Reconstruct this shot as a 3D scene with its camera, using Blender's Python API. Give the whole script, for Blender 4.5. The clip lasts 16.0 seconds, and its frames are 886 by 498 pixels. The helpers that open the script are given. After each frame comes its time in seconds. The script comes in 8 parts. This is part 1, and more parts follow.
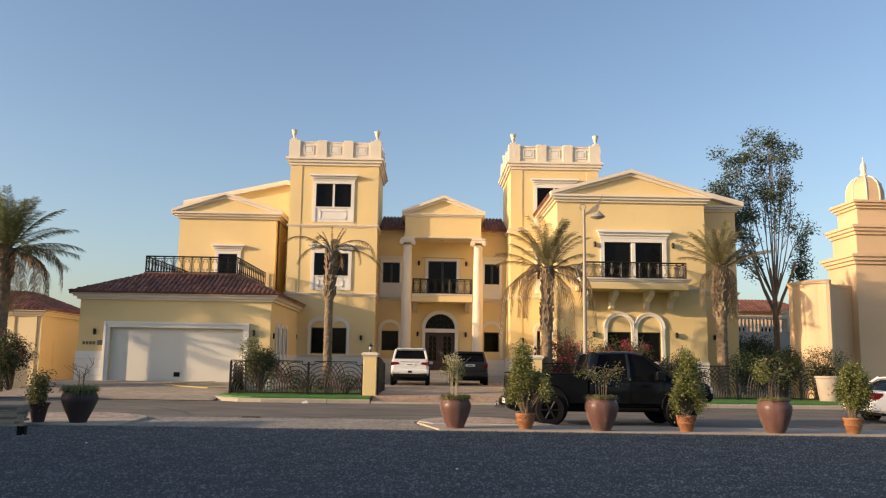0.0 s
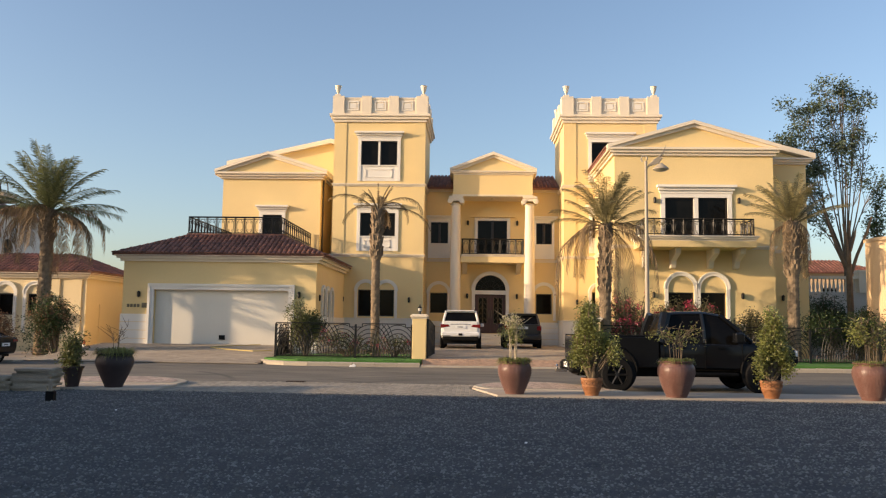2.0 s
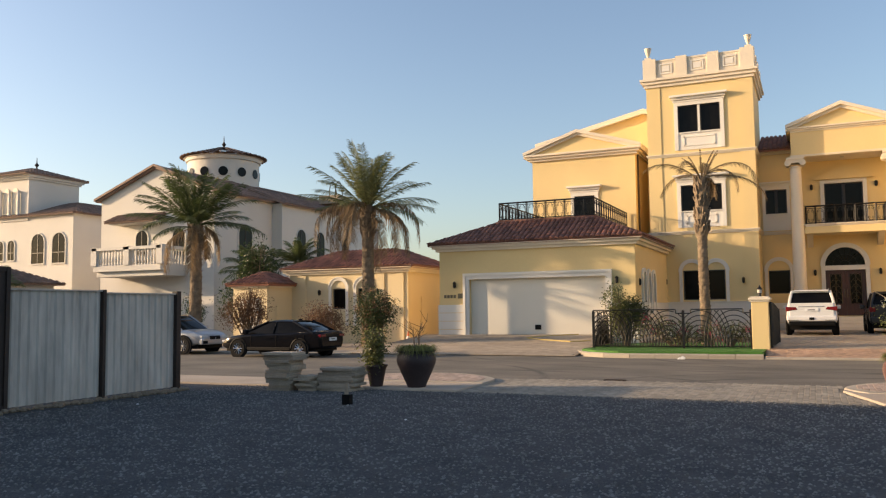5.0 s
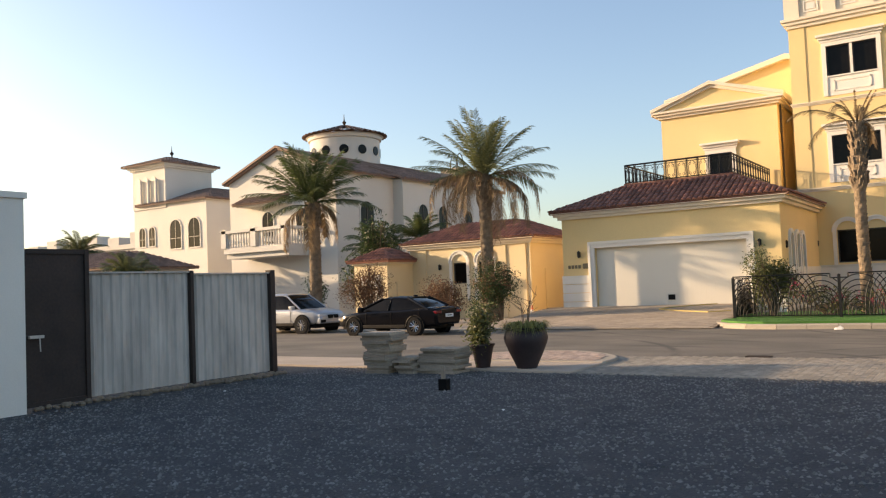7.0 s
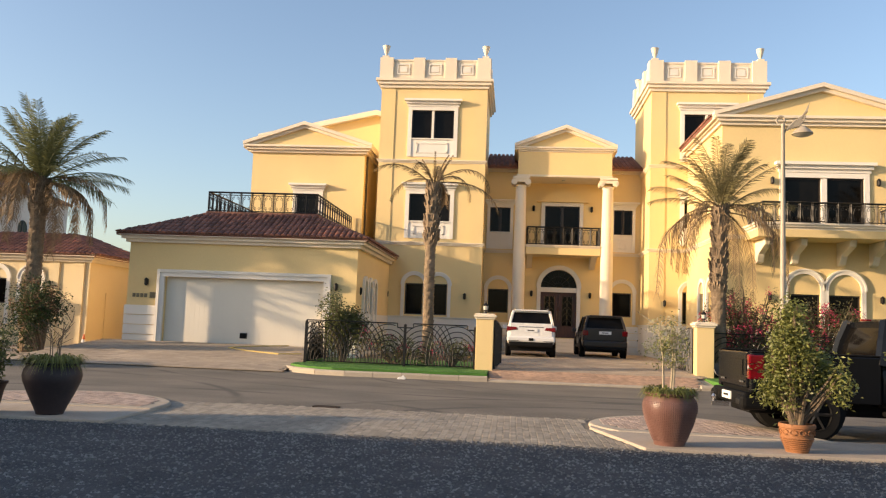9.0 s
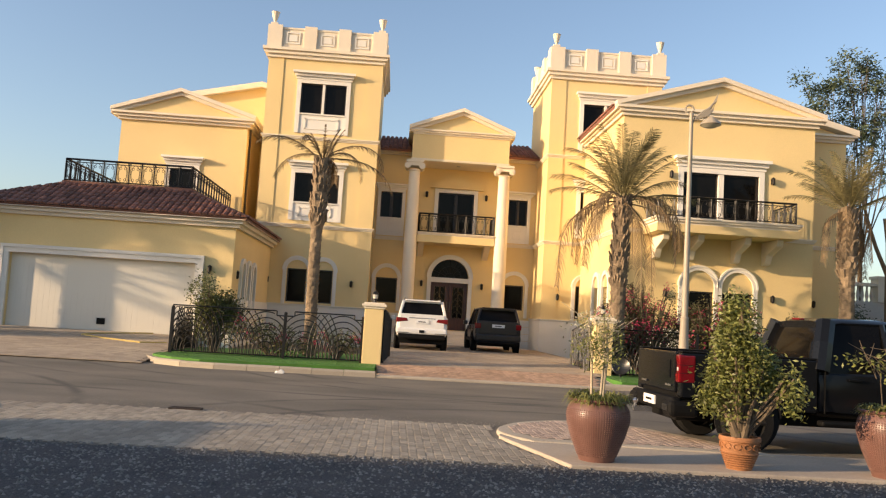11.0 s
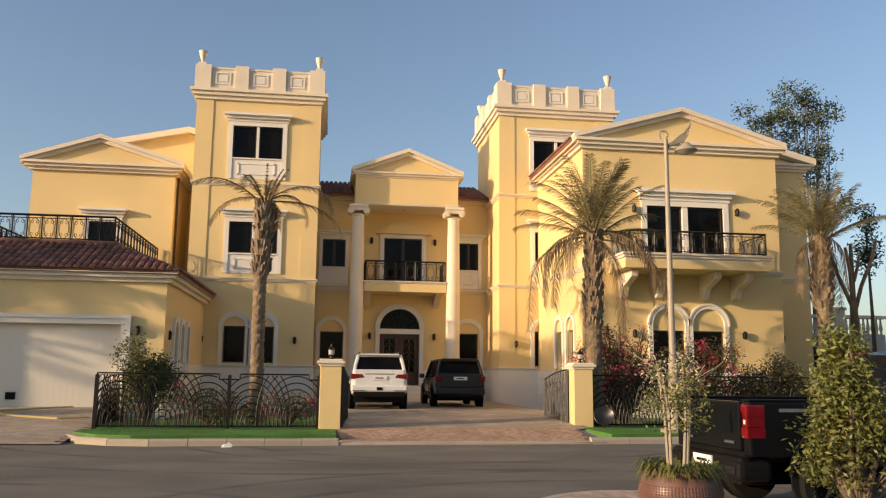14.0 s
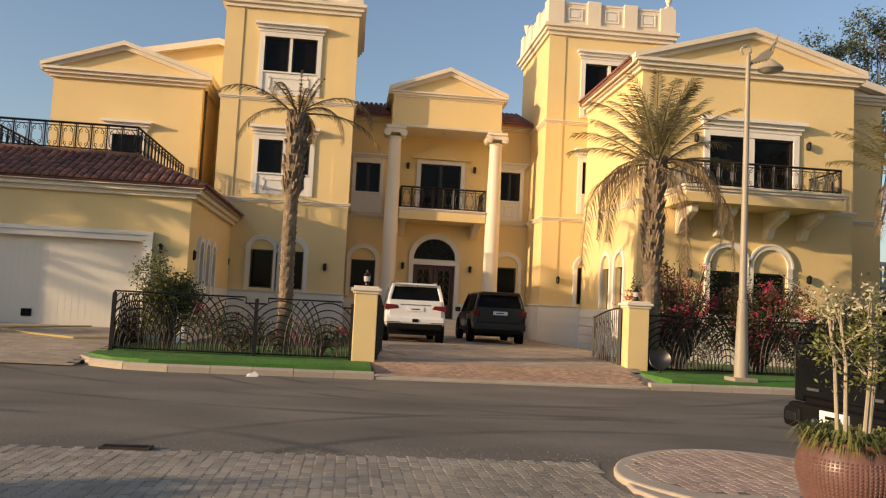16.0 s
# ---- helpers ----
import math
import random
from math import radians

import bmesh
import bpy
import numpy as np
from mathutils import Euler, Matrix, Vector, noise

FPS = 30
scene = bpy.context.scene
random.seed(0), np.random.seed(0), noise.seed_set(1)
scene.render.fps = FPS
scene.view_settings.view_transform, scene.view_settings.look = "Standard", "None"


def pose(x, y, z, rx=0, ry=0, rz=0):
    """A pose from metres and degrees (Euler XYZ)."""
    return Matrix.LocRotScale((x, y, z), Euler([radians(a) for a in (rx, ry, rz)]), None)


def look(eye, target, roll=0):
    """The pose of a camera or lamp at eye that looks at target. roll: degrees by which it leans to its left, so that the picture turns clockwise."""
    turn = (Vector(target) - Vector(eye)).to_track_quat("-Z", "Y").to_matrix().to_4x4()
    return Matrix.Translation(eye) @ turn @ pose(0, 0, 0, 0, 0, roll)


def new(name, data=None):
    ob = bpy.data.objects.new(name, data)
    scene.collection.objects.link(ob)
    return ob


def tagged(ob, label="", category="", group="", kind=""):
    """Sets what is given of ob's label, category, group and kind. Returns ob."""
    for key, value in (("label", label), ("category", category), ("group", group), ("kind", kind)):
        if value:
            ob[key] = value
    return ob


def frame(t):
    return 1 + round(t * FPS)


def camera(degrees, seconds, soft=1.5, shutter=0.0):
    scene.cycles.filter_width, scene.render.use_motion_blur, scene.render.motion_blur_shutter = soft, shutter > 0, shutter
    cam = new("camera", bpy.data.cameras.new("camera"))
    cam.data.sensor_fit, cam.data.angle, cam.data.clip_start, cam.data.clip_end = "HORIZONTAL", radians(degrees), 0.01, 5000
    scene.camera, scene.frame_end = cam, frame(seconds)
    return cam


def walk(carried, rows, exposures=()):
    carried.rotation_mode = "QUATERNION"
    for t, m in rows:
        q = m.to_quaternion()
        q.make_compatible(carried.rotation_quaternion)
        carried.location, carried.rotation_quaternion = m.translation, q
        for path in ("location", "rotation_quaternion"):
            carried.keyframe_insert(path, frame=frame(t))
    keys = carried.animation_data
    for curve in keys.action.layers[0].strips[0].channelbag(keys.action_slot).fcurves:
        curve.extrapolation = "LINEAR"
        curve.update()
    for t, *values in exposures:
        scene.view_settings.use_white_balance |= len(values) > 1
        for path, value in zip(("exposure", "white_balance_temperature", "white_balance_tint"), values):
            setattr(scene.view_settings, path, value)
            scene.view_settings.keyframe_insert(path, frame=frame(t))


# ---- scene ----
cam = camera(56.9, 16.0, soft=1.2)
PATH = [
    (0, (0.377, 0.794, 1.741), (0.411, 2.775, 2.017), 0.9),
    (0.5, (0.314, 1.22, 1.683), (0.278, 3.205, 1.922), 0.5),
    (1, (0.314, 1.776, 1.694), (0.234, 3.764, 1.906), 2.0),
    (1.5, (0.209, 2.282, 1.693), (0.13, 4.27, 1.904), 1.0),
    (2, (0.132, 2.696, 1.657), (0.056, 4.685, 1.845), 0.8),
    (2.5, (0.085, 3.352, 1.66), (0.032, 5.346, 1.813), 1.3),
    (3, (0.013, 3.944, 1.659), (0.08, 5.94, 1.769), -0.6),
    (3.5, (-0.042, 4.427, 1.694), (-0.075, 6.425, 1.764), -0.4),
    (4, (-0.204, 4.93, 1.742), (-0.549, 6.897, 1.842), -1.3),
    (4.5, (-0.344, 5.333, 1.733), (-0.91, 7.246, 1.875), -1.7),
    (5, (-0.313, 5.838, 1.793), (-1.138, 7.654, 1.943), -0.7),
    (5.2, (-0.367, 6.019, 1.828), (-1.255, 7.805, 1.972), -0.7),
    (7.3, (-0.834, 8.029, 1.772), (-1.947, 9.688, 1.864), -2.4),
    (7.5, (-0.964, 8.149, 1.811), (-2.005, 9.853, 1.916), -2.0),
    (8, (-1.071, 8.644, 1.803), (-1.917, 10.45, 1.954), -0.3),
    (8.5, (-1.215, 9.181, 1.752), (-1.66, 11.123, 1.934), -0.0),
    (8.6, (-1.234, 9.318, 1.75), (-1.58, 11.271, 2.009), -1.6),
    (9, (-1.297, 9.92, 1.746), (-1.47, 11.904, 1.929), 2.2),
    (9.5, (-1.42, 10.449, 1.717), (-1.404, 12.44, 1.906), 2.4),
    (9.7, (-1.451, 10.691, 1.72), (-1.357, 12.678, 1.926), 1.6),
    (11.8, (-1.888, 12.723, 1.727), (-1.789, 14.715, 1.885), 3.9),
    (12, (-2.022, 12.804, 1.715), (-1.926, 14.795, 1.873), 3.1),
    (12.5, (-2.109, 13.458, 1.692), (-1.956, 15.447, 1.831), 2.1),
    (13, (-2.196, 13.972, 1.732), (-1.996, 15.956, 1.885), 3.3),
    (13.5, (-2.331, 14.514, 1.743), (-2.079, 16.481, 2.006), 1.4),
    (14, (-2.42, 14.827, 1.75), (-2.141, 16.784, 2.055), 0.6),
    (14.5, (-2.394, 15.421, 1.722), (-2.126, 17.382, 2.01), 1.9),
    (15, (-2.487, 15.879, 1.715), (-2.187, 17.844, 1.937), 1.7),
    (15.5, (-2.535, 16.453, 1.681), (-2.263, 18.426, 1.862), 2.7),
    (16, (-2.675, 17.039, 1.645), (-2.453, 19.021, 1.794), 2.9),
]
walk(cam, [(t, look(eye, target, roll)) for t, eye, target, roll in PATH],
     exposures=[(0, 0.75, 7330, 17), (2, 0.84, 7430, 17), (4, 0.95, 7630, 17), (5, 0.92, 7730, 17), (7.3, 1.17, 7780, 17), (9.7, 0.99, 7580, 17), (12, 0.89, 7730, 17), (14, 0.56, 7630, 17), (16, 0.52, 7780, 17)])

# ---------------- light ----------------
SUN_AZ, SUN_EL = 18.0, 12.0          # degrees off the facade's line, height over the horizon
sun_dir = Vector((math.cos(radians(SUN_EL)) * math.cos(radians(SUN_AZ)), math.cos(radians(SUN_EL)) * math.sin(radians(SUN_AZ)), -math.sin(radians(SUN_EL))))
world = bpy.data.worlds.new("sky")
scene.world = world
world.use_nodes = True
wn = world.node_tree.nodes
sky = wn.new("ShaderNodeTexSky")
sky.sky_type, sky.sun_disc = "NISHITA", False
sky.sun_elevation = radians(SUN_EL)
sky.sun_rotation = math.atan2(-sun_dir.x, -sun_dir.y)
sky.air_density, sky.dust_density, sky.ozone_density = 1.0, 1.8, 2.8
wn["Background"].inputs["Strength"].default_value = 0.15
world.node_tree.links.new(sky.outputs["Color"], wn["Background"].inputs["Color"])
sun = new("sun", bpy.data.lights.new("sun", "SUN"))
sun.data.energy, sun.data.angle, sun.data.color = 3.4, radians(0.6), (1.0, 0.80, 0.56)
sun.matrix_world = look((-60, -30, 40), Vector((-60, -30, 40)) + sun_dir)

# ---------------- materials ----------------
def material(name, color, rough=0.6, vary=0.12, scale=3.0, fine=40.0, bump=0.15, metal=0.0, color2=None, spec=0.5, stretch=(1, 1, 1), rand=0.0, coat=0.0, dist=0.01, thin=0.0):
    """Principled surface with two scales of variation, in metres."""
    m = bpy.data.materials.new(name)
    m.use_nodes = True
    n, l = m.node_tree.nodes, m.node_tree.links
    b = n["Principled BSDF"]
    b.inputs["Roughness"].default_value, b.inputs["Metallic"].default_value = rough, metal
    b.inputs["Specular IOR Level"].default_value, b.inputs["Coat Weight"].default_value = spec, coat
    tc = n.new("ShaderNodeTexCoord")
    mp = n.new("ShaderNodeMapping")
    mp.inputs["Scale"].default_value = stretch
    l.new(tc.outputs["Object"], mp.inputs["Vector"])
    big, small = n.new("ShaderNodeTexNoise"), n.new("ShaderNodeTexNoise")
    big.inputs["Scale"].default_value, big.inputs["Detail"].default_value = 1.0 / scale, 5
    small.inputs["Scale"].default_value, small.inputs["Detail"].default_value = fine, 4
    for t in (big, small):
        l.new(mp.outputs["Vector"], t.inputs["Vector"])
    c = Vector(color)
    d = Vector(color2) if color2 else c * (1 - 2.2 * vary)
    mix = n.new("ShaderNodeMix")
    mix.data_type = "RGBA"
    ramp = n.new("ShaderNodeMapRange")
    ramp.inputs["From Min"].default_value, ramp.inputs["From Max"].default_value = 0.32, 0.68
    add = n.new("ShaderNodeMath")
    add.operation = "MULTIPLY_ADD"
    add.inputs[1].default_value = 0.35
    l.new(small.outputs["Fac"], add.inputs[0])
    mul = n.new("ShaderNodeMath")
    mul.operation = "MULTIPLY"
    mul.inputs[1].default_value = 0.65
    l.new(big.outputs["Fac"], mul.inputs[0])
    l.new(mul.outputs[0], add.inputs[2])
    l.new(add.outputs[0], ramp.inputs["Value"])
    l.new(ramp.outputs[0], mix.inputs["Factor"])
    mix.inputs["A"].default_value, mix.inputs["B"].default_value = (*d, 1), (*c, 1)
    out = mix.outputs["Result"]
    if rand:
        oi = n.new("ShaderNodeObjectInfo")
        hs = n.new("ShaderNodeHueSaturation")
        mr = n.new("ShaderNodeMapRange")
        mr.inputs["To Min"].default_value, mr.inputs["To Max"].default_value = 1 - rand, 1 + rand
        geo = n.new("ShaderNodeNewGeometry")
        av = n.new("ShaderNodeMath")
        av.operation = "ADD"
        fr = n.new("ShaderNodeMath")
        fr.operation = "FRACT"
        l.new(oi.outputs["Random"], av.inputs[0])
        l.new(geo.outputs["Random Per Island"], av.inputs[1])
        l.new(av.outputs[0], fr.inputs[0])
        l.new(fr.outputs[0], mr.inputs["Value"])
        l.new(mr.outputs[0], hs.inputs["Value"])
        l.new(out, hs.inputs["Color"])
        out = hs.outputs["Color"]
    l.new(out, b.inputs["Base Color"])
    if bump:
        bp = n.new("ShaderNodeBump")
        bp.inputs["Strength"].default_value, bp.inputs["Distance"].default_value = bump, dist
        l.new(small.outputs["Fac"], bp.inputs["Height"])
        l.new(bp.outputs["Normal"], b.inputs["Normal"])
    if thin:
        tl, mx = n.new("ShaderNodeBsdfTranslucent"), n.new("ShaderNodeMixShader")
        mx.inputs[0].default_value = thin
        l.new(out, tl.inputs["Color"])
        l.new(b.outputs[0], mx.inputs[1])
        l.new(tl.outputs[0], mx.inputs[2])
        l.new(mx.outputs[0], n["Material Output"].inputs["Surface"])
    return m


YELLOW = material("yellow_render", (0.82, 0.62, 0.305), 0.75, 0.07, 4.0, 30, 0.25)
CREAM = material("cream_stone", (0.80, 0.70, 0.55), 0.65, 0.06, 2.0, 35, 0.2)
WHITE = material("white_plaster", (0.80, 0.76, 0.68), 0.6, 0.05, 1.5, 40, 0.15)
OFFWHITE = material("ivory_render", (0.67, 0.63, 0.56), 0.75, 0.07, 5.0, 25, 0.2)
ANNEX = material("pale_yellow_render", (0.80, 0.65, 0.40), 0.75, 0.07, 4.0, 30, 0.25)
PEACH = material("peach_render", (0.72, 0.50, 0.30), 0.75, 0.08, 4.0, 25, 0.2)
GARAGE = material("garage_door_paint", (0.74, 0.70, 0.60), 0.45, 0.04, 3.0, 60, 0.05)
TILE = material("terracotta_tile", (0.30, 0.125, 0.085), 0.7, 0.22, 1.2, 18, 0.4, rand=0.35)
TILE_B = material("brown_roof_tile", (0.27, 0.17, 0.125), 0.75, 0.2, 1.2, 18, 0.4, rand=0.25)
GLASS = material("dark_tinted_glass", (0.010, 0.009, 0.008), 0.06, 0.3, 2.0, 3, 0.02, spec=0.12)
# Dark colour holding the shade of unlit rooms behind windows.
UNLIT_ROOM = material("unlit_room", (0.10, 0.085, 0.07), 0.8, 0.2, 0.5, 8, 0.1)
FRAME_D = material("dark_window_frame", (0.035, 0.028, 0.025), 0.45, 0.1, 1.0, 60, 0.05)
IRON = material("black_wrought_iron", (0.014, 0.013, 0.013), 0.45, 0.2, 0.5, 80, 0.2, metal=0.3)
WOOD = material("dark_door_wood", (0.10, 0.035, 0.02), 0.4, 0.25, 0.4, 14, 0.15, stretch=(6, 6, 0.6))
GOLD = material("bronze_ornament", (0.25, 0.2, 0.13), 0.4, 0.2, 0.3, 40, 0.2, metal=0.7)
ASPHALT = material("asphalt", (0.212, 0.185, 0.145), 0.85, 0.12, 1.6, 30, 0.7, color2=(0.09, 0.08, 0.065), stretch=(0.6, 1, 1))
# Dark grey gravel, its bed coloured darker still to carry part of the shade.
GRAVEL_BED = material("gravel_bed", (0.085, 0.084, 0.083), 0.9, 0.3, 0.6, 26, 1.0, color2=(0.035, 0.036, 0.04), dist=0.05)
GRAVEL = material("gravel_stone", (0.18, 0.178, 0.17), 0.85, 0.2, 0.6, 60, 0.4, rand=0.5)
PAVER = material("grey_paver", (0.35, 0.305, 0.24), 0.85, 0.15, 1.4, 40, 0.4, rand=0.2)
PAVER_P = material("pink_paver", (0.52, 0.39, 0.31), 0.85, 0.15, 1.2, 40, 0.4, rand=0.2)
PAVER_R = material("red_paver", (0.50, 0.32, 0.215), 0.85, 0.15, 1.2, 40, 0.4, rand=0.2)
DRIVE = material("drive_paver", (0.46, 0.37, 0.275), 0.85, 0.15, 2.2, 40, 0.4, rand=0.14)
JOINT = material("joint_sand", (0.24, 0.205, 0.16), 0.95, 0.2, 1.0, 40, 0.3)
KERB = material("kerb_concrete", (0.50, 0.43, 0.335), 0.85, 0.16, 0.9, 30, 0.4, rand=0.08)
CONCRETE = material("pale_concrete", (0.50, 0.415, 0.325), 0.85, 0.14, 1.3, 30, 0.4)
SAND = material("sandy_soil", (0.30, 0.23, 0.16), 0.95, 0.2, 2.0, 20, 0.6)
TURF = material("artificial_turf", (0.075, 0.24, 0.035), 0.85, 0.2, 0.8, 90, 0.6)
BARK = material("palm_bark", (0.32, 0.235, 0.155), 0.9, 0.3, 0.25, 20, 0.8)
TWIG = material("woody_stem", (0.20, 0.15, 0.10), 0.9, 0.25, 0.3, 30, 0.5)
PALE_STEM = material("pale_stem", (0.50, 0.42, 0.30), 0.85, 0.15, 0.3, 30, 0.3)
FROND = material("palm_leaf", (0.27, 0.225, 0.105), 0.6, 0.2, 0.6, 12, 0.05, color2=(0.13, 0.12, 0.055), rand=0.35, thin=0.3)
FROND_G = material("green_palm_leaf", (0.17, 0.185, 0.075), 0.55, 0.2, 0.6, 12, 0.05, color2=(0.10, 0.115, 0.05), rand=0.35, thin=0.3)
FROND_OLD = material("withered_palm_leaf", (0.20, 0.14, 0.07), 0.7, 0.2, 0.6, 12, 0.05, rand=0.35, thin=0.3)
FROND_D = material("date_palm_leaf", (0.10, 0.135, 0.045), 0.5, 0.2, 0.6, 12, 0.05, rand=0.3, thin=0.3)
FROND_DRY = material("dry_palm_leaf", (0.29, 0.195, 0.105), 0.7, 0.25, 0.6, 12, 0.05, rand=0.35, thin=0.3)
LEAF = material("shrub_leaf", (0.23, 0.25, 0.07), 0.5, 0.2, 0.5, 10, 0.05, rand=0.45, thin=0.3)
LEAF_M = material("green_shrub_leaf", (0.155, 0.17, 0.055), 0.5, 0.2, 0.5, 10, 0.05, rand=0.45, thin=0.3)
LEAF_D = material("dark_leaf", (0.045, 0.08, 0.022), 0.55, 0.2, 0.5, 10, 0.05, rand=0.45, thin=0.3)
LEAF_B = material("bougainvillea_leaf", (0.13, 0.12, 0.05), 0.6, 0.25, 0.5, 10, 0.05, rand=0.5, thin=0.3)
LEAF_DRY = material("dry_brush_leaf", (0.26, 0.14, 0.075), 0.7, 0.25, 0.5, 10, 0.05, rand=0.4, thin=0.3)
TREE_LEAF = material("tree_leaf", (0.10, 0.14, 0.08), 0.55, 0.2, 0.5, 10, 0.05, rand=0.45, thin=0.3)
PINK = material("pink_bract", (0.68, 0.07, 0.15), 0.6, 0.15, 0.5, 10, 0.05, rand=0.35, thin=0.3)
PALE_FLOWER = material("cream_flower", (0.70, 0.62, 0.42), 0.6, 0.12, 0.5, 10, 0.05, rand=0.2, thin=0.3)
GRASSY = material("trailing_grass", (0.22, 0.23, 0.065), 0.6, 0.2, 0.5, 10, 0.05, rand=0.4, thin=0.3)
POT_RED = material("glazed_red_pot", (0.20, 0.098, 0.078), 0.38, 0.15, 0.3, 25, 0.15)
POT_DARK = material("glazed_dark_pot", (0.05, 0.030, 0.030), 0.6, 0.2, 0.3, 25, 0.15)
TERRA = material("terracotta_pot", (0.42, 0.18, 0.075), 0.7, 0.2, 0.25, 40, 0.3)
SOIL = material("potting_soil", (0.06, 0.042, 0.03), 0.95, 0.3, 0.1, 40, 0.8)
STEEL = material("galvanised_sheet", (0.62, 0.565, 0.50), 0.6, 0.2, 0.5, 9, 0.15, metal=0.0, stretch=(1, 1, 0.25))
RUST = material("brown_steel", (0.045, 0.028, 0.022), 0.7, 0.3, 0.7, 20, 0.3)
POLE = material("beige_pole_paint", (0.36, 0.31, 0.24), 0.5, 0.08, 1.0, 40, 0.1)
LENS = material("frosted_lamp_glass", (0.5, 0.48, 0.42), 0.3, 0.1, 0.3, 20, 0.05)
SLAB = material("limestone_slab", (0.46, 0.37, 0.28), 0.85, 0.2, 0.4, 30, 0.5, rand=0.2)
CAR_WHITE = material("white_car_paint", (0.78, 0.77, 0.74), 0.25, 0.03, 2.0, 5, 0.0, coat=0.6)
CAR_BLACK = material("black_car_paint", (0.007, 0.007, 0.009), 0.12, 0.15, 2.0, 5, 0.0, spec=0.16)
CAR_GREY = material("graphite_car_paint", (0.035, 0.03, 0.028), 0.28, 0.1, 2.0, 5, 0.0, metal=0.3, coat=0.3)
CAR_SILVER = material("silver_car_paint", (0.50, 0.51, 0.52), 0.28, 0.04, 2.0, 5, 0.0, metal=0.5, coat=0.6)
TRUCK_PAINT = material("charcoal_truck_paint", (0.008, 0.009, 0.011), 0.16, 0.15, 2.0, 5, 0.0, spec=0.22)
PLASTIC = material("black_plastic", (0.010, 0.010, 0.010), 0.55, 0.15, 0.5, 80, 0.1, spec=0.1)
RUBBER = material("tyre_rubber", (0.018, 0.018, 0.018), 0.85, 0.15, 0.3, 60, 0.2, spec=0.1)
CHROME = material("alloy_metal", (0.55, 0.55, 0.55), 0.25, 0.08, 0.3, 40, 0.0, metal=0.9)
RIM_DARK = material("dark_alloy", (0.05, 0.05, 0.05), 0.35, 0.1, 0.3, 40, 0.0, metal=0.7)
REDLAMP = material("red_lamp_plastic", (0.20, 0.004, 0.008), 0.12, 0.15, 0.1, 30, 0.05, coat=0.5)
CLEARLAMP = material("clear_lamp_plastic", (0.7, 0.7, 0.68), 0.15, 0.08, 0.1, 30, 0.05, coat=0.5)
ORANGE = material("orange_plastic", (0.75, 0.16, 0.05), 0.5, 0.1, 0.3, 30, 0.05)
PAPER = material("white_litter", (0.8, 0.8, 0.78), 0.7, 0.06, 0.1, 40, 0.2)
HOSE = material("yellow_hose", (0.60, 0.45, 0.16), 0.5, 0.1, 0.3, 40, 0.05)
FARWALL = material("far_pale_wall", (0.55, 0.52, 0.47), 0.8, 0.1, 4.0, 10, 0.1)



def tyre_wear(mat, arcs):
    """Faint dark curved tyre tracks worn into a road surface, soft-edged and broken up."""
    n, l = mat.node_tree.nodes, mat.node_tree.links
    b = n["Principled BSDF"]
    color = b.inputs["Base Color"].links[0].from_socket
    geo = n.new("ShaderNodeNewGeometry")
    total = None
    for cx, cy, r, w in arcs:
        dist = n.new("ShaderNodeVectorMath")
        dist.operation = "DISTANCE"
        dist.inputs[1].default_value = (cx, cy, 0)
        l.new(geo.outputs["Position"], dist.inputs[0])
        off = n.new("ShaderNodeMath")
        off.operation = "SUBTRACT"
        off.inputs[1].default_value = r
        l.new(dist.outputs["Value"], off.inputs[0])
        ab = n.new("ShaderNodeMath")
        ab.operation = "ABSOLUTE"
        l.new(off.outputs[0], ab.inputs[0])
        mr = n.new("ShaderNodeMapRange")
        mr.interpolation_type = "SMOOTHSTEP"
        for key, val in (("From Min", w), ("From Max", 0.0), ("To Min", 0.0), ("To Max", 1.0)):
            mr.inputs[key].default_value = val
        l.new(ab.outputs[0], mr.inputs["Value"])
        if total is None:
            total = mr.outputs[0]
        else:
            mx = n.new("ShaderNodeMath")
            mx.operation = "MAXIMUM"
            l.new(total, mx.inputs[0])
            l.new(mr.outputs[0], mx.inputs[1])
            total = mx.outputs[0]
    ns = n.new("ShaderNodeTexNoise")
    ns.inputs["Scale"].default_value, ns.inputs["Detail"].default_value = 0.45, 6
    l.new(geo.outputs["Position"], ns.inputs["Vector"])
    nr = n.new("ShaderNodeMapRange")
    for key, val in (("From Min", 0.38), ("From Max", 0.58), ("To Min", 0.0), ("To Max", 0.75)):
        nr.inputs[key].default_value = val
    l.new(ns.outputs["Fac"], nr.inputs["Value"])
    mul = n.new("ShaderNodeMath")
    mul.operation = "MULTIPLY"
    l.new(total, mul.inputs[0])
    l.new(nr.outputs[0], mul.inputs[1])
    mix = n.new("ShaderNodeMix")
    mix.data_type = "RGBA"
    l.new(mul.outputs[0], mix.inputs["Factor"])
    l.new(color, mix.inputs["A"])
    mix.inputs["B"].default_value = (0.05, 0.047, 0.042, 1)
    l.new(mix.outputs["Result"], b.inputs["Base Color"])


tyre_wear(ASPHALT, ((1.5, 22.5, 6.2, 0.22), (1.6, 22.6, 7.8, 0.2), (-9.0, 20.0, 9.0, 0.22), (3.0, 40.0, 8.5, 0.2), (3.4, 40.3, 10.3, 0.2), (-1.0, 43.5, 12.0, 0.22), (-1.4, 44.0, 14.2, 0.2), (-16.0, 24.0, 9.5, 0.2)))

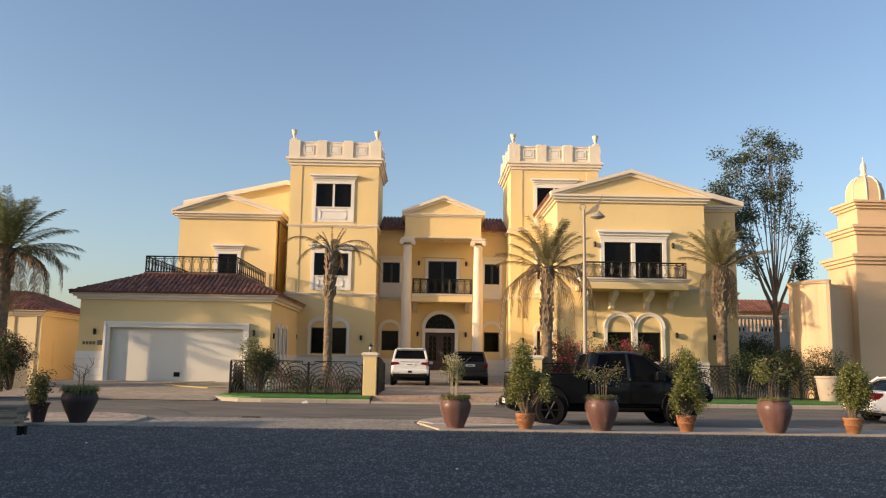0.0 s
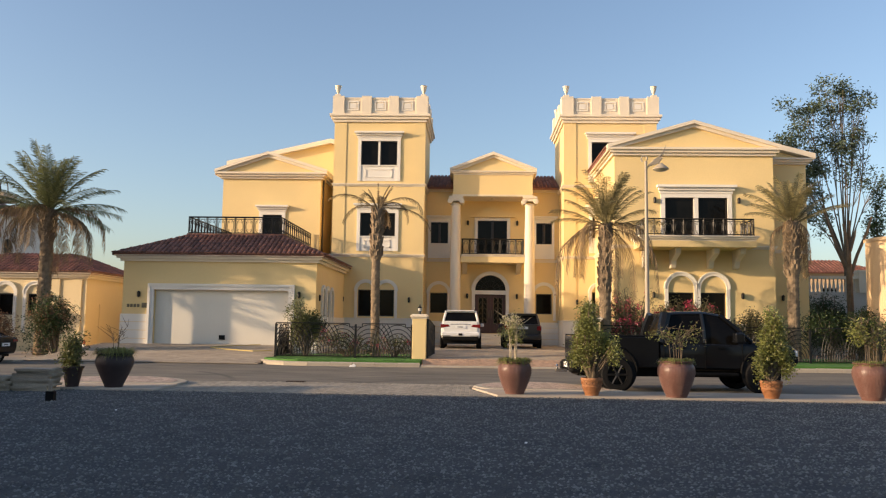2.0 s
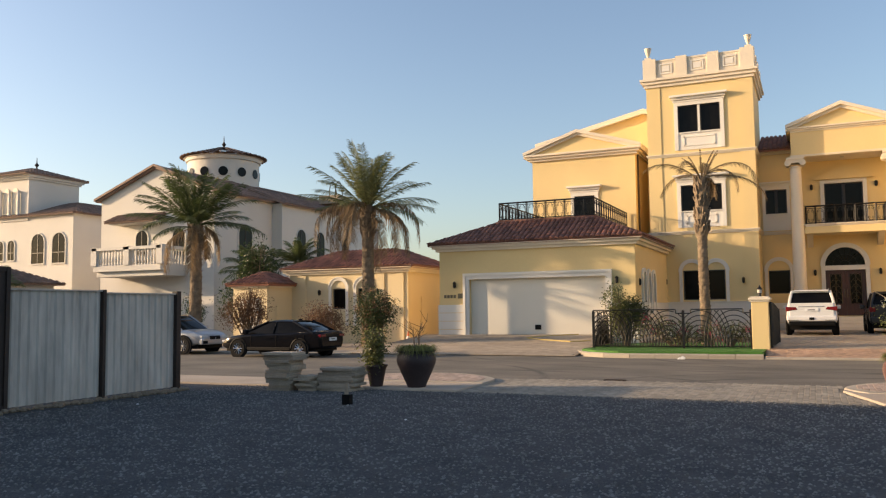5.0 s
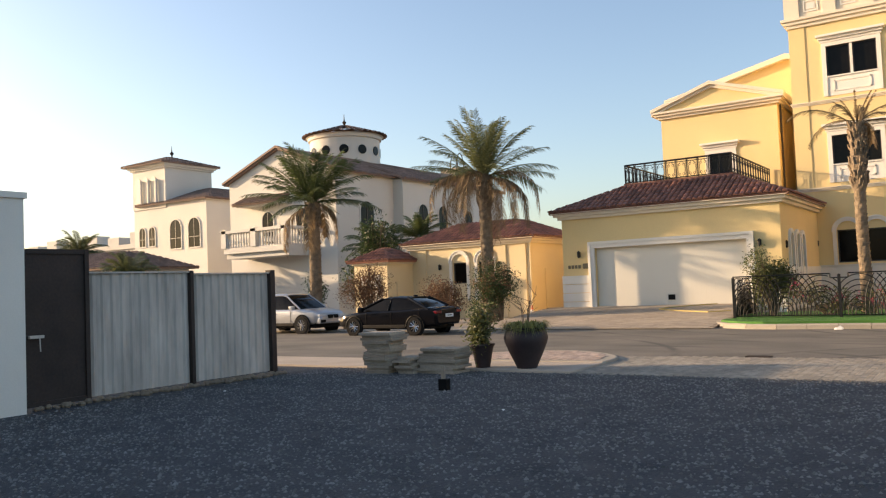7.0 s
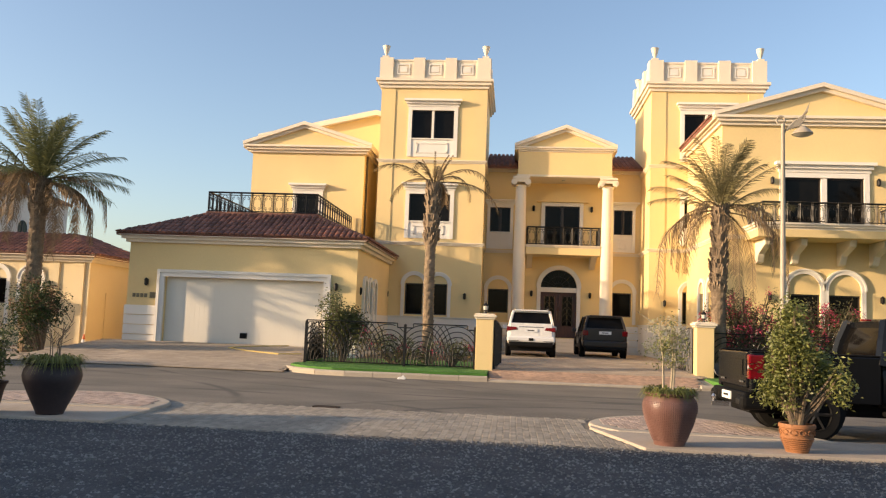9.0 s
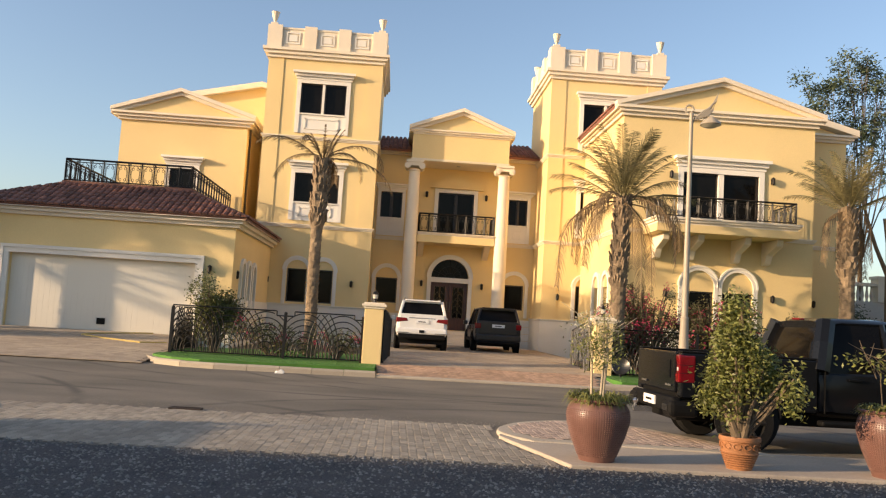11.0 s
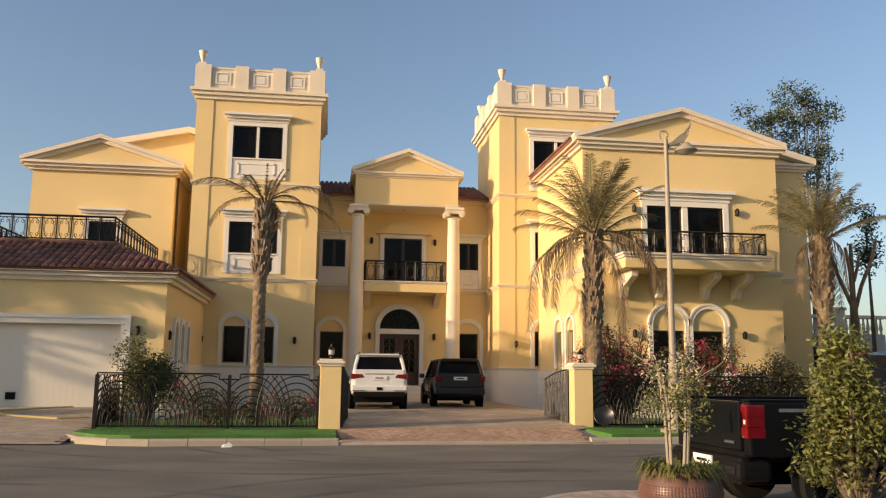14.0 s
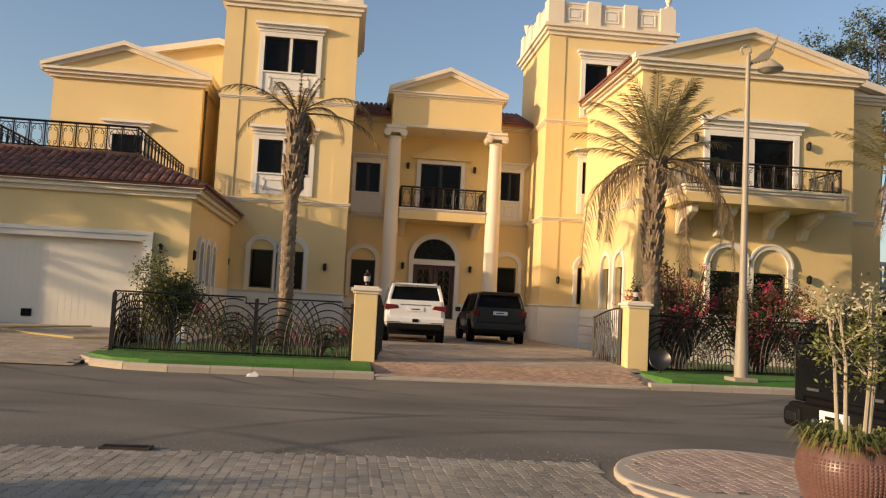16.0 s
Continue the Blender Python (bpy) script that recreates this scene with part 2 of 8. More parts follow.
# ---------------- mesh helpers ----------------
class Mesh:
    """Collects vertices and faces of one part."""

    def __init__(self):
        self.v, self.f = [], []

    def add(self, verts, faces):
        k = len(self.v)
        self.v.extend(tuple(p) for p in verts)
        self.f.extend(tuple(k + i for i in q) for q in faces)
        return self

    def box(self, x0, x1, y0, y1, z0, z1):
        return self.add([(x, y, z) for z in (z0, z1) for y in (y0, y1) for x in (x0, x1)],
                        [(0, 2, 3, 1), (4, 5, 7, 6), (0, 1, 5, 4), (2, 6, 7, 3), (0, 4, 6, 2), (1, 3, 7, 5)])

    def prism(self, poly, a, b, axis="y"):
        """A polygon in the plane across axis (y: x,z; x: y,z; z: x,y), pulled from a to b."""
        def put(p, d):
            return {"y": (p[0], d, p[1]), "x": (d, p[0], p[1]), "z": (p[0], p[1], d)}[axis]
        n = len(poly)
        return self.add([put(p, a) for p in poly] + [put(p, b) for p in poly],
                        [tuple(range(n)), tuple(range(2 * n - 1, n - 1, -1))] + [(i, i + n, (i + 1) % n + n, (i + 1) % n) for i in range(n)])

    def revolve(self, profile, cx=0, cy=0, seg=20, squash=1.0, start=0.0, caps=True):
        """Rings of (radius, z) about a vertical axis, closed at both ends."""
        vs, fs, n = [], [], len(profile)
        for r, z in profile:
            for k in range(seg):
                a = start + 2 * math.pi * k / seg
                vs.append((cx + r * math.cos(a), cy + r * math.sin(a) * squash, z))
        for i in range(n - 1):
            for k in range(seg):
                q = (k + 1) % seg
                fs.append((i * seg + k, i * seg + q, (i + 1) * seg + q, (i + 1) * seg + k))
        if caps:
            fs.append(tuple(range(seg - 1, -1, -1)))
            fs.append(tuple((n - 1) * seg + k for k in range(seg)))
        return self.add(vs, fs)

    def tube(self, pts, r, seg=6, r_end=None):
        """A round bar along points, tapering to r_end."""
        pts = [Vector(p) for p in pts]
        n, vs, fs = len(pts), [], []
        for i, p in enumerate(pts):
            d = (pts[min(i + 1, n - 1)] - pts[max(i - 1, 0)]).normalized()
            u = d.cross(Vector((0.31, 0.17, 0.93)) if abs(d.z) < 0.9 else Vector((1, 0, 0))).normalized()
            w = d.cross(u)
            rr = r + ((r_end if r_end is not None else r) - r) * i / max(n - 1, 1)
            for k in range(seg):
                a = 2 * math.pi * k / seg
                vs.append(p + u * (rr * math.cos(a)) + w * (rr * math.sin(a)))
        for i in range(n - 1):
            for k in range(seg):
                q = (k + 1) % seg
                fs.append((i * seg + k, i * seg + q, (i + 1) * seg + q, (i + 1) * seg + k))
        fs.append(tuple(range(seg - 1, -1, -1)))
        fs.append(tuple((n - 1) * seg + k for k in range(seg)))
        return self.add(vs, fs)

    def bar(self, a, b, w):
        """A square bar from a to b."""
        return self.tube([a, b], w * 0.7071, 4)

    def arch(self, cx, z, r_in, r_out, y0, y1, seg=14, span=(0, math.pi), axis="y"):
        """A half ring in a wall plane."""
        a0, a1 = span
        for k in range(seg):
            p, q = a0 + (a1 - a0) * k / seg, a0 + (a1 - a0) * (k + 1) / seg
            self.prism([(cx + r * math.cos(t), z + r * math.sin(t)) for r, t in ((r_in, p), (r_out, p), (r_out, q), (r_in, q))], y0, y1, axis)
        return self

    def moved(self, m):
        self.v = [tuple(m @ Vector(p)) for p in self.v]
        return self

    def data(self, name, mat, smooth=False):
        me = bpy.data.meshes.new(name)
        me.from_pydata(self.v, [], self.f)
        me.materials.append(mat)
        if smooth:
            me.shade_smooth()
        bm = bmesh.new()
        bm.from_mesh(me)
        bmesh.ops.recalc_face_normals(bm, faces=bm.faces)
        bm.to_mesh(me)
        bm.free()
        me.update()
        return me


def soften(ob, angle=35):
    """Smooth shading, with edges sharper than the angle kept."""
    ob.data.shade_smooth()
    ob.data.set_sharp_from_angle(angle=radians(angle))
    return ob


def part(name, mesh, mat, parent=None, label="", smooth=False, kind=""):
    ob = new(name, mesh.data(name, mat))
    if smooth:
        soften(ob)
    ob.parent = parent
    return tagged(ob, label, kind=kind)


def parts(name, mesh, mat, parent):
    """Each loose piece of the mesh as a part of its own."""
    root = list(range(len(mesh.v)))

    def top(i):
        while root[i] != i:
            root[i] = root[root[i]]
            i = root[i]
        return i
    for q in mesh.f:
        for i in q[1:]:
            root[top(i)] = top(q[0])
    groups = {}
    for q in mesh.f:
        groups.setdefault(top(q[0]), []).append(q)
    out = []
    for faces in groups.values():
        ids = sorted({i for q in faces for i in q})
        at = {i: k for k, i in enumerate(ids)}
        out.append(part(name, Mesh().add([mesh.v[i] for i in ids], [tuple(at[i] for i in q) for q in faces]), mat, parent))
    return out


def piece(name, data, parent, place):
    """One of many alike pieces, on shared mesh data."""
    ob = new(name, data)
    ob.parent = parent
    ob.matrix_local = place
    return ob


def thing(name, label, category, group="", kind="", at=None):
    ob = tagged(new(name), label, category, group, kind)
    ob.empty_display_size = 0.2
    if at is not None:
        ob.matrix_world = at
    return ob


def bevelled(ob, width=0.02, segments=2):
    mod = ob.modifiers.new("bevel", "BEVEL")
    mod.width, mod.segments, mod.limit_method, mod.angle_limit = width, segments, "ANGLE", radians(40)
    return ob


def wall_mesh(m, a0, a1, z0, z1, d0, d1, holes=(), axis="y"):
    """A wall of thickness d0..d1 with rectangular holes (a0, a1, z0, z1) through it, in one piece."""
    xs = sorted({a0, a1, *[h[0] for h in holes], *[h[1] for h in holes]})
    zs = sorted({z0, z1, *[h[2] for h in holes], *[h[3] for h in holes]})
    nx, nz = len(xs) - 1, len(zs) - 1
    solid = {(i, j): not any(h[0] < (xs[i] + xs[i + 1]) / 2 < h[1] and h[2] < (zs[j] + zs[j + 1]) / 2 < h[3] for h in holes) for i in range(nx) for j in range(nz)}
    base = len(m.v)
    for d in (d0, d1):
        for i in range(nx + 1):
            for j in range(nz + 1):
                m.v.append((xs[i], d, zs[j]) if axis == "y" else (d, xs[i], zs[j]))
    at = lambda side, i, j: base + side * (nx + 1) * (nz + 1) + i * (nz + 1) + j
    for (i, j), s in solid.items():
        if not s:
            continue
        for side in (0, 1):
            m.f.append((at(side, i, j), at(side, i + 1, j), at(side, i + 1, j + 1), at(side, i, j + 1)))
        for di, dj, p, q in ((-1, 0, (i, j), (i, j + 1)), (1, 0, (i + 1, j), (i + 1, j + 1)), (0, -1, (i, j), (i + 1, j)), (0, 1, (i, j + 1), (i + 1, j + 1))):
            if not solid.get((i + di, j + dj), False):
                m.f.append((at(0, *p), at(0, *q), at(1, *q), at(1, *p)))
    return m

# ---------------- ground ----------------
def gz(x, y):
    """Height of the made ground: level street, rising gently towards the houses."""
    return 0.16 + max(0.0, min(1.0, (y - 37.0) / 6.5)) * 0.42


def sheet(name, poly, z, mat, label, category, lift=None, step=1.5):
    """A ground surface over a polygon."""
    m = Mesh()
    if lift is None:
        m.add([(x, y, z) for x, y in poly], [tuple(range(len(poly)))])
    else:
        xs = [p[0] for p in poly]
        ys = [p[1] for p in poly]
        nx, ny = max(1, int((max(xs) - min(xs)) / step)), max(1, int((max(ys) - min(ys)) / step))
        for i in range(nx + 1):
            for j in range(ny + 1):
                x, y = min(xs) + (max(xs) - min(xs)) * i / nx, min(ys) + (max(ys) - min(ys)) * j / ny
                m.v.append((x, y, lift(x, y) + z))
        m.f = [(i * (ny + 1) + j, (i + 1) * (ny + 1) + j, (i + 1) * (ny + 1) + j + 1, i * (ny + 1) + j + 1) for i in range(nx) for j in range(ny)]
    ob = new(name, m.data(name, mat))
    return tagged(ob, label, category, kind="structure")


sheet("ground", [(-1500, -1500), (1500, -1500), (1500, 1500), (-1500, 1500)], -0.06, SAND, "sandy ground reaching out to the horizon", "ground")
sheet("road", [(-90, 22.0), (90, 22.0), (90, 40.5), (15.5, 37.2), (-90, 37.2)], 0.0, ASPHALT, "worn grey asphalt street in front of the villas", "road")
# Shade on the lot is partly in this dark bed colour.
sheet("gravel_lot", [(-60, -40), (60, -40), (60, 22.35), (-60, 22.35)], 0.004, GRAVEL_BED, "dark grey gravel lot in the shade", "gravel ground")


def kerb_y(x):
    return 35.5 + 0.042 * (x + 7.5)


def lawn(name, pts, z, label):
    m = Mesh().prism(pts, z - 0.16, z, "z")
    return tagged(new(name, m.data(name, TURF)), label, "lawn", kind="structure")


left_lawn = [(-8.9, 39.2), (-8.7, 37.3), (-7.9, 36.3), (-7.0, kerb_y(-7) + 0.42), (-2.05, kerb_y(-2) + 0.62), (-2.05, 44.5), (-8.9, 43.0)]
right_lawn = [(5.3, kerb_y(5.3) + 0.4), (14.5, kerb_y(14.5) + 0.35), (20.0, kerb_y(20) + 0.35), (20.0, 46), (5.3, 46)]
lawn("lawn_west", left_lawn, 0.23, "bright green artificial turf strip behind the kerb")
lawn("lawn_east", right_lawn, 0.23, "bright green artificial turf beside the driveway")
# blades along the street side of the turf
bl = Mesh()
rb = random.Random(5)
for pts in ((-8.6, -2.1), (5.4, 14.0)):
    for k in range(5200):
        x = rb.uniform(*pts)
        y = kerb_y(x) + 0.65 + abs(rb.gauss(0, 1.0))
        if x < -7.6:
            y += 0.9
        h, a = rb.uniform(0.010, 0.022), rb.uniform(0, 6.3)
        bl.add([(x, y, 0.23), (x + 0.009 * math.cos(a), y + 0.009 * math.sin(a), 0.23), (x + rb.uniform(-.02, .02), y + rb.uniform(-.02, .02), 0.23 + h)], [(0, 1, 2)])
tagged(new("turf_blades", bl.data("turf_blades", TURF)), "short green artificial turf blades", "grass", kind="stuff")

# kerbs, stone by stone
kd = Mesh()
kd.prism([(0.0, -0.1), (0.0, 0.12), (0.05, 0.165), (0.2, 0.165), (0.2, -0.1)], -0.492, 0.492, "x")
kerb_data = kd.data("kerb_stone", KERB)
kerb_w = thing("kerb_west", "pale concrete kerb stones along the street", "kerb", kind="structure")
kerb_e = thing("kerb_east", "pale concrete kerb stones along the street", "kerb", kind="structure")


def kerb_run(parent, pts):
    """Kerb stones along a line, their face on its right-hand side when walking along it."""
    for (x0, y0), (x1, y1) in zip(pts, pts[1:]):
        d = math.hypot(x1 - x0, y1 - y0)
        n = max(1, round(d))
        a = math.degrees(math.atan2(y1 - y0, x1 - x0))
        for k in range(n):
            u = (k + 0.5) / n
            piece("kerb_stone", kerb_data, parent, pose(x0 + (x1 - x0) * u, y0 + (y1 - y0) * u, random.uniform(-.006, .006), 0, 0, a + random.uniform(-.5, .5)) @ Matrix.Diagonal((d / n, 1, 1, 1)))


kerb_run(kerb_w, [(-9.2, 41.0), (-9.25, 39.0), (-9.0, 37.5), (-8.4, 36.4), (-7.5, 35.75), (-6.5, kerb_y(-6.5)), (-2.0, kerb_y(-2))])
kerb_run(kerb_e, [(4.6, kerb_y(4.6)), (14.0, kerb_y(14.0)), (22.0, kerb_y(22.0)), (60.0, kerb_y(60.0))])

# paving with single stones
def zig_outline(l, w, e, gap=0.003):
    """Outline of an interlocking stone whose long sides run in a zig-zag that fits its neighbours."""
    a, b = l / 2 - gap, w / 2 - gap
    us = [(-a, e), (-a / 2, -e), (0, e), (a / 2, -e), (a, e)]
    return [(u, -b + o) for u, o in us] + [(u, b + o) for u, o in reversed(us)]


def stone(outline, h, inset=0.005):
    """Vertices and faces of a flat stone with a worn edge over an outline."""
    n = len(outline)
    top = [(u - math.copysign(inset, u) if abs(u) > inset else u, v - math.copysign(inset, v)) for u, v in outline]
    return ([(u, v, 0) for u, v in outline] + [(u, v, h) for u, v in top],
            [tuple(range(n, 2 * n))] + [(i, (i + 1) % n, (i + 1) % n + n, i + n) for i in range(n)])


def brick_data(name, l, w, h, mat, gap=0.004, zig=0.0):
    m = Mesh()
    if zig:
        return m.add(*stone(zig_outline(l, w, zig), h)).data(name, mat)
    a, b, c = l / 2 - gap, w / 2 - gap, 0.006
    m.add([(-a, -b, 0), (a, -b, 0), (a, b, 0), (-a, b, 0), (-a + c, -b + c, h), (a - c, -b + c, h), (a - c, b - c, h), (-a + c, b - c, h)],
          [(4, 5, 6, 7), (0, 1, 5, 4), (1, 2, 6, 5), (2, 3, 7, 6), (3, 0, 4, 7)])
    return m.data(name, mat)


def inside(x, y, poly):
    c, n = False, len(poly)
    for i in range(n):
        (xa, ya), (xb, yb) = poly[i], poly[i - 1]
        if (ya > y) != (yb > y) and x < (xb - xa) * (y - ya) / (yb - ya) + xa:
            c = not c
    return c


def pave(name, label, poly, z, mat, l, w, turn=0.0, near=None, lift=None, thick=0.012, zig=0.0):
    """A paved field: single stones near the walk, the rest joined."""
    bed = Mesh()
    if lift is None:
        bed.add([(x, y, z) for x, y in poly], [tuple(range(len(poly)))])
        top = tagged(new(name, bed.data(name, JOINT)), label, "paving", kind="structure")
    else:
        top = sheet(name, poly, z, JOINT, label, "paving", lift)
    one = brick_data("paver", l, w, thick, mat, zig=zig)
    xs, ys = [p[0] for p in poly], [p[1] for p in poly]
    cx, cy = (min(xs) + max(xs)) / 2, (min(ys) + max(ys)) / 2
    R = max(max(xs) - min(xs), max(ys) - min(ys)) * 0.75
    ca, sa = math.cos(radians(turn)), math.sin(radians(turn))
    rest, count, rng = Mesh(), 0, random.Random(len(name))
    cells = []
    nx, ny = int(2 * R / l), int(2 * R / w)
    for i in range(nx):
        for j in range(ny):
            u, v = -R + (i + 0.5 * (j % 2)) * l, -R + j * w
            x, y = cx + u * ca - v * sa, cy + u * sa + v * ca
            if inside(x, y, poly):
                cells.append((x, y))
    if near:
        cells.sort(key=lambda c: (c[0] - near[0]) ** 2 + (c[1] - near[1]) ** 2)
    for k, (x, y) in enumerate(cells):
        dz = rng.uniform(-0.003, 0.003)
        zz = z + (lift(x, y) if lift else 0) + dz
        if near and k < 290:
            piece("paver", one, top, pose(x, y, zz, rng.uniform(-.5, .5), rng.uniform(-.5, .5), turn))
        elif zig:
            vs, fs = stone(zig_outline(l, w, zig), thick)
            rest.add([(x + u * ca - v * sa, y + u * sa + v * ca, zz + h) for u, v, h in vs], fs)
        else:
            a, b = l / 2 - 0.004, w / 2 - 0.004
            c = [(x + p * ca - q * sa, y + p * sa + q * ca) for p, q in ((-a, -b), (a, -b), (a, b), (-a, b))]
            hh = [z + dz + (lift(p, q) if lift else 0) for p, q in c]
            rest.add([(p, q, h - 0.004) for (p, q), h in zip(c, hh)] + [(p, q, h + thick) for (p, q), h in zip(c, hh)], [(4, 5, 6, 7), (0, 1, 5, 4), (1, 2, 6, 5), (2, 3, 7, 6), (3, 0, 4, 7)])
    if rest.v:
        part("paver_field", rest, mat, top, kind="stuff")
    return top


pave("entry_paving", "grey interlocking pavers where the lot meets the street", [(-8.0, 22.45), (0.68, 22.45), (0.12, 24.4), (0.0, 25.3), (0.25, 26.2), (-8.0, 26.1)], 0.006, PAVER, 0.2, 0.11, 90, near=(-2.6, 23.6), thick=0.005, zig=0.011)
ISLE_E = [(0.55, 24.2), (0.15, 25.1), (0.45, 26.1), (1.2, 26.85), (2.1, 27.05), (2.9, 26.5), (3.6, 25.2), (4.1, 24.0)]
ISLE_W = [(-7.6, 24.1), (-7.75, 25.3), (-8.6, 26.3), (-9.7, 26.75), (-11.0, 26.3), (-12.2, 25.2), (-12.6, 24.0)]


def rounded(pts, n=5):
    """A smooth line through the points, its two ends kept."""
    out = []
    for i in range(len(pts) - 1):
        p0, p1, p2, p3 = (Vector(pts[max(i - 1, 0)]), Vector(pts[i]), Vector(pts[i + 1]), Vector(pts[min(i + 2, len(pts) - 1)]))
        for k in range(n):
            t = k / n
            out.append(tuple(0.5 * (2 * p1 + (p2 - p0) * t + (2 * p0 - 5 * p1 + 4 * p2 - p3) * t * t + (3 * p1 - p0 - 3 * p2 + p3) * t ** 3)))
    return out + [tuple(pts[-1])]


ISLE_E, ISLE_W = rounded(ISLE_E), rounded(ISLE_W)
for nm, isle, xr in (("island_east", ISLE_E, (0.55, 40)), ("island_west", ISLE_W, (-40, -7.6))):
    rim = Mesh().prism(isle, -0.02, 0.07, "z")
    tagged(new(nm + "_rim", rim.data(nm, KERB)), "rounded pale kerb of a small paved island", "kerb", kind="structure")
    bevelled(bpy.data.objects[nm + "_rim"], 0.03, 2)
    cx, cy = sum(p[0] for p in isle) / len(isle), sum(p[1] for p in isle) / len(isle)
    inner = [(cx + (x - cx) * 0.86, cy + (y - cy) * 0.84) for x, y in isle]
    pave(nm + "_paving", "pink pavers on a small rounded island", inner, 0.072, PAVER_P, 0.2, 0.11, 90, near=(1.5, 25.0) if nm.endswith("east") else None, thick=0.005, zig=0.011)
    strip = Mesh().prism([(xr[0], 22.4), (xr[1], 22.4), (xr[1], 24.25), (xr[0], 24.25)] if xr[0] < 0 else [(0.72, 22.4), (40, 22.4), (40, 24.3), (0.42, 24.3), (0.16, 25.0), (0.12, 24.7)], -0.02, 0.05, "z")
    st = tagged(new(nm + "_strip", strip.data(nm, CONCRETE)), "pale concrete strip between lot and street", "pavement", kind="structure")
    bevelled(st, 0.02, 2)

# driveways
def drive_lift(x, y):
    return 0.03 + max(0.0, min(1.0, (y - 36.0) / 7.0)) * 0.5


def garage_lift(x, y):
    return 0.0 + max(0.0, min(1.0, (y - 35.8) / 7.4)) * 0.57


pave("garage_drive", "sandy paved ramp rising to the garage door", [(-18.4, 36.0), (-8.75, 36.0), (-8.75, 43.4), (-18.4, 43.4)], 0.02, DRIVE, 0.4, 0.2, 0, lift=garage_lift)
pave("front_drive", "sandy paved forecourt between the gate posts", [(-2.0, 38.6), (5.3, 38.6), (5.3, 53.0), (-2.0, 53.0)], 0.004, DRIVE, 0.4, 0.2, 0, lift=drive_lift)
pave("gate_apron", "red paved apron between street and gate", [(-2.0, 36.0), (4.6, 36.3), (5.0, 38.7), (-2.0, 38.7)], 0.014, PAVER_R, 0.225, 0.125, 45, lift=drive_lift)
for nm, xa, xb, ya, yb, h in (("garage_drive_bed", -18.4, -8.75, 36.0, 43.4, 0.57), ("front_drive_bed", -2.0, 5.3, 36.1, 43.0, 0.5)):
    wd = Mesh().prism([(ya, 0.0), (yb, h), (yb + (9.9 if xa > -5 else 0), h), (yb + (9.9 if xa > -5 else 0), -0.1), (ya, -0.1)], xa, xb, "x")
    tagged(new(nm, wd.data(nm, CONCRETE)), "solid pale bed under the paved drive", "ground", kind="structure")
dk = Mesh().prism([(-1.98, kerb_y(-2) + 0.02), (4.6, kerb_y(4.6) + 0.02), (4.6, kerb_y(4.6) + 0.5), (-1.98, kerb_y(-2) + 0.45)], -0.02, 0.07, "z")
bevelled(tagged(new("dropped_kerb", dk.data("dropped_kerb", KERB)), "low pale dropped kerb before the gate", "kerb", kind="structure"), 0.03, 2)
sheet("yard_west", [(-2.2, 44.5), (-9, 43), (-9, 52), (-2.2, 52)], 0.22, SAND, "planted soil before the villa", "ground", lift=lambda x, y: 0.0)
sheet("yard_back", [(-120, 36.6), (-18.4, 36.6), (-18.4, 90), (-120, 90)], 0.03, CONCRETE, "pale paved frontage of the neighbouring house", "ground")
sheet("forecourt_east", [(20.0, kerb_y(20) + 0.2), (60, kerb_y(60) + 0.2), (60, 46), (20.0, 46)], 0.15, CONCRETE, "pale paved frontage beside the lawn", "ground")
sheet("yard_east", [(5.3, 46), (60, 46), (60, 75), (5.3, 75)], 0.22, SAND, "planted soil before the villa", "ground", lift=lambda x, y: 0.0)
ramp = Mesh().prism([(-35, 35.3), (-18.4, 35.3), (-18.4, 36.7), (-35, 36.7)], -0.02, 0.05, "z")
tagged(new("frontage_kerb", ramp.data("frontage_kerb", KERB)), "low pale kerb along the frontage", "kerb", kind="structure")

# dust on the asphalt
DUST = material("road_dust", (0.27, 0.235, 0.185), 0.9, 0.2, 0.5, 50, 0.3)
rt = random.Random(31)


chips = Mesh()
for k in range(420):
    x, y, q = rt.uniform(-7.5, 1.0), 26.2 + abs(rt.gauss(0, 0.45)), rt.uniform(0.004, 0.010)
    chips.revolve([(q, 0.0), (q * 0.8, q * 0.6), (q * 0.3, q)], x, y, 5, 1, rt.uniform(0, 3))
tagged(new("grit", chips.data("grit", DUST)), "loose pale grit along the paving edge", "grit", kind="stuff")

# loose gravel, uncountable
gr = Mesh()
rg = random.Random(11)
octa = [(1, 0, 0), (-1, 0, 0), (0, 1, 0), (0, -1, 0), (0, 0, 1)]
of = [(0, 2, 4), (2, 1, 4), (1, 3, 4), (3, 0, 4)]
for k in range(120000):
    y = 22.5 - 20.5 * rg.random() ** 1.15
    x = rg.uniform(-4 - (y + 4) * 0.68, 3 + (y + 2) * 0.62)
    if x < -13.6:
        continue
    s = rg.uniform(0.010, 0.027) * (1.35 if rg.random() < 0.1 else 1)
    a = rg.uniform(0, 6.3)
    c, d = math.cos(a) * s, math.sin(a) * s
    sx, sz = rg.uniform(0.6, 1.3), rg.uniform(0.5, 1.0) * s
    gr.add([(x + c * sx, y + d * sx, 0.004), (x - c * sx, y - d * sx, 0.004), (x - d, y + c, 0.004), (x + d, y - c, 0.004), (x + rg.uniform(-.4, .4) * s, y + rg.uniform(-.4, .4) * s, 0.004 + sz)], of)
me = bpy.data.meshes.new("gravel")
me.from_pydata(gr.v, [], gr.f)
me.materials.append(GRAVEL)
tagged(new("gravel", me), "loose dark grey crushed gravel", "gravel", kind="stuff")

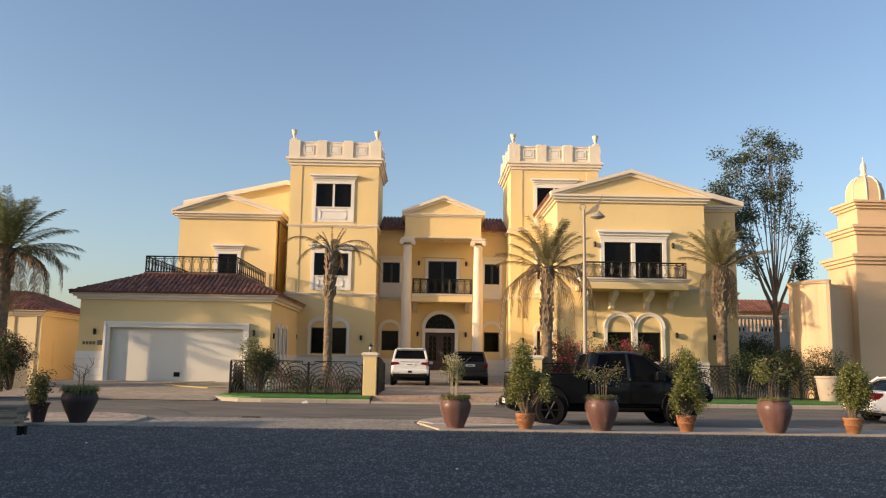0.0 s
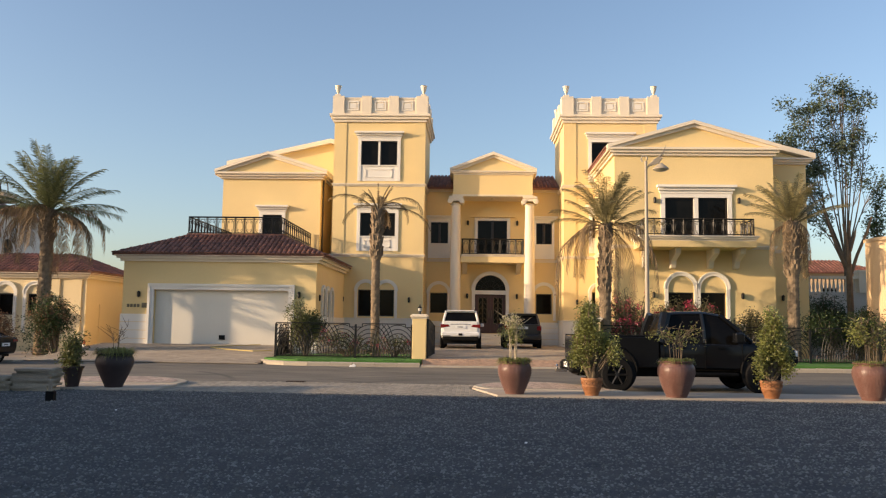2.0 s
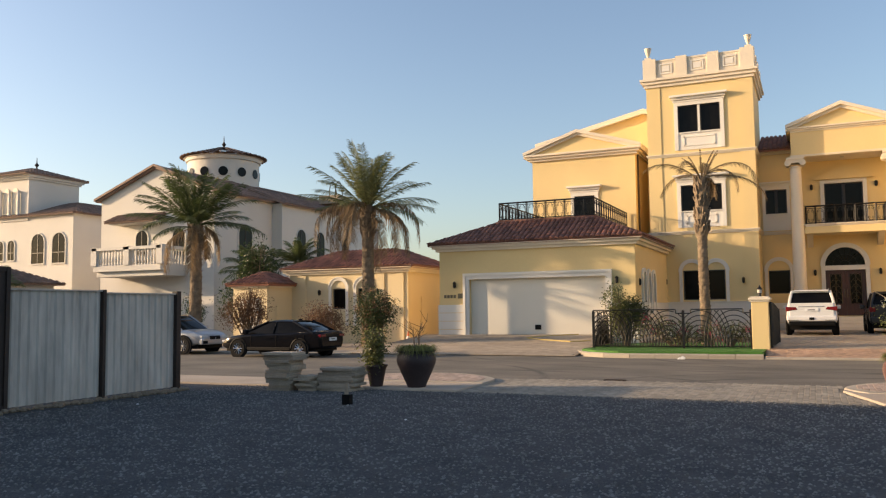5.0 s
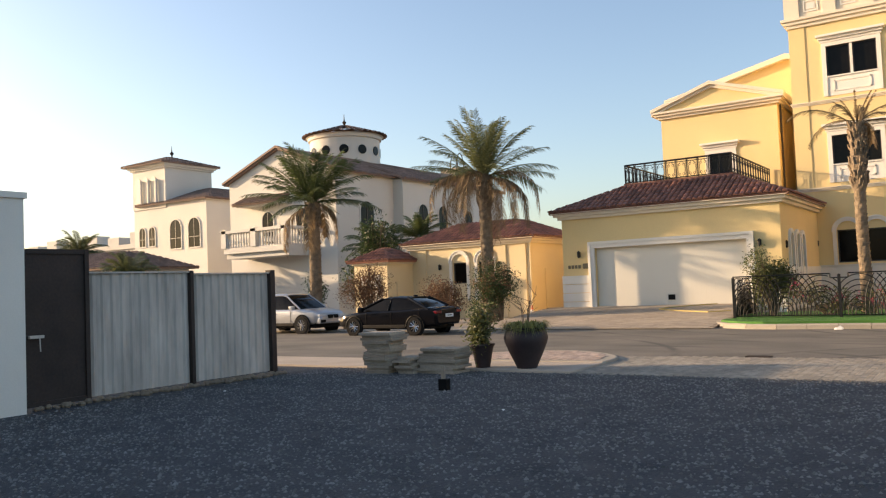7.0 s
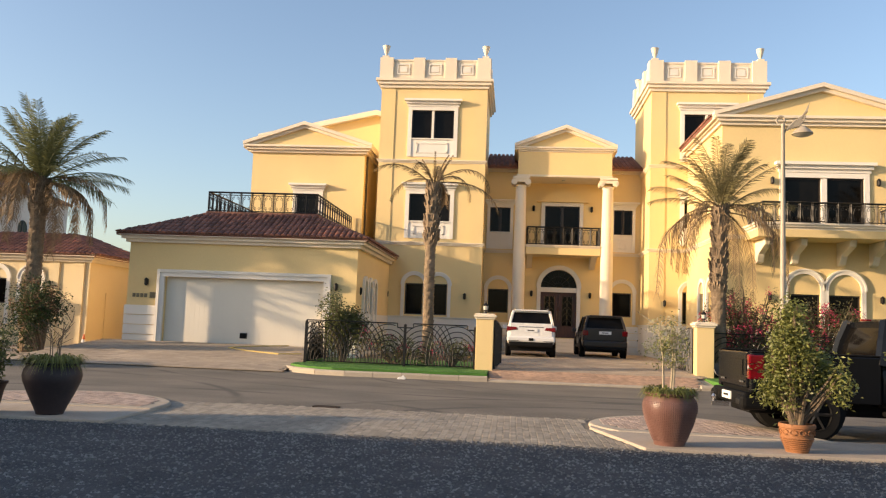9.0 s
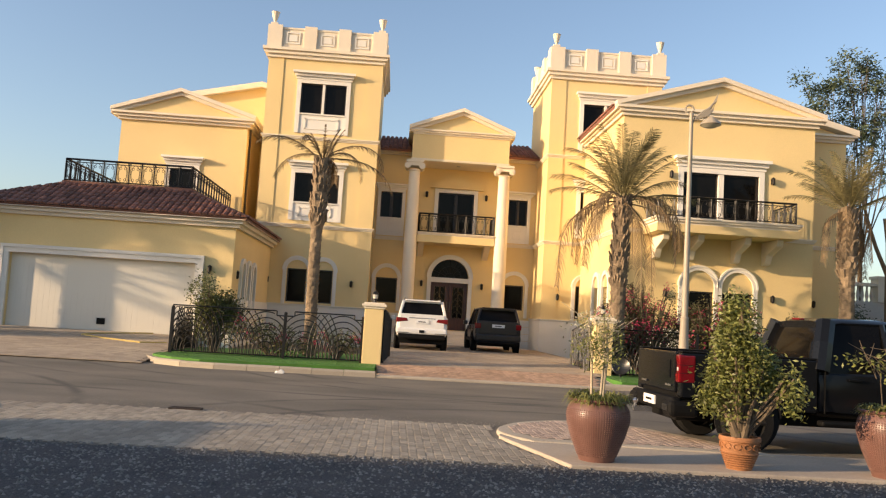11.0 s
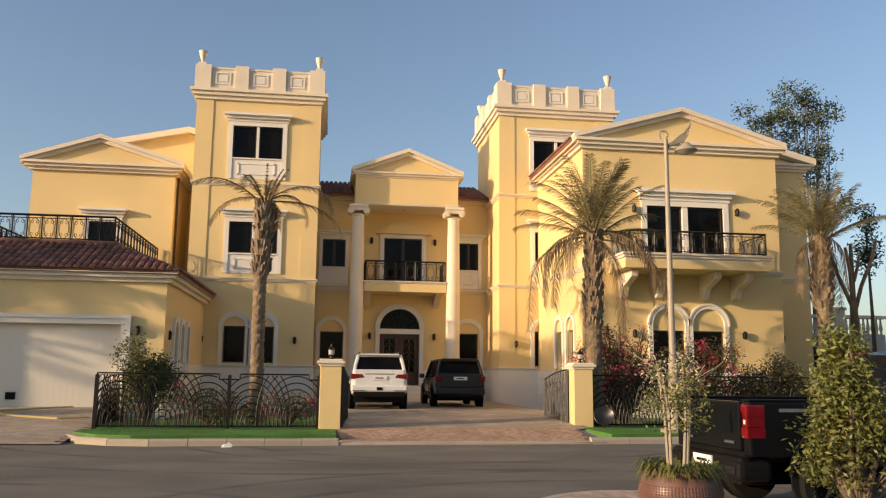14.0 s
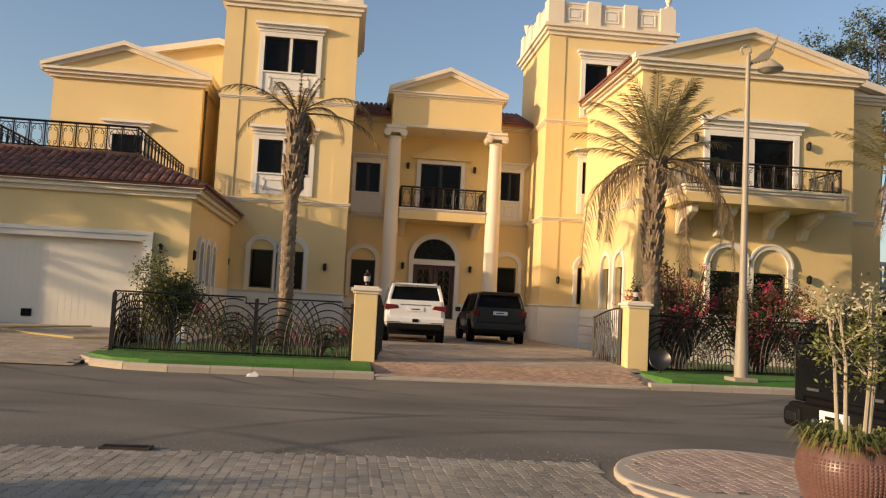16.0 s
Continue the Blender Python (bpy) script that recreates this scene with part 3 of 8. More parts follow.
# ---------------- the yellow villa ----------------
villa = thing("villa", "grand yellow rendered villa with cream mouldings and two towers", "house")
G = 0.2


def cornice(m, x0, x1, y0, y1, z0, z1, proj, sides="FLR"):
    """A stepped moulding round a block, growing outwards to its top."""
    h, rings = z1 - z0, []
    for a, p in ((0.0, 0.35), (0.35, 0.35), (0.36, 0.7), (0.7, 0.7), (0.71, 1.0), (1.0, 1.0)):
        d, z = proj * p, z0 + h * a
        xa, xb, yb = x0 - (d if "L" in sides else 0), x1 + (d if "R" in sides else 0), y1 + (d if "B" in sides else 0)
        rings.append([(xa, y0 - d, z), (xb, y0 - d, z), (xb, yb, z), (xa, yb, z)])
    n = len(rings) * 4
    faces = [(4 * i + k, 4 * i + (k + 1) % 4, 4 * i + 4 + (k + 1) % 4, 4 * i + 4 + k) for i in range(len(rings) - 1) for k in range(4)]
    return m.add([p for r in rings for p in r], faces + [(3, 2, 1, 0), (n - 4, n - 3, n - 2, n - 1)])


def window(parent, x0, x1, z0, z1, y, panes=2, frame=0.0, sill=None, cap=0.0, panel=None, name="window", mull=0.12, axis="y", mat=WHITE, depth=0.14):
    """A framed window with glass panes set back in the wall; axis x for a side wall facing west."""
    def bx(m, a0, a1, d0, d1, b0, b1):
        return m.box(a0, a1, d0, d1, b0, b1) if axis == "y" else m.box(d0, d1, a0, a1, b0, b1)
    fr = Mesh()
    if frame:
        bx(fr, x0 - frame, x0, y - 0.07, y + depth, z0 - (panel or 0.1), z1 + frame)
        bx(fr, x1, x1 + frame, y - 0.07, y + depth, z0 - (panel or 0.1), z1 + frame)
        bx(fr, x0 - 0.001, x1 + 0.001, y - 0.068, y + depth, z1, z1 + frame - 0.002)
        if not panel:
            bx(fr, x0 - frame - 0.05, x1 + frame + 0.05, y - 0.11, y + depth, z0 - 0.12, z0)
    else:
        bx(fr, x0, x1, y + depth - 0.02, y + depth, z0, z0 + 0.04)
    w = part(name, fr, mat, parent)
    if cap:
        cp = Mesh()
        c0, c1 = x0 - frame, x1 + frame
        for k, (h0, h1, p) in enumerate(((0, 0.35, 0.10), (0.35, 0.7, 0.20), (0.7, 1.0, 0.34))):
            bx(cp, c0 - p * 0.6, c1 + p * 0.6, y - p, y + 0.02, z1 + frame + cap * h0, z1 + frame + cap * h1 + 0.002)
        part("cap", cp, mat, w)
    if panel:
        pn = Mesh()
        bx(pn, x0, x1, y - 0.03, y + depth, z0 - panel, z0 - 0.06)
        bx(pn, x0 - 0.01, x1 + 0.01, y - 0.09, y + depth, z0 - 0.06, z0)
        q0, q1, r0, r1 = x0 + 0.28, x1 - 0.28, z0 - panel + 0.2, z0 - 0.24
        for a0, a1, b0, b1 in ((q0, q1, r0, r0 + 0.06), (q0, q1, r1 - 0.06, r1), (q0, q0 + 0.06, r0, r1), (q1 - 0.06, q1, r0, r1)):
            bx(pn, a0, a1, y - 0.06, y - 0.028, b0, b1)
        part("apron_panel", pn, mat, w)
    step = (x1 - x0) / panes
    mu = Mesh()
    for k in range(1, panes):
        c = x0 + step * k
        bx(mu, c - mull / 2, c + mull / 2, y - 0.03, y + depth, z0, z1)
    if panes > 1 and mull > 0:
        part("mullion", mu, mat if mull > 0.08 else FRAME_D, w)
    for k in range(panes):
        a0, a1 = x0 + step * k + (mull / 2 if k else 0), x0 + step * (k + 1) - (mull / 2 if k < panes - 1 else 0)
        sash = Mesh()
        t = 0.055
        for p0, p1, b0, b1 in ((a0, a1, z0, z0 + t), (a0, a1, z1 - t, z1), (a0, a0 + t, z0 + t, z1 - t), (a1 - t, a1, z0 + t, z1 - t)):
            bx(sash, p0, p1, y + depth - 0.05, y + depth + 0.03, b0, b1)
        part("sash", sash, FRAME_D, w)
        pane = Mesh()
        bx(pane, a0 + t - 0.004, a1 - t + 0.004, y + depth, y + depth + 0.012, z0 + t - 0.004, z1 - t + 0.004)
        part("pane", pane, GLASS, w)
    return w


def arch_trim(parent, cx, half, z0, spring, y, width=0.16, axis="y", fill=True, mat=WHITE):
    m = Mesh()
    m.arch(cx, spring, half, half + width, y - 0.09, y + 0.02, 16, axis=axis)
    m.arch(cx, spring, half + width - 0.03, half + width + 0.04, y - 0.12, y + 0.02, 16, axis=axis)
    for s in (-1, 1):
        a, b = sorted((cx + s * half, cx + s * (half + width)))
        if axis == "y":
            m.box(a, b, y - 0.09, y + 0.02, z0, spring)
        else:
            m.box(y - 0.09, y + 0.02, a, b, z0, spring)
    return part("arch_moulding", m, mat, parent)


def sconce(parent, x, y, z, axis="y"):
    m = Mesh().box(x - 0.05, x + 0.05, y - 0.05, y, z - 0.12, z + 0.12)
    m.revolve([(0.03, z - 0.16), (0.07, z - 0.1), (0.075, z + 0.08), (0.09, z + 0.1), (0.02, z + 0.17)], x, y - 0.12, 10)
    return part("wall_light", m, IRON, parent, "black wall lantern")


def pediment(parent, x0, x1, xm, zb, zt, y0, y1, name="pediment"):
    """A gable with raking mouldings over a horizontal cornice."""
    tri = Mesh().prism([(x0 + 0.1, zb), (x1 - 0.1, zb), (xm, zt - 0.2)], y0 + 0.30, y1, "y")
    p = part(name, tri, YELLOW, parent)
    rk = Mesh()
    for a in (x0, x1):
        for (d, h0, h1) in ((0.0, 0.0, 0.16), (0.14, -0.16, 0.001)):
            rk.prism([(a, zb + h0 - 0.02), (a, zb + h1), (xm, zt + h1 - 0.16), (xm, zt + h0 - 0.18)], y0 + d, y1, "y")
    part("raking_cornice", rk, CREAM, p)
    return p


def urn(parent, x, y, z, s=1.0):
    m = Mesh().box(x - 0.17 * s, x + 0.17 * s, y - 0.17 * s, y + 0.17 * s, z, z + 0.1 * s)
    m.revolve([(0.08 * s, z + 0.1 * s), (0.06 * s, z + 0.18 * s), (0.11 * s, z + 0.3 * s), (0.17 * s, z + 0.5 * s), (0.19 * s, z + 0.62 * s), (0.21 * s, z + 0.66 * s), (0.15 * s, z + 0.67 * s)], x, y, 14)
    return part("urn", m, CREAM, parent, "cream stone urn", smooth=True)


def tower(x0, x1, y0, y1, side_windows=False):
    t = part("tower", wall_mesh(Mesh(), x0, x1, G, 14.2, y0, y0 + 0.35, TOWER_HOLES(x0)), YELLOW, villa)
    sh = Mesh().box(x0, x0 + 0.35, y0 + 0.35, y1, G, 14.2).box(x1 - 0.35, x1, y0 + 0.35, y1, G, 14.2).box(x0 + 0.35, x1 - 0.35, y1 - 0.35, y1, G, 14.2)
    sh.box(x0 + 0.35, x1 - 0.35, y0 + 0.35, y1 - 0.35, 14.0, 14.19)
    parts("side_wall", sh, YELLOW, t)
    for z in (5.78, 10.1):
        parts("band_moulding", cornice(Mesh(), x0, x1, y0, y1, z, z + 0.17, 0.13, "FLR"), CREAM, t)
    part("cornice", cornice(Mesh(), x0, x1, y0, y1, 14.1, 14.58, 0.32, "FLRB"), CREAM, t)
    for z0, z1 in ((2.05, 5.78), (5.95, 10.1), (10.27, 14.1)):
        for a, b in ((x0 - 0.03, x0 + 0.72), (x1 - 0.72, x1 + 0.03)):
            part("corner_pilaster", Mesh().box(a, b, y0 - 0.035, y0 + 0.05, z0, z1), YELLOW, t)
    dado = Mesh()
    for k in range(5):
        z = G + k * 0.36
        part("dado_course", Mesh().box(x0 - 0.07, x1 + 0.07, y0 - 0.07, y1, z, z + 0.34), WHITE, t)
    dado.box(x0 - 0.05, x1 + 0.05, y0 - 0.05, y1, G, 2.0)
    cornice(dado, x0, x1, y0, y1, 2.0, 2.1, 0.12)
    part("dado", dado, WHITE, t)
    par = Mesh()
    par.box(x0 - 0.06, x1 + 0.06, y0 - 0.06, y0 + 0.16, 14.58, 15.55).box(x0 - 0.06, x1 + 0.06, y1 - 0.16, y1 + 0.06, 14.58, 15.55)
    par.box(x0 - 0.06, x0 + 0.16, y0 + 0.16, y1 - 0.16, 14.58, 15.55).box(x1 - 0.16, x1 + 0.06, y0 + 0.16, y1 - 0.16, 14.58, 15.55)
    par.box(x0 - 0.09, x1 + 0.09, y0 - 0.09, y0 + 0.18, 15.55, 15.64).box(x0 - 0.09, x1 + 0.09, y1 - 0.18, y1 + 0.09, 15.55, 15.64)
    par.box(x0 - 0.09, x0 + 0.18, y0 + 0.18, y1 - 0.18, 15.55, 15.64).box(x1 - 0.18, x1 + 0.09, y0 + 0.18, y1 - 0.18, 15.55, 15.64)
    parts("parapet", par, CREAM, t)
    w = x1 - x0
    for k in range(4):
        c = x0 + 0.25 + (w - 0.5) * k / 3
        for yy in (y0 - 0.2, y1 + 0.0):
            part("merlon", Mesh().box(c - 0.3 if k else x0 - 0.16, c + 0.3 if k < 3 else x1 + 0.16, yy + 0.03, yy + 0.2, 14.58, 15.72), CREAM, t)
        d = y0 + 0.25 + (y1 - y0 - 0.5) * k / 3
        for xx in (x0 - 0.2, x1):
            part("merlon", Mesh().box(xx + 0.02, xx + 0.18, d - 0.28, d + 0.28, 14.58, 15.715), CREAM, t)
    for k in range(3):
        c = x0 + 0.25 + (w - 0.5) * (k + 0.5) / 3
        f = Mesh()
        for a, b, z0, z1 in ((c - .34, c + .34, 14.82, 14.88), (c - .34, c + .34, 15.34, 15.40), (c - .34, c - .28, 14.88, 15.34), (c + .28, c + .34, 14.88, 15.34)):
            f.box(a, b, y0 - 0.10, y0 - 0.05, z0, z1)
        f.box(c - 0.2, c + 0.2, y0 - 0.09, y0 - 0.05, 14.95, 15.27)
        part("parapet_panel", f, WHITE, t)
    for a in (x0 + 0.12, x1 - 0.12):
        for b in (y0 + 0.05, y1 - 0.05):
            urn(t, a, b, 15.74)
    o = x0 + 8.5
    window(villa, -6.85 + o, -4.63 + o, 11.42, 12.92, y0, 2, 0.2, cap=0.36, panel=0.98)
    window(villa, -6.82 + o, -4.68 + o, 7.05, 8.47, y0, 2, 0.2, cap=0.36, panel=0.9)
    for c in (-6.39 + o, -5.13 + o):
        window(villa, c - 0.46, c + 0.46, 2.2, 3.8, y0, 1, 0.0)
        arch_trim(villa, c, 0.5, 2.1, 3.72, y0)
    for c in (-7.75 + o, -3.75 + o):
        sconce(villa, c, y0 - 0.03, 3.2)
    return t


def TOWER_HOLES(x0):
    o = x0 + 8.5
    return [(-6.85 + o, -4.63 + o, 11.42, 12.92), (-6.82 + o, -4.68 + o, 7.05, 8.47), (-6.85 + o, -5.93 + o, 2.2, 3.8), (-5.59 + o, -4.67 + o, 2.2, 3.8)]


TY = 51.9
tower(-8.5, -2.95, TY, 57.5)
tower(5.55, 11.1, TY, 57.5)

# central block with portico
CY = 55.0
holes = [(-2.67, -1.55, 6.96, 8.32), (4.1, 5.1, 6.96, 8.32), (0.35, 2.24, 6.3, 8.46), (-2.65, -1.55, 2.5, 3.79), (4.1, 5.1, 2.5, 3.79), (0.22, 2.18, 1.25, 4.95)]
centre = part("central_wall", wall_mesh(Mesh(), -2.95, 5.55, G, 10.5, CY, CY + 0.35, holes), YELLOW, villa)
bk = Mesh().box(-2.95, 5.55, 60.0, 60.35, G, 10.5)
part("back_wall", bk, YELLOW, centre)
for k in range(5):
    z = G + k * 0.36
    for a, b in ((-2.95, 0.0), (2.4, 5.55)):
        part("dado_course", Mesh().box(a, b, CY - 0.07, CY + 0.01, z, z + 0.34), WHITE, centre)
cb = Mesh()
cornice(cb, -2.95, 5.55, CY, CY + 0.3, 5.78, 5.95, 0.12, "F")
cornice(cb, -2.95, 5.55, CY, CY + 0.3, 10.3, 10.55, 0.35, "F")
parts("band_moulding", cb, CREAM, centre)
for a, b in ((-2.67, -1.55), (4.1, 5.1)):
    window(villa, a, b, 6.96, 8.32, CY, 2, 0.16, cap=0.25, panel=0.95, mull=0.06)
    window(villa, a, b, 2.5, 3.79, CY, 1, 0.0)
    arch_trim(villa, (a + b) / 2, 0.58, 2.1, 3.75, CY)
bd = window(villa, 0.35, 2.24, 6.3, 8.46, CY, 2, 0.2, name="balcony_door", mull=0.07)
ph = Mesh().prism([(-0.05, 8.75), (2.65, 8.75), (1.3, 9.45)], CY - 0.22, CY, "y").box(-0.1, 2.7, CY - 0.26, CY, 8.67, 8.77)
part("hood", ph, YELLOW, bd, "small yellow pediment over the balcony door")
for x in (-0.28, 2.88):
    sconce(villa, x, CY, 8.3)
    sconce(villa, x, CY, 3.6)
# entrance: arched doorway
sp = Mesh()
seg, r, cxe, zs = 16, 0.98, 1.2, 3.97
for k in range(seg):
    p, q = math.pi * k / seg, math.pi * (k + 1) / seg
    A, B = (cxe + r * math.cos(p), zs + r * math.sin(p)), (cxe + r * math.cos(q), zs + r * math.sin(q))
    sp.prism([A, B, (B[0], 4.96), (A[0], 4.96)], CY + 0.002, CY + 0.30, "y")
part("spandrel", sp, YELLOW, centre)
arch_trim(villa, cxe, 0.98, 1.25, 3.97, CY, 0.2)
fan = Mesh()
fan.prism([(cxe + 0.96 * math.cos(math.pi * k / 16), 3.99 + 0.92 * math.sin(math.pi * k / 16)) for k in range(17)], CY + 0.16, CY + 0.18, "y")
fanlight = part("fanlight", fan, GLASS, villa, "half-round fanlight with dark grille")
fb = Mesh()
for k in range(1, 8):
    a = math.pi * k / 8
    fb.bar((cxe + 0.25 * math.cos(a), CY + 0.14, 3.99 + 0.25 * math.sin(a)), (cxe + 0.94 * math.cos(a), CY + 0.14, 3.99 + 0.92 * math.sin(a)), 0.03)
for rr in (0.25, 0.6):
    fb.tube([(cxe + rr * math.cos(math.pi * k / 14), CY + 0.14, 3.99 + rr * math.sin(math.pi * k / 14)) for k in range(15)], 0.016, 5)
part("grille", fb, IRON, fanlight)
part("transom", Mesh().box(0.22, 2.18, CY - 0.05, CY + 0.2, 3.72, 3.97), WHITE, villa, "white transom bar")
for a, b in ((0.24, 1.19), (1.21, 2.16)):
    leaf = part("door_leaf", Mesh().box(a, b, CY + 0.14, CY + 0.2, 1.27, 3.72), WOOD, villa, "dark wooden door leaf with iron scrollwork")
    gp = Mesh()
    gp.box(a + 0.2, b - 0.2, CY + 0.13, CY + 0.145, 1.9, 3.5)
    part("door_glass", gp, GLASS, leaf)
    sc = Mesh()
    c = (a + b) / 2
    for k in range(5):
        zc = 2.05 + 0.33 * k
        for s in (-1, 1):
            sc.tube([(c + s * 0.12 + 0.1 * math.cos(t) * s, CY + 0.12, zc + 0.14 * math.sin(t)) for t in [i * 0.6 for i in range(9)]], 0.011, 4)
    for x in (a + 0.2, c, b - 0.2):
        sc.bar((x, CY + 0.12, 1.9), (x, CY + 0.12, 3.5), 0.025)
    part("scrollwork", sc, GOLD, leaf)
    part("handle", Mesh().tube([(1.2 + (-.07 if a < 1 else .07), CY + 0.09, 2.2), (1.2 + (-.07 if a < 1 else .07), CY + 0.09, 2.7)], 0.018, 8), GOLD, leaf)
# steps
for k in range(4):
    st = part("entrance_step", Mesh().box(-1.6 + 0.0 * k, 4.2, 52.5 + 0.35 * k, CY, (0.2 if k == 0 else 0.5 + 0.18 * k), 0.5 + 0.18 * (k + 1) + 0.001), CREAM, villa)
    bevelled(st, 0.02)
# portico
por = part("portico", Mesh().box(-1.2, 3.72, 52.95, CY + 0.3, 9.78, 11.06), YELLOW, villa)
pc = Mesh()
cornice(pc, -1.12, 3.68, 53.0, CY + 1, 11.05, 11.3, 0.26, "FLR")
cornice(pc, -1.2, 3.72, 52.95, CY, 9.72, 9.82, 0.04, "FLR")
part("cornice", pc, CREAM, por)
pediment(villa, -1.42, 3.96, 1.28, 11.3, 12.5, 52.72, CY + 1.5)
part("soffit_light", Mesh().revolve([(0.1, 9.68), (0.1, 9.719)], 1.25, 53.9, 14), LENS, villa, "round soffit downlight")
for cx in (-1.02, 3.56):
    co = Mesh().revolve([(0.36, 1.72), (0.33, 3.0), (0.325, 5.0), (0.30, 7.5), (0.275, 9.15), (0.30, 9.18), (0.30, 9.24), (0.275, 9.27)], cx, 53.25, 28)
    col = part("column", co, CREAM, villa, "tall cream column with a scrolled capital", smooth=True)
    bs = Mesh().box(cx - 0.46, cx + 0.46, 52.79, 53.71, 1.2, 1.42).revolve([(0.46, 1.42), (0.46, 1.5), (0.40, 1.54), (0.44, 1.6), (0.44, 1.66), (0.36, 1.73)], cx, 53.25, 28)
    part("base", bs, CREAM, col)
    cp = Mesh().box(cx - 0.44, cx + 0.44, 52.81, 53.69, 9.6, 9.72).box(cx - 0.38, cx + 0.38, 52.87, 53.63, 9.42, 9.6)
    for s in (-1, 1):
        cp.tube([(cx + s * 0.36, 52.85, 9.42), (cx + s * 0.36, 53.65, 9.42)], 0.16, 14)
        cp.tube([(cx + s * 0.36, 52.82, 9.42), (cx + s * 0.36, 53.68, 9.42)], 0.07, 10)
    part("capital", cp, CREAM, col)


def railing(parent, pts, z0, z1, name="railing", spacing=0.13, ornaments=True):
    """A wrought iron balustrade along points in plan, with scrolled panels."""
    m = Mesh()
    for (xa, ya), (xb, yb) in zip(pts, pts[1:]):
        d = math.hypot(xb - xa, yb - ya)
        ux, uy = (xb - xa) / d, (yb - ya) / d
        m.bar((xa, ya, z1 - 0.03), (xb, yb, z1 - 0.03), 0.06)
        m.bar((xa, ya, z0 + 0.06), (xb, yb, z0 + 0.06), 0.035)
        m.bar((xa, ya, z1 - 0.14), (xb, yb, z1 - 0.14), 0.025)
        n = max(2, round(d / 0.5))
        for k in range(n + 1):
            x, y = xa + (xb - xa) * k / n, ya + (yb - ya) * k / n
            m.bar((x, y, z0), (x, y, z1), 0.04)
        for k in range(n):
            c = (k + 0.5) / n
            x, y = xa + (xb - xa) * c, ya + (yb - ya) * c
            h, zc = (z1 - z0 - 0.2) / 2, (z0 + z1) / 2 - 0.04
            for s in (-1, 1):
                m.tube([(x + ux * s * (0.03 + 0.13 * math.sin(t)), y + uy * s * (0.03 + 0.13 * math.sin(t)), zc + (h - 0.02) * math.cos(t)) for t in [math.pi * i / 8 for i in range(9)]], 0.011, 4)
                for q in (-1, 1):
                    m.tube([(x + ux * s * (0.1 + 0.055 * math.cos(t)), y + uy * s * (0.1 + 0.055 * math.cos(t)), zc + q * h * 0.62 + 0.055 * math.sin(t)) for t in [i * 0.9 for i in range(8)]], 0.01, 4)
            for s in (-0.19, 0.19):
                m.bar((x + ux * s, y + uy * s, z0 + 0.06), (x + ux * s, y + uy * s, z1 - 0.06), 0.016)
    return part(name, m, IRON, parent, "black wrought iron railing with scrolls")


# balcony over the entrance
bal = part("balcony", Mesh().box(-0.68, 3.22, 53.15, CY, 5.62, 5.98), YELLOW, villa)
bm_ = Mesh()
cornice(bm_, -0.6, 3.15, 53.2, CY, 5.98, 6.12, 0.14, "FLR")
part("edge_moulding", bm_, CREAM, bal)
for x in (-0.45, 2.95):
    part("bracket", Mesh().prism([(53.6, 5.62), (CY, 5.62), (CY, 5.0), (54.5, 5.2)], x - 0.15, x + 0.15, "x"), CREAM, bal)
railing(bal, [(-0.62, CY), (-0.62, 53.25), (3.18, 53.25), (3.18, CY)], 6.12, 7.1)

# barrel tiles on a sloping field
def tiled(parent, a, b, c, d, name="roof", width=0.24, course=0.38, mat=TILE):
    """Rows of round tiles on the slope a-b (eave) to d-c (top)."""
    a, b, c, d = map(Vector, (a, b, c, d))
    along = (b - a).normalized()
    up = (d - a) - along * (d - a).dot(along)
    L = up.length
    up.normalize()
    nrm = along.cross(up).normalized()
    if nrm.z < 0:
        nrm = -nrm
    base = Mesh().add([a - nrm * 0.02, b - nrm * 0.02, c - nrm * 0.02, d - nrm * 0.02, a - nrm * 0.14, b - nrm * 0.14, c - nrm * 0.14, d - nrm * 0.14],
                      [(0, 1, 2, 3), (7, 6, 5, 4), (0, 4, 5, 1), (1, 5, 6, 2), (2, 6, 7, 3), (3, 7, 4, 0)])
    ro = part(name, base, mat, parent)
    W = (b - a).length
    s0, s1 = (d - a).dot(along), W + (c - b).dot(along)
    n = max(1, int(W / width))
    m = Mesh()
    for i in range(n):
        u = (i + 0.5) * W / n
        lo = 0.0
        hi = L
        if s0 > 0 and u < s0:
            hi = min(hi, L * u / s0)
        if s1 < W and u > s1:
            hi = min(hi, L * (W - u) / (W - s1))
        k = 0
        while lo < hi - 0.05:
            e = min(lo + course, hi)
            ra, rb_ = 0.105, 0.088
            ring = []
            for t, rr, lift in ((lo - 0.03, ra, 0.02), (e, rb_, 0.0)):
                for j in range(5):
                    w = math.pi * j / 4
                    ring.append(a + along * (u + rr * math.cos(w) + random.uniform(-.004, .004)) + up * t + nrm * (rr * 0.8 * math.sin(w) + lift))
            m.add(ring, [(j, j + 1, j + 6, j + 5) for j in range(4)] + [(0, 1, 2, 3, 4)])
            lo = e
    if m.v:
        part("roof_tiles", m, mat, ro, kind="stuff")
    return ro


tiled(villa, (-2.95, 54.45, 10.55), (5.55, 54.45, 10.55), (5.55, 58.5, 12.0), (-2.95, 58.5, 12.0))

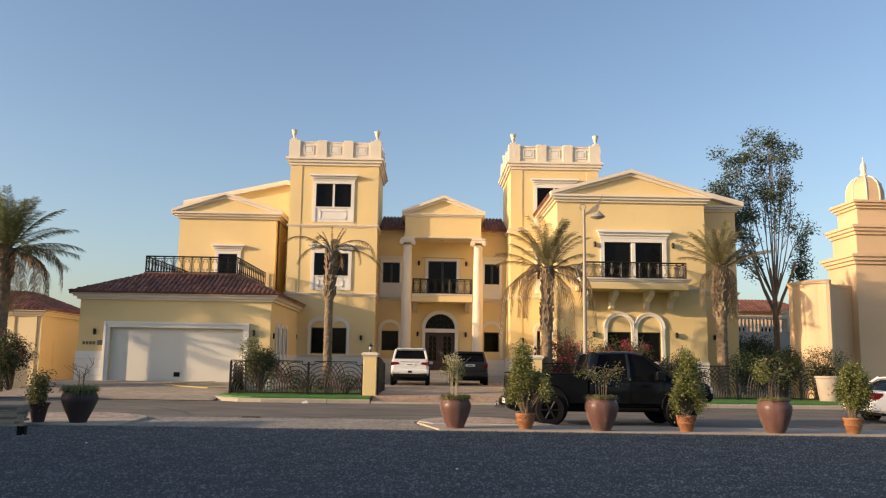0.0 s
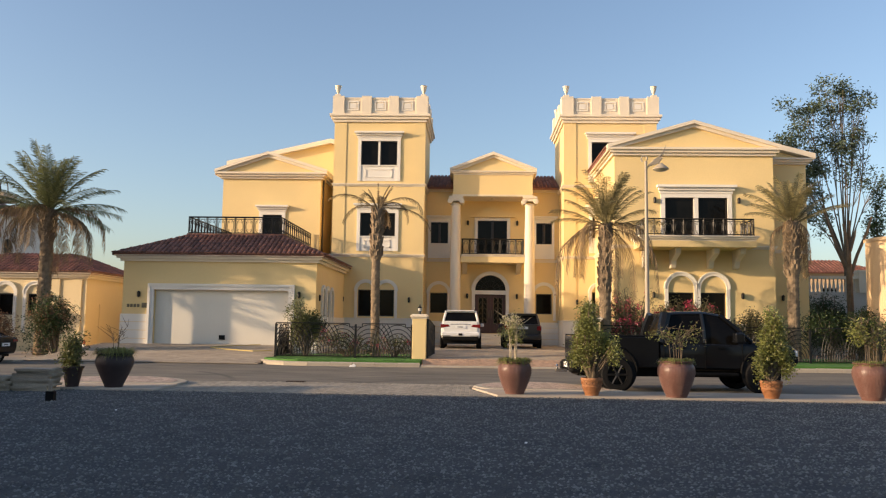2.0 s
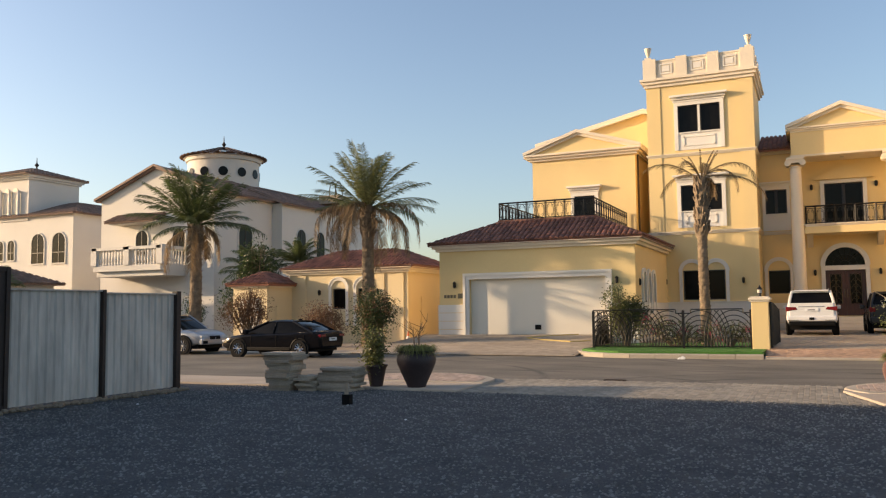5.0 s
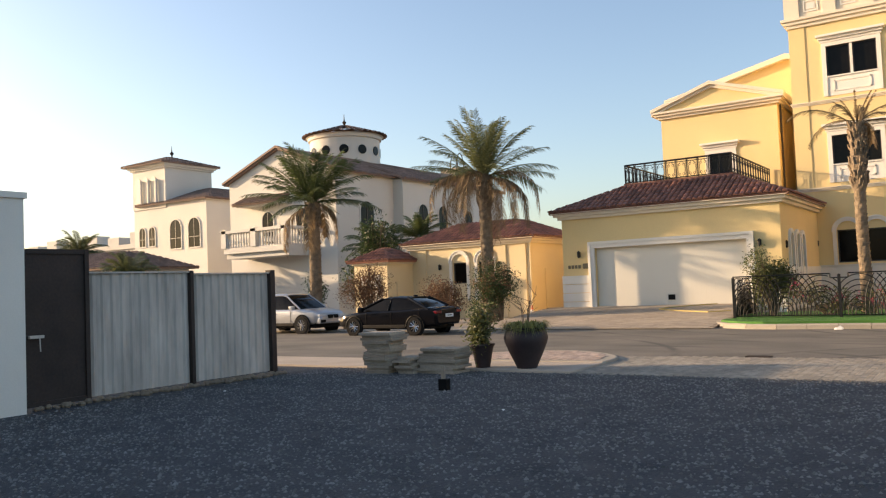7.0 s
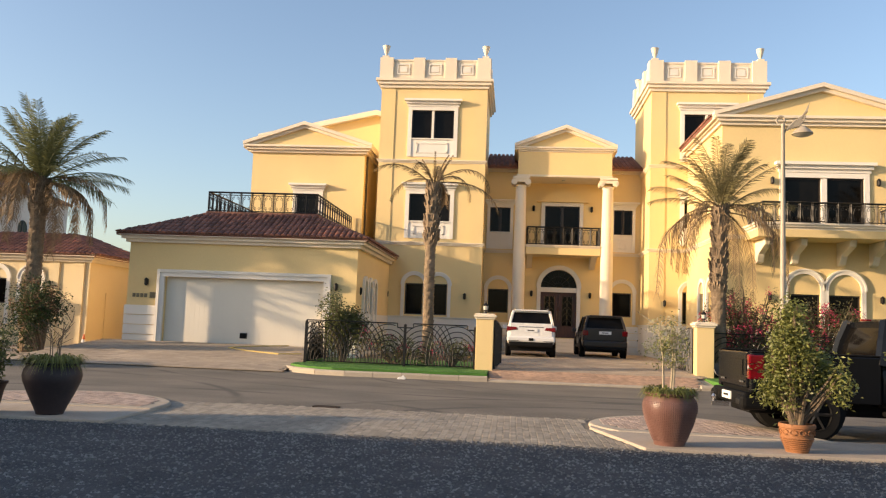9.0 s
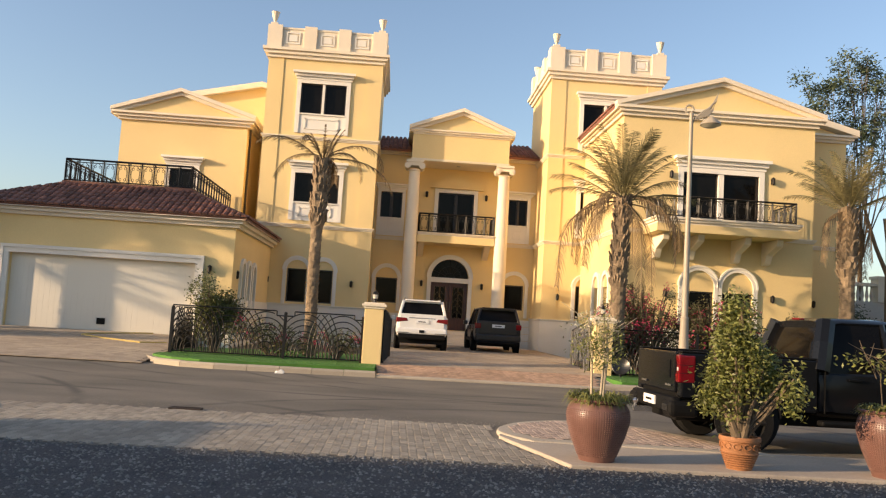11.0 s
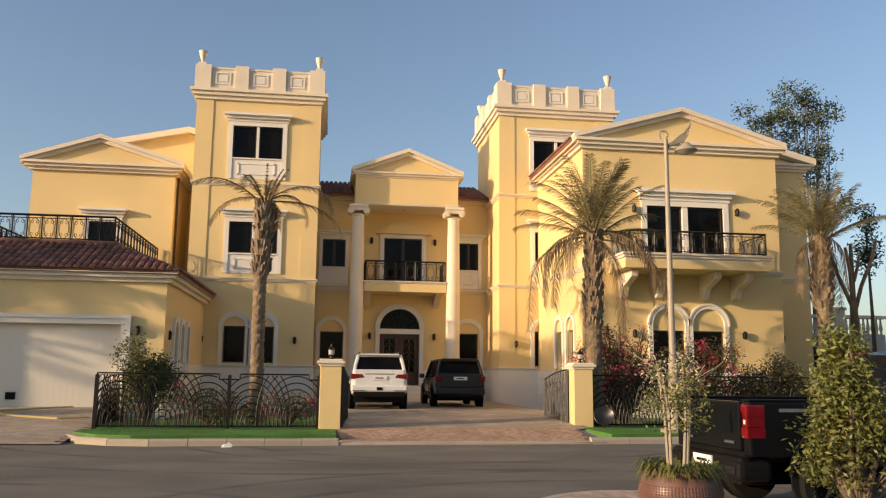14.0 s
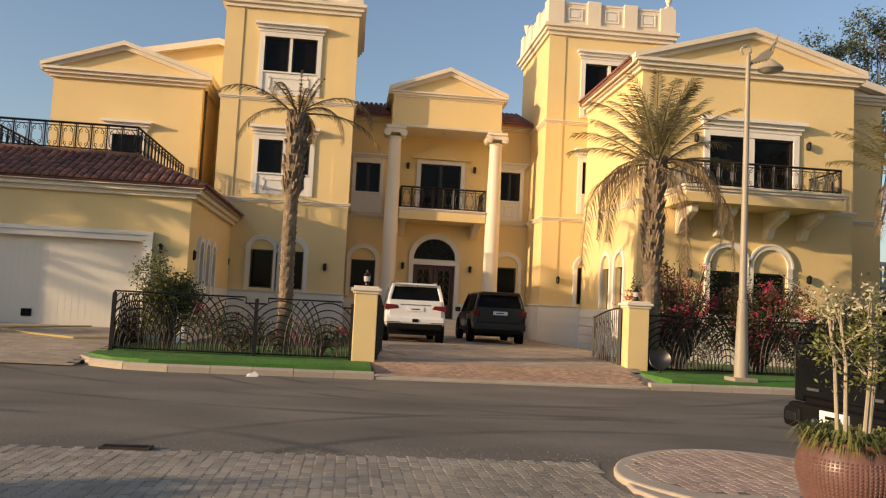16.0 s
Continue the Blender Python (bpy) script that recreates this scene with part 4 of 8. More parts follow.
# left wing with gable
lw = part("west_wing", wall_mesh(Mesh(), -15.62, -9.45, G, 10.72, 52.8, 53.15, [(-13.05, -11.85, 6.2, 8.42)]), YELLOW, villa)
parts("side_wall", Mesh().box(-15.62, -15.27, 53.15, 66, G, 10.72).box(-9.8, -9.45, 53.15, 57.0, G, 10.72).box(-9.79, -8.4, 56.65, 57.0, G, 11.2).box(-15.27, -9.8, 65.65, 66, G, 10.72), YELLOW, lw)
cw = Mesh()
cornice(cw, -15.62, -9.45, 52.8, 56.6, 10.68, 11.06, 0.42, "FLR")
part("cornice", cw, CREAM, lw)
pediment(villa, -16.08, -9.02, -12.75, 11.06, 12.36, 52.36, 56.6)
pd2 = Mesh().prism([(-16.5, 10.4), (-3.2, 10.4), (-3.2, 12.4), (-9.6, 13.95), (-16.5, 12.4)], 56.8, 57.1, "y")
part("rear_gable", pd2, YELLOW, lw)
rk = Mesh()
rk.prism([(-16.6, 12.25), (-16.6, 12.55), (-9.6, 14.12), (-3.2, 12.6), (-3.2, 12.3), (-9.6, 13.82)], 56.45, 57.2, "y")
cornice(rk, -9.4, -8.5, 56.65, 57.0, 10.7, 11.05, 0.35, "F")
part("raking_cornice", rk, CREAM, lw)
lroof = tiled(villa, (-15.9, 52.9, 11.05), (-15.9, 66, 11.05), (-12.75, 66, 12.2), (-12.75, 52.9, 12.2))
window(villa, -13.05, -11.85, 6.2, 8.42, 52.8, 1, 0.22, cap=0.36, name="terrace_door")
part("downpipe", Mesh().tube([(-9.38, 53.3, 10.7), (-9.38, 53.3, 5.5)], 0.05, 8), FRAME_D, villa)

# garage
gx0, gx1, gy0, gy1 = -17.5, -7.72, 43.22, 52.0
gar = part("garage_wall", wall_mesh(Mesh(), gx0, gx1, 0.0, 4.8, gy0, gy0 + 0.35, [(-15.88, -9.08, 0.4, 3.3)]), YELLOW, villa)
sideholes = [(44.75, 45.35, 1.7, 3.2), (46.0, 46.6, 1.7, 3.2), (47.25, 47.85, 1.7, 3.2)]
sw = wall_mesh(Mesh(), gy0 + 0.35, gy1, 0.0, 4.8, gx1 - 0.35, gx1, sideholes, axis="x")
sw.box(gx0, gx0 + 0.35, gy0 + 0.35, gy1, 0.0, 4.8)
parts("side_wall", sw, YELLOW, gar)
for a, b, z0, z1 in sideholes:
    g = Mesh().box(gx1 - 0.2, gx1 - 0.19, a, b, z0, z1)
    part("pane", g, GLASS, gar)
    tr = Mesh()
    c = (a + b) / 2
    for k in range(10):
        p, q = math.pi * k / 10, math.pi * (k + 1) / 10
        tr.prism([(c + rr * math.cos(t), 3.2 + rr * math.sin(t)) for rr, t in ((0.32, p), (0.5, p), (0.5, q), (0.32, q))], gx1 - 0.02, gx1 + 0.1, "x")
    tr.box(gx1 - 0.02, gx1 + 0.1, a - 0.2, a - 0.02, 1.5, 3.2).box(gx1 - 0.02, gx1 + 0.1, b + 0.02, b + 0.2, 1.5, 3.2)
    part("arch_moulding", tr, WHITE, gar)
sconce(villa, gx1 + 0.02, 44.2, 3.0)
gc = Mesh()
cornice(gc, gx0, gx1, gy0, gy1 - 0.1, 4.72, 5.1, 0.42, "FLR")
part("cornice", gc, CREAM, gar)
for k in range(5):
    z = 0.04 + k * 0.41
    for a, b in ((gx0 - 0.06, -16.15), (-8.85, gx1 + 0.06)):
        part("dado_course", Mesh().box(a, b, gy0 - 0.07, gy0 + 0.01, z, z + 0.385), WHITE, gar)
    part("dado_course", Mesh().box(gx1 - 0.01, gx1 + 0.06, gy0 + 0.01, gy1, z, z + 0.385), WHITE, gar)
gf = Mesh()
for d, o0, o1 in ((0.10, 0.0, 0.2), (0.16, 0.18, 0.3)):
    gf.box(-15.88 - o1, -15.88 - o0, gy0 - d, gy0 + 0.02, 0.45, 3.3 + o1).box(-9.08 + o0, -9.08 + o1, gy0 - d, gy0 + 0.02, 0.45, 3.3 + o1)
    gf.box(-15.88 - o0, -9.08 + o0, gy0 - d, gy0 + 0.02, 3.3 + o0, 3.3 + o1)
part("door_surround", gf, WHITE, gar)
gdoor = part("garage_door", Mesh().box(-15.88, -9.08, gy0 + 0.2, gy0 + 0.25, 0.45, 3.3), GARAGE, villa, "wide cream panelled garage door")
for k in range(6):
    z = 0.58 + k * 0.455
    part("door_panel", Mesh().box(-15.87, -9.09, gy0 + 0.185, gy0 + 0.2, z + 0.004, z + 0.449), GARAGE, gdoor)
rib = Mesh()
for k in range(33):
    x = -15.8 + k * 0.204
    rib.box(x, x + 0.19, gy0 + 0.1825, gy0 + 0.186, 0.62, 3.28)
part("door_ribs", rib, GARAGE, gdoor, kind="stuff")
part("vent", Mesh().box(-12.58, -12.28, gy0 + 0.15, gy0 + 0.19, 0.83, 1.06), PLASTIC, gdoor, "small black door vent")
part("seal", Mesh().box(-15.88, -9.08, gy0 + 0.15, gy0 + 0.2, 0.47, 0.56), PLASTIC, gdoor)
sconce(villa, -16.65, gy0, 3.05)
sconce(villa, -8.55, gy0, 3.1)
nb = Mesh()
for k in range(4):
    nb.box(-17.25 + 0.17 * k, -17.13 + 0.17 * k, gy0 - 0.03, gy0, 2.4, 2.56)
nb.box(-16.5, -16.2, gy0 - 0.03, gy0, 2.38, 2.62)
part("plaque", nb, GOLD, villa, "small bronze plaque beside the garage")
e = 0.46
E0, E1, F0, F1 = gx0 - e, gx1 + e, gy0 - e, 52.3
p0, p1, q0 = -14.95, -10.0, 45.1
tiled(villa, (E0, F0, 5.1), (E1, F0, 5.1), (p1, q0, 6.25), (p0, q0, 6.25))
tiled(villa, (E1, F0, 5.1), (E1, F1 - 0.5, 5.1), (p1, F1 - 0.5, 6.25), (p1, q0, 6.25))
tiled(villa, (E0, F1, 5.1), (E0, F0, 5.1), (p0, q0, 6.25), (p0, F1, 6.25))
ter = part("terrace_deck", Mesh().box(p0, p1, q0, 52.8, 6.0, 6.24), TILE, villa)
part("deck_kerb", Mesh().box(p0 - 0.06, p1 + 0.06, q0 - 0.06, q0 + 0.1, 6.2, 6.36).box(p0 - 0.06, p0 + 0.1, q0, 52.8, 6.2, 6.36).box(p1 - 0.1, p1 + 0.06, q0, 52.8, 6.2, 6.36), TILE, ter)
railing(villa, [(p0, 52.7), (p0, q0), (p1, q0), (p1, 52.7)], 6.34, 7.26)

# right wing
RY = 45.05
rh = [(9.98, 13.18, 6.35, 8.46), (10.1, 11.4, 1.3, 3.55), (11.75, 13.02, 1.3, 3.55)]
rw = part("east_wing", wall_mesh(Mesh(), 7.4, 15.55, G, 10.7, RY, RY + 0.35, rh), YELLOW, villa)
sh_ = [(46.3, 47.3, 2.0, 3.6), (47.9, 48.9, 2.0, 3.6)]
sm = wall_mesh(Mesh(), RY + 0.35, 58.0, G, 10.7, 7.4, 7.75, sh_, axis="x")
sm.box(15.2, 15.55, RY + 0.35, 58, G, 10.7)
parts("side_wall", sm, YELLOW, rw)
part("cornice", cornice(Mesh(), 7.4, 15.55, RY, 51.8, 10.66, 11.05, 0.36, "FLR"), CREAM, rw)
parts("band_moulding", cornice(Mesh(), 7.4, 15.55, RY, 52, 5.8, 5.97, 0.12, "FLR"), CREAM, rw)
pediment(villa, 7.0, 15.9, 11.48, 11.05, 12.5, 44.72, 51.5)
tiled(villa, (6.95, 45.1, 11.06), (6.95, 51.8, 11.06), (11.48, 51.8, 12.5), (11.48, 45.1, 12.5))
tiled(villa, (15.95, 51.8, 11.02), (15.95, 45.1, 11.02), (11.48, 45.1, 12.44), (11.48, 51.8, 12.44))
window(villa, 9.98, 13.18, 6.35, 8.46, RY, 2, 0.22, cap=0.42, name="balcony_window", mull=0.22)
for a, b in ((10.1, 11.4), (11.75, 13.02)):
    window(villa, a, b, 1.3, 3.55, RY, 1, 0.0)
    arch_trim(villa, (a + b) / 2, 0.66, 1.3, 3.75, RY, 0.17)
for a, b, z0, z1 in sh_:
    part("pane", Mesh().box(7.58, 7.59, a, b, z0, z1), GLASS, rw)
    tr = Mesh()
    c = (a + b) / 2
    for k in range(12):
        p, q = math.pi * k / 12, math.pi * (k + 1) / 12
        tr.prism([(c + rr * math.cos(t), 3.62 + rr * math.sin(t)) for rr, t in ((0.5, p), (0.68, p), (0.68, q), (0.5, q))], 7.3, 7.42, "x")
    tr.box(7.3, 7.42, a - 0.18, a, 2.0, 3.62).box(7.3, 7.42, b, b + 0.18, 2.0, 3.62)
    part("arch_moulding", tr, WHITE, rw)
for k in range(5):
    z = G + k * 0.36
    part("dado_course", Mesh().box(7.33, 15.6, RY - 0.07, RY + 0.005, z, z + 0.34).box(7.33, 7.405, RY, 52, z, z + 0.34), WHITE, rw)
for x in (9.45, 13.75):
    sconce(villa, x, RY, 8.3)
    sconce(villa, x + (-0.1 if x < 10 else 0.1), RY, 3.4)
rb2 = part("balcony", Mesh().box(8.35, 14.0, 43.15, RY, 5.72, 6.02), YELLOW, villa)
rm = Mesh()
cornice(rm, 8.45, 13.9, 43.25, RY, 6.02, 6.28, 0.22, "FLR")
part("edge_moulding", rm, CREAM, rb2)
for x in (8.9, 10.3, 12.2, 13.5):
    br = Mesh().prism([(43.6, 5.72), (RY, 5.72), (RY, 4.75), (44.75, 4.8), (44.55, 5.15), (44.1, 5.3), (43.7, 5.45)], x - 0.14, x + 0.14, "x")
    bevelled(part("bracket", br, CREAM, rb2), 0.03)
railing(rb2, [(8.5, RY), (8.5, 43.1), (13.85, 43.1), (13.85, RY)], 6.28, 7.12)
# rear part of the east side
re = part("rear_east_wall", Mesh().box(15.55, 18.0, 47.0, 47.35, G, 10.7), YELLOW, villa)
part("side_wall", Mesh().box(17.65, 18.0, 47.35, 58, G, 10.7), YELLOW, re)
part("cornice", cornice(Mesh(), 15.92, 18.0, 47.0, 55, 10.62, 10.95, 0.34, "FR"), CREAM, re)
part("band_moulding", cornice(Mesh(), 15.68, 18.0, 47.0, 52, 5.8, 5.97, 0.12, "FR"), CREAM, re)
part("rear_gable", Mesh().prism([(13.0, 10.9), (18.1, 10.9), (13.6, 12.2)], 47.02, 47.3, "y"), YELLOW, re)
part("raking_cornice", Mesh().prism([(13.6, 12.1), (13.6, 12.4), (18.4, 11.18), (18.4, 10.9)], 46.62, 47.6, "y"), CREAM, re)
sconce(villa, 16.6, 47.0, 3.4)
# dark sheets added behind the glass, their colour standing in for unlit rooms
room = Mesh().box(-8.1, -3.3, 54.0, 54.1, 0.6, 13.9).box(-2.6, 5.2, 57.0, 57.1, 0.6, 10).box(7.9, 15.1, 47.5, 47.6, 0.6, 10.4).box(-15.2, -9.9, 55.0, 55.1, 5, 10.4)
part("dark_room_sheet", room, UNLIT_ROOM, villa)

# ---------------- gate posts, fences, lamp ----------------
def gate_post(x, y, z0=0.12):
    p = thing("gate_post", "yellow rendered gate post with a moulded cap", "gate post", "gate posts", at=pose(x, y, 0))
    bevelled(part("shaft", Mesh().box(-0.3, 0.3, 0, 0.6, z0, 2.0), YELLOW, p), 0.015)
    cap = Mesh().box(-0.34, 0.34, -0.04, 0.64, 1.97, 2.04).box(-0.39, 0.39, -0.09, 0.69, 2.04, 2.12).box(-0.33, 0.33, -0.03, 0.63, 2.12, 2.17)
    bevelled(part("cap", cap, CREAM, p), 0.015)
    ln = part("lantern", Mesh().revolve([(0.09, 2.17), (0.05, 2.2), (0.04, 2.26), (0.075, 2.29), (0.085, 2.44), (0.1, 2.46), (0.03, 2.54), (0.02, 2.6)], 0, 0.3, 10), IRON, p, "small black post lantern")
    part("lantern_glass", Mesh().revolve([(0.078, 2.3), (0.088, 2.43)], 0, 0.3, 10), LENS, ln)
    return p


gate_post(-2.22, 38.35)
gate_post(5.47, 39.35)


def fence_panel(m, w, h, rng, steps=(True, True)):
    """Two crossing fans of concentric arches in a frame whose top steps down beside its posts."""
    q, lo = min(0.28, 0.12 * w), 0.9 * h
    left, right = (q if steps[0] else -1), (w - q if steps[1] else w + 1)
    top = lambda x: h if left < x < right else lo
    line = [(0, 0.06)] + ([(0, lo), (q, lo), (q, h)] if steps[0] else [(0, h)]) + ([(w - q, h), (w - q, lo), (w, lo)] if steps[1] else [(w, h)]) + [(w, 0.06), (0, 0.06)]
    for (xa, za), (xb, zb) in zip(line, line[1:]):
        m.bar((xa, 0, za), (xb, 0, zb), 0.03)
    n = max(1, round(w / 1.1))
    for c in [w * (k + 0.5) / n for k in range(n)]:
        for r in (0.2, 0.34, 0.48, 0.62, 0.76, 0.9, 1.04, 1.2, 1.36):
            run = []
            for k in range(33):
                a = math.pi * k / 32
                x, z = c + r * 0.8 * math.cos(a), 0.06 + r * 1.32 * math.sin(a) ** 0.75
                if 0.01 <= x <= w - 0.01 and z <= top(x):
                    run.append((x, 0, z))
                else:
                    if len(run) > 1:
                        m.tube(run, 0.017, 4)
                    run = []
            if len(run) > 1:
                m.tube(run, 0.017, 4)
    return m


def iron_fence(pts, z0, h, posts=True):
    f = thing("iron_fence", "black wrought iron fence of overlapping fans", "fence", "iron fences")
    rng = random.Random(3)
    for k, ((xa, ya), (xb, yb)) in enumerate(zip(pts, pts[1:])):
        d = math.hypot(xb - xa, yb - ya)
        a = math.degrees(math.atan2(yb - ya, xb - xa))
        part("panel", fence_panel(Mesh(), d, h, rng, (k > 1, k > 0)).moved(pose(xa, ya, z0, 0, 0, a)), IRON, f)
    for x, y in pts:
        part("post", Mesh().box(x - 0.045, x + 0.045, y - 0.045, y + 0.045, z0 - 0.05, z0 + h * 0.95).revolve([(0.05, z0 + h * 0.95), (0.055, z0 + h * 0.97), (0.01, z0 + h * 0.99)], x, y, 8), IRON, f)
    return f


iron_fence([(-8.5, 41.5), (-8.5, 38.4), (-5.0, 38.45), (-2.55, 38.55)], 0.24, 1.48)
iron_fence([(5.8, 39.6), (8.8, 39.75), (12.0, 39.9), (15.2, 40.1), (18.4, 40.4), (20.6, 40.9)], 0.24, 1.55)


def gate_leaf(x, y, turn, label):
    g = thing("gate_leaf", label, "gate", "gate leaves", at=pose(x, y, 0.2, 0, 0, turn))
    m = Mesh().bar((0, 0, 0.05), (0, 0, 1.75), 0.07).bar((1.9, 0, 0.05), (1.9, 0, 1.5), 0.06).bar((0, 0, 0.1), (1.9, 0, 0.1), 0.05)
    part("gate_frame", m.tube([(1.9 * k / 10, 0, 1.45 + 0.3 * math.cos(math.pi * k / 20)) for k in range(11)], 0.025, 4), IRON, g)
    s = Mesh()
    for k in range(1, 14):
        s.bar((k * 0.136, 0, 0.1), (k * 0.136, 0, 1.42 + 0.3 * math.cos(math.pi * k * 0.136 / 3.8)), 0.02)
    for k in range(6):
        s.tube([(0.15 + 0.3 * k + 0.5 * t, 0, 0.15 + 1.25 * math.sin(t * 1.5)) for t in [i / 8 for i in range(9)] if 0.15 + 0.3 * k + 0.5 * t < 1.88], 0.014, 4)
    part("gate_infill", s, IRON, g)
    return g


gate_leaf(-1.88, 38.9, 84, "open black iron gate leaf beside the post")
gate_leaf(5.12, 39.9, 96, "open black iron gate leaf beside the post")

lamp = thing("street_lamp", "tall beige street lamp with a wing-shaped bracket", "street lamp", at=pose(7.34, 37.0, 0.2) @ Matrix.Diagonal((1, 1, 1.05, 1)))
part("base", Mesh().box(-0.3, 0.3, -0.3, 0.3, 0, 0.12).revolve([(0.17, 0.12), (0.17, 0.6), (0.12, 1.9), (0.13, 1.95), (0.1, 2.0)], 0, 0, 16), POLE, lamp, smooth=True)
part("pole", Mesh().revolve([(0.1, 1.9), (0.095, 2.4), (0.075, 5.5), (0.06, 8.0), (0.07, 8.05), (0.05, 8.1)], 0, 0, 14), POLE, lamp, smooth=True)
sc = Mesh().tube([(0.03 + 0.13 * math.cos(t) - 0.1, 0, 8.2 + 0.13 * math.sin(t)) for t in [-1.2 + 0.45 * k for k in range(13)]], 0.035, 8)
sc.tube([(0.0, 0, 7.7), (0.12, 0, 7.95), (0.3, 0, 8.08), (0.5, 0, 8.08), (0.62, 0, 7.98)], 0.035, 8)
part("bracket", sc, POLE, lamp, smooth=True)
wing = Mesh()
for k in range(5):
    u = k * 0.09
    wing.tube([(0.12 + u, 0, 7.9 + 0.03 * k), (0.35 + u * 0.9, 0, 8.15 + u * 0.25), (0.55 + u * 0.6, 0, 8.3 + u * 0.5), (0.68 + u * 0.45, 0, 8.42 + u)], 0.045, 6, 0.008)
part("wing", wing, POLE, lamp, smooth=True)
hd = part("lamp_head", Mesh().revolve([(0.08, 8.02), (0.14, 7.97), (0.3, 7.84), (0.33, 7.78), (0.31, 7.76)], 0.62, 0, 20), POLE, lamp, smooth=True)
part("diffuser", Mesh().revolve([(0.05, 7.68), (0.2, 7.71), (0.3, 7.765)], 0.62, 0, 20), LENS, hd, smooth=True)

# ---------------- plants ----------------
def palm(x, y, z0, h, n, length, r0=0.22, low=-10, high=86, droop=1.0, dead=4, dead_len=2.2, hang=0.7, spikes=0, skirt=0.7, swell=1.2, mat=FROND, seed=0, leaflet=0.4, width=1.0, label="date palm with a full crown of arching fronds"):
    """A palm: ringed trunk with cut leaf bases, live fronds between two elevations, dead ones hanging."""
    rng = random.Random(seed)
    p = thing("palm_tree", label, "palm tree", "palm trees", at=pose(x, y, z0))
    seg, step = 16, 0.15
    rings = int(h / step)
    vs, fs = [], []
    bow = rng.uniform(-.12, .12)
    for i in range(rings):
        for e in (0, 1):
            u = (i + 0.85 * e) / rings
            r = r0 * (1.22 - 1.1 * u if u < 0.12 else 1.1 - 0.14 * u)
            r *= 1 + (swell - 1) * min(1.0, max(0.0, (u - skirt + 0.02) / 0.04))
            for k in range(seg):
                a = 2 * math.pi * k / seg
                lobe = 0.5 + 0.5 * math.cos(4 * a + math.pi * (i % 2) + 0.4 * (i % 5))
                q = r * ((0.9 if e == 0 else 0.98 + 0.13 * lobe) + rng.uniform(-.04, .04))
                vs.append((bow * math.sin(3 * u) + q * math.cos(a), q * math.sin(a), h * u + rng.uniform(-.02, .02) + (0.05 * lobe if e else 0)))
    n_r = 2 * rings
    for i in range(n_r - 1):
        for k in range(seg):
            q = (k + 1) % seg
            fs.append((i * seg + k, i * seg + q, (i + 1) * seg + q, (i + 1) * seg + k))
    fs.append(tuple((n_r - 1) * seg + k for k in range(seg)))
    part("trunk", Mesh().add(vs, fs), BARK, p, "rough brown fibrous trunk")
    boots = Mesh()
    for i in range(150):
        u = skirt + (1.0 - skirt) * rng.random() ** 0.8
        a = i * 2.39996
        c, s_ = math.cos(a), math.sin(a)
        rr = r0 * (1.1 - 0.14 * u) * swell * 0.9
        bx, by, bz = bow * math.sin(3 * u) + rr * c, rr * s_, h * u
        k = rng.uniform(0.6, 1.2)
        boots.tube([(bx - 0.05 * c, by - 0.05 * s_, bz - 0.12), (bx + 0.05 * c, by + 0.05 * s_, bz + 0.05 * k), (bx + 0.09 * c * k, by + 0.09 * s_ * k, bz + 0.17 * k)], 0.055, 4, 0.03)
    part("bark_stubble", boots, BARK, p, kind="stuff")
    green, brown = Mesh(), Mesh()
    cx, cz = bow * math.sin(3), h

    def frond(m, a, elev, L, bend, leaf, gaps=0.0, fall=0.2, wid=1.0, steps=16, settle=-1.5):
        pos, ang, pts = Vector((cx + 0.1 * math.cos(a), 0.1 * math.sin(a), cz + rng.uniform(-.2, .12))), elev, []
        a2 = a
        for k in range(steps + 1):
            pts.append(pos.copy())
            pos += Vector((math.cos(a2) * math.cos(ang), math.sin(a2) * math.cos(ang), math.sin(ang))) * (L / steps)
            ang = max(ang - bend * (0.25 + 1.3 * k / steps), settle)
            a2 += rng.uniform(-.02, .02)
        m.tube(pts[::2], 0.03, 4, 0.007)
        if leaf <= 0:
            return
        side0 = Vector((-math.sin(a), math.cos(a), 0))
        twist = rng.uniform(-.35, .35)
        for k in range(8, steps * 4):
            i, t = k // 4, (k % 4) / 4
            if rng.random() < gaps:
                continue
            q = pts[i].lerp(pts[i + 1], t)
            d = (pts[i + 1] - pts[i]).normalized()
            up = side0.cross(d).normalized()
            v = k / (steps * 4)
            ll = leaf * (0.3 + 1.0 * math.sin(math.pi * min(1, 0.1 + 0.82 * v)) ** 0.7) * rng.uniform(0.8, 1.15)
            for s in (-1, 1):
                sd = side0 * s * math.cos(twist) + up * s * math.sin(twist)
                out = (sd * 0.75 + d * 0.8 + up * rng.uniform(0.05, .5)).normalized()
                mid = q + out * ll * 0.5
                tip = q + out * ll + Vector((0, 0, -ll * fall))
                w = d * 0.017 * wid
                m.add([q - w * 0.6, mid - w, tip, mid + w, q + w * 0.6], [(0, 1, 3, 4), (1, 2, 3)])

    for f in range(n):
        u = f / max(1, n - 1)
        frond(green, f * 2.39996 + rng.uniform(-.3, .3), radians(low + (high - low) * u ** 0.85 + rng.uniform(-7, 7)), length * rng.uniform(0.82, 1.08) * (1 - 0.18 * u), 0.075 * droop * rng.uniform(0.7, 1.4), leaflet, 0.04, 0.15, width)
    for f in range(dead):
        frond(brown, f * 2.39996 + 0.8 + rng.uniform(-.4, .4), radians(rng.uniform(-40, 10) if hang < 0.5 else rng.uniform(-18, 20)), dead_len * rng.uniform(0.8, 1.15), 0.3 if hang < 0.5 else 0.21, leaflet * 0.95, 0.08, 0.8, width * 1.35)
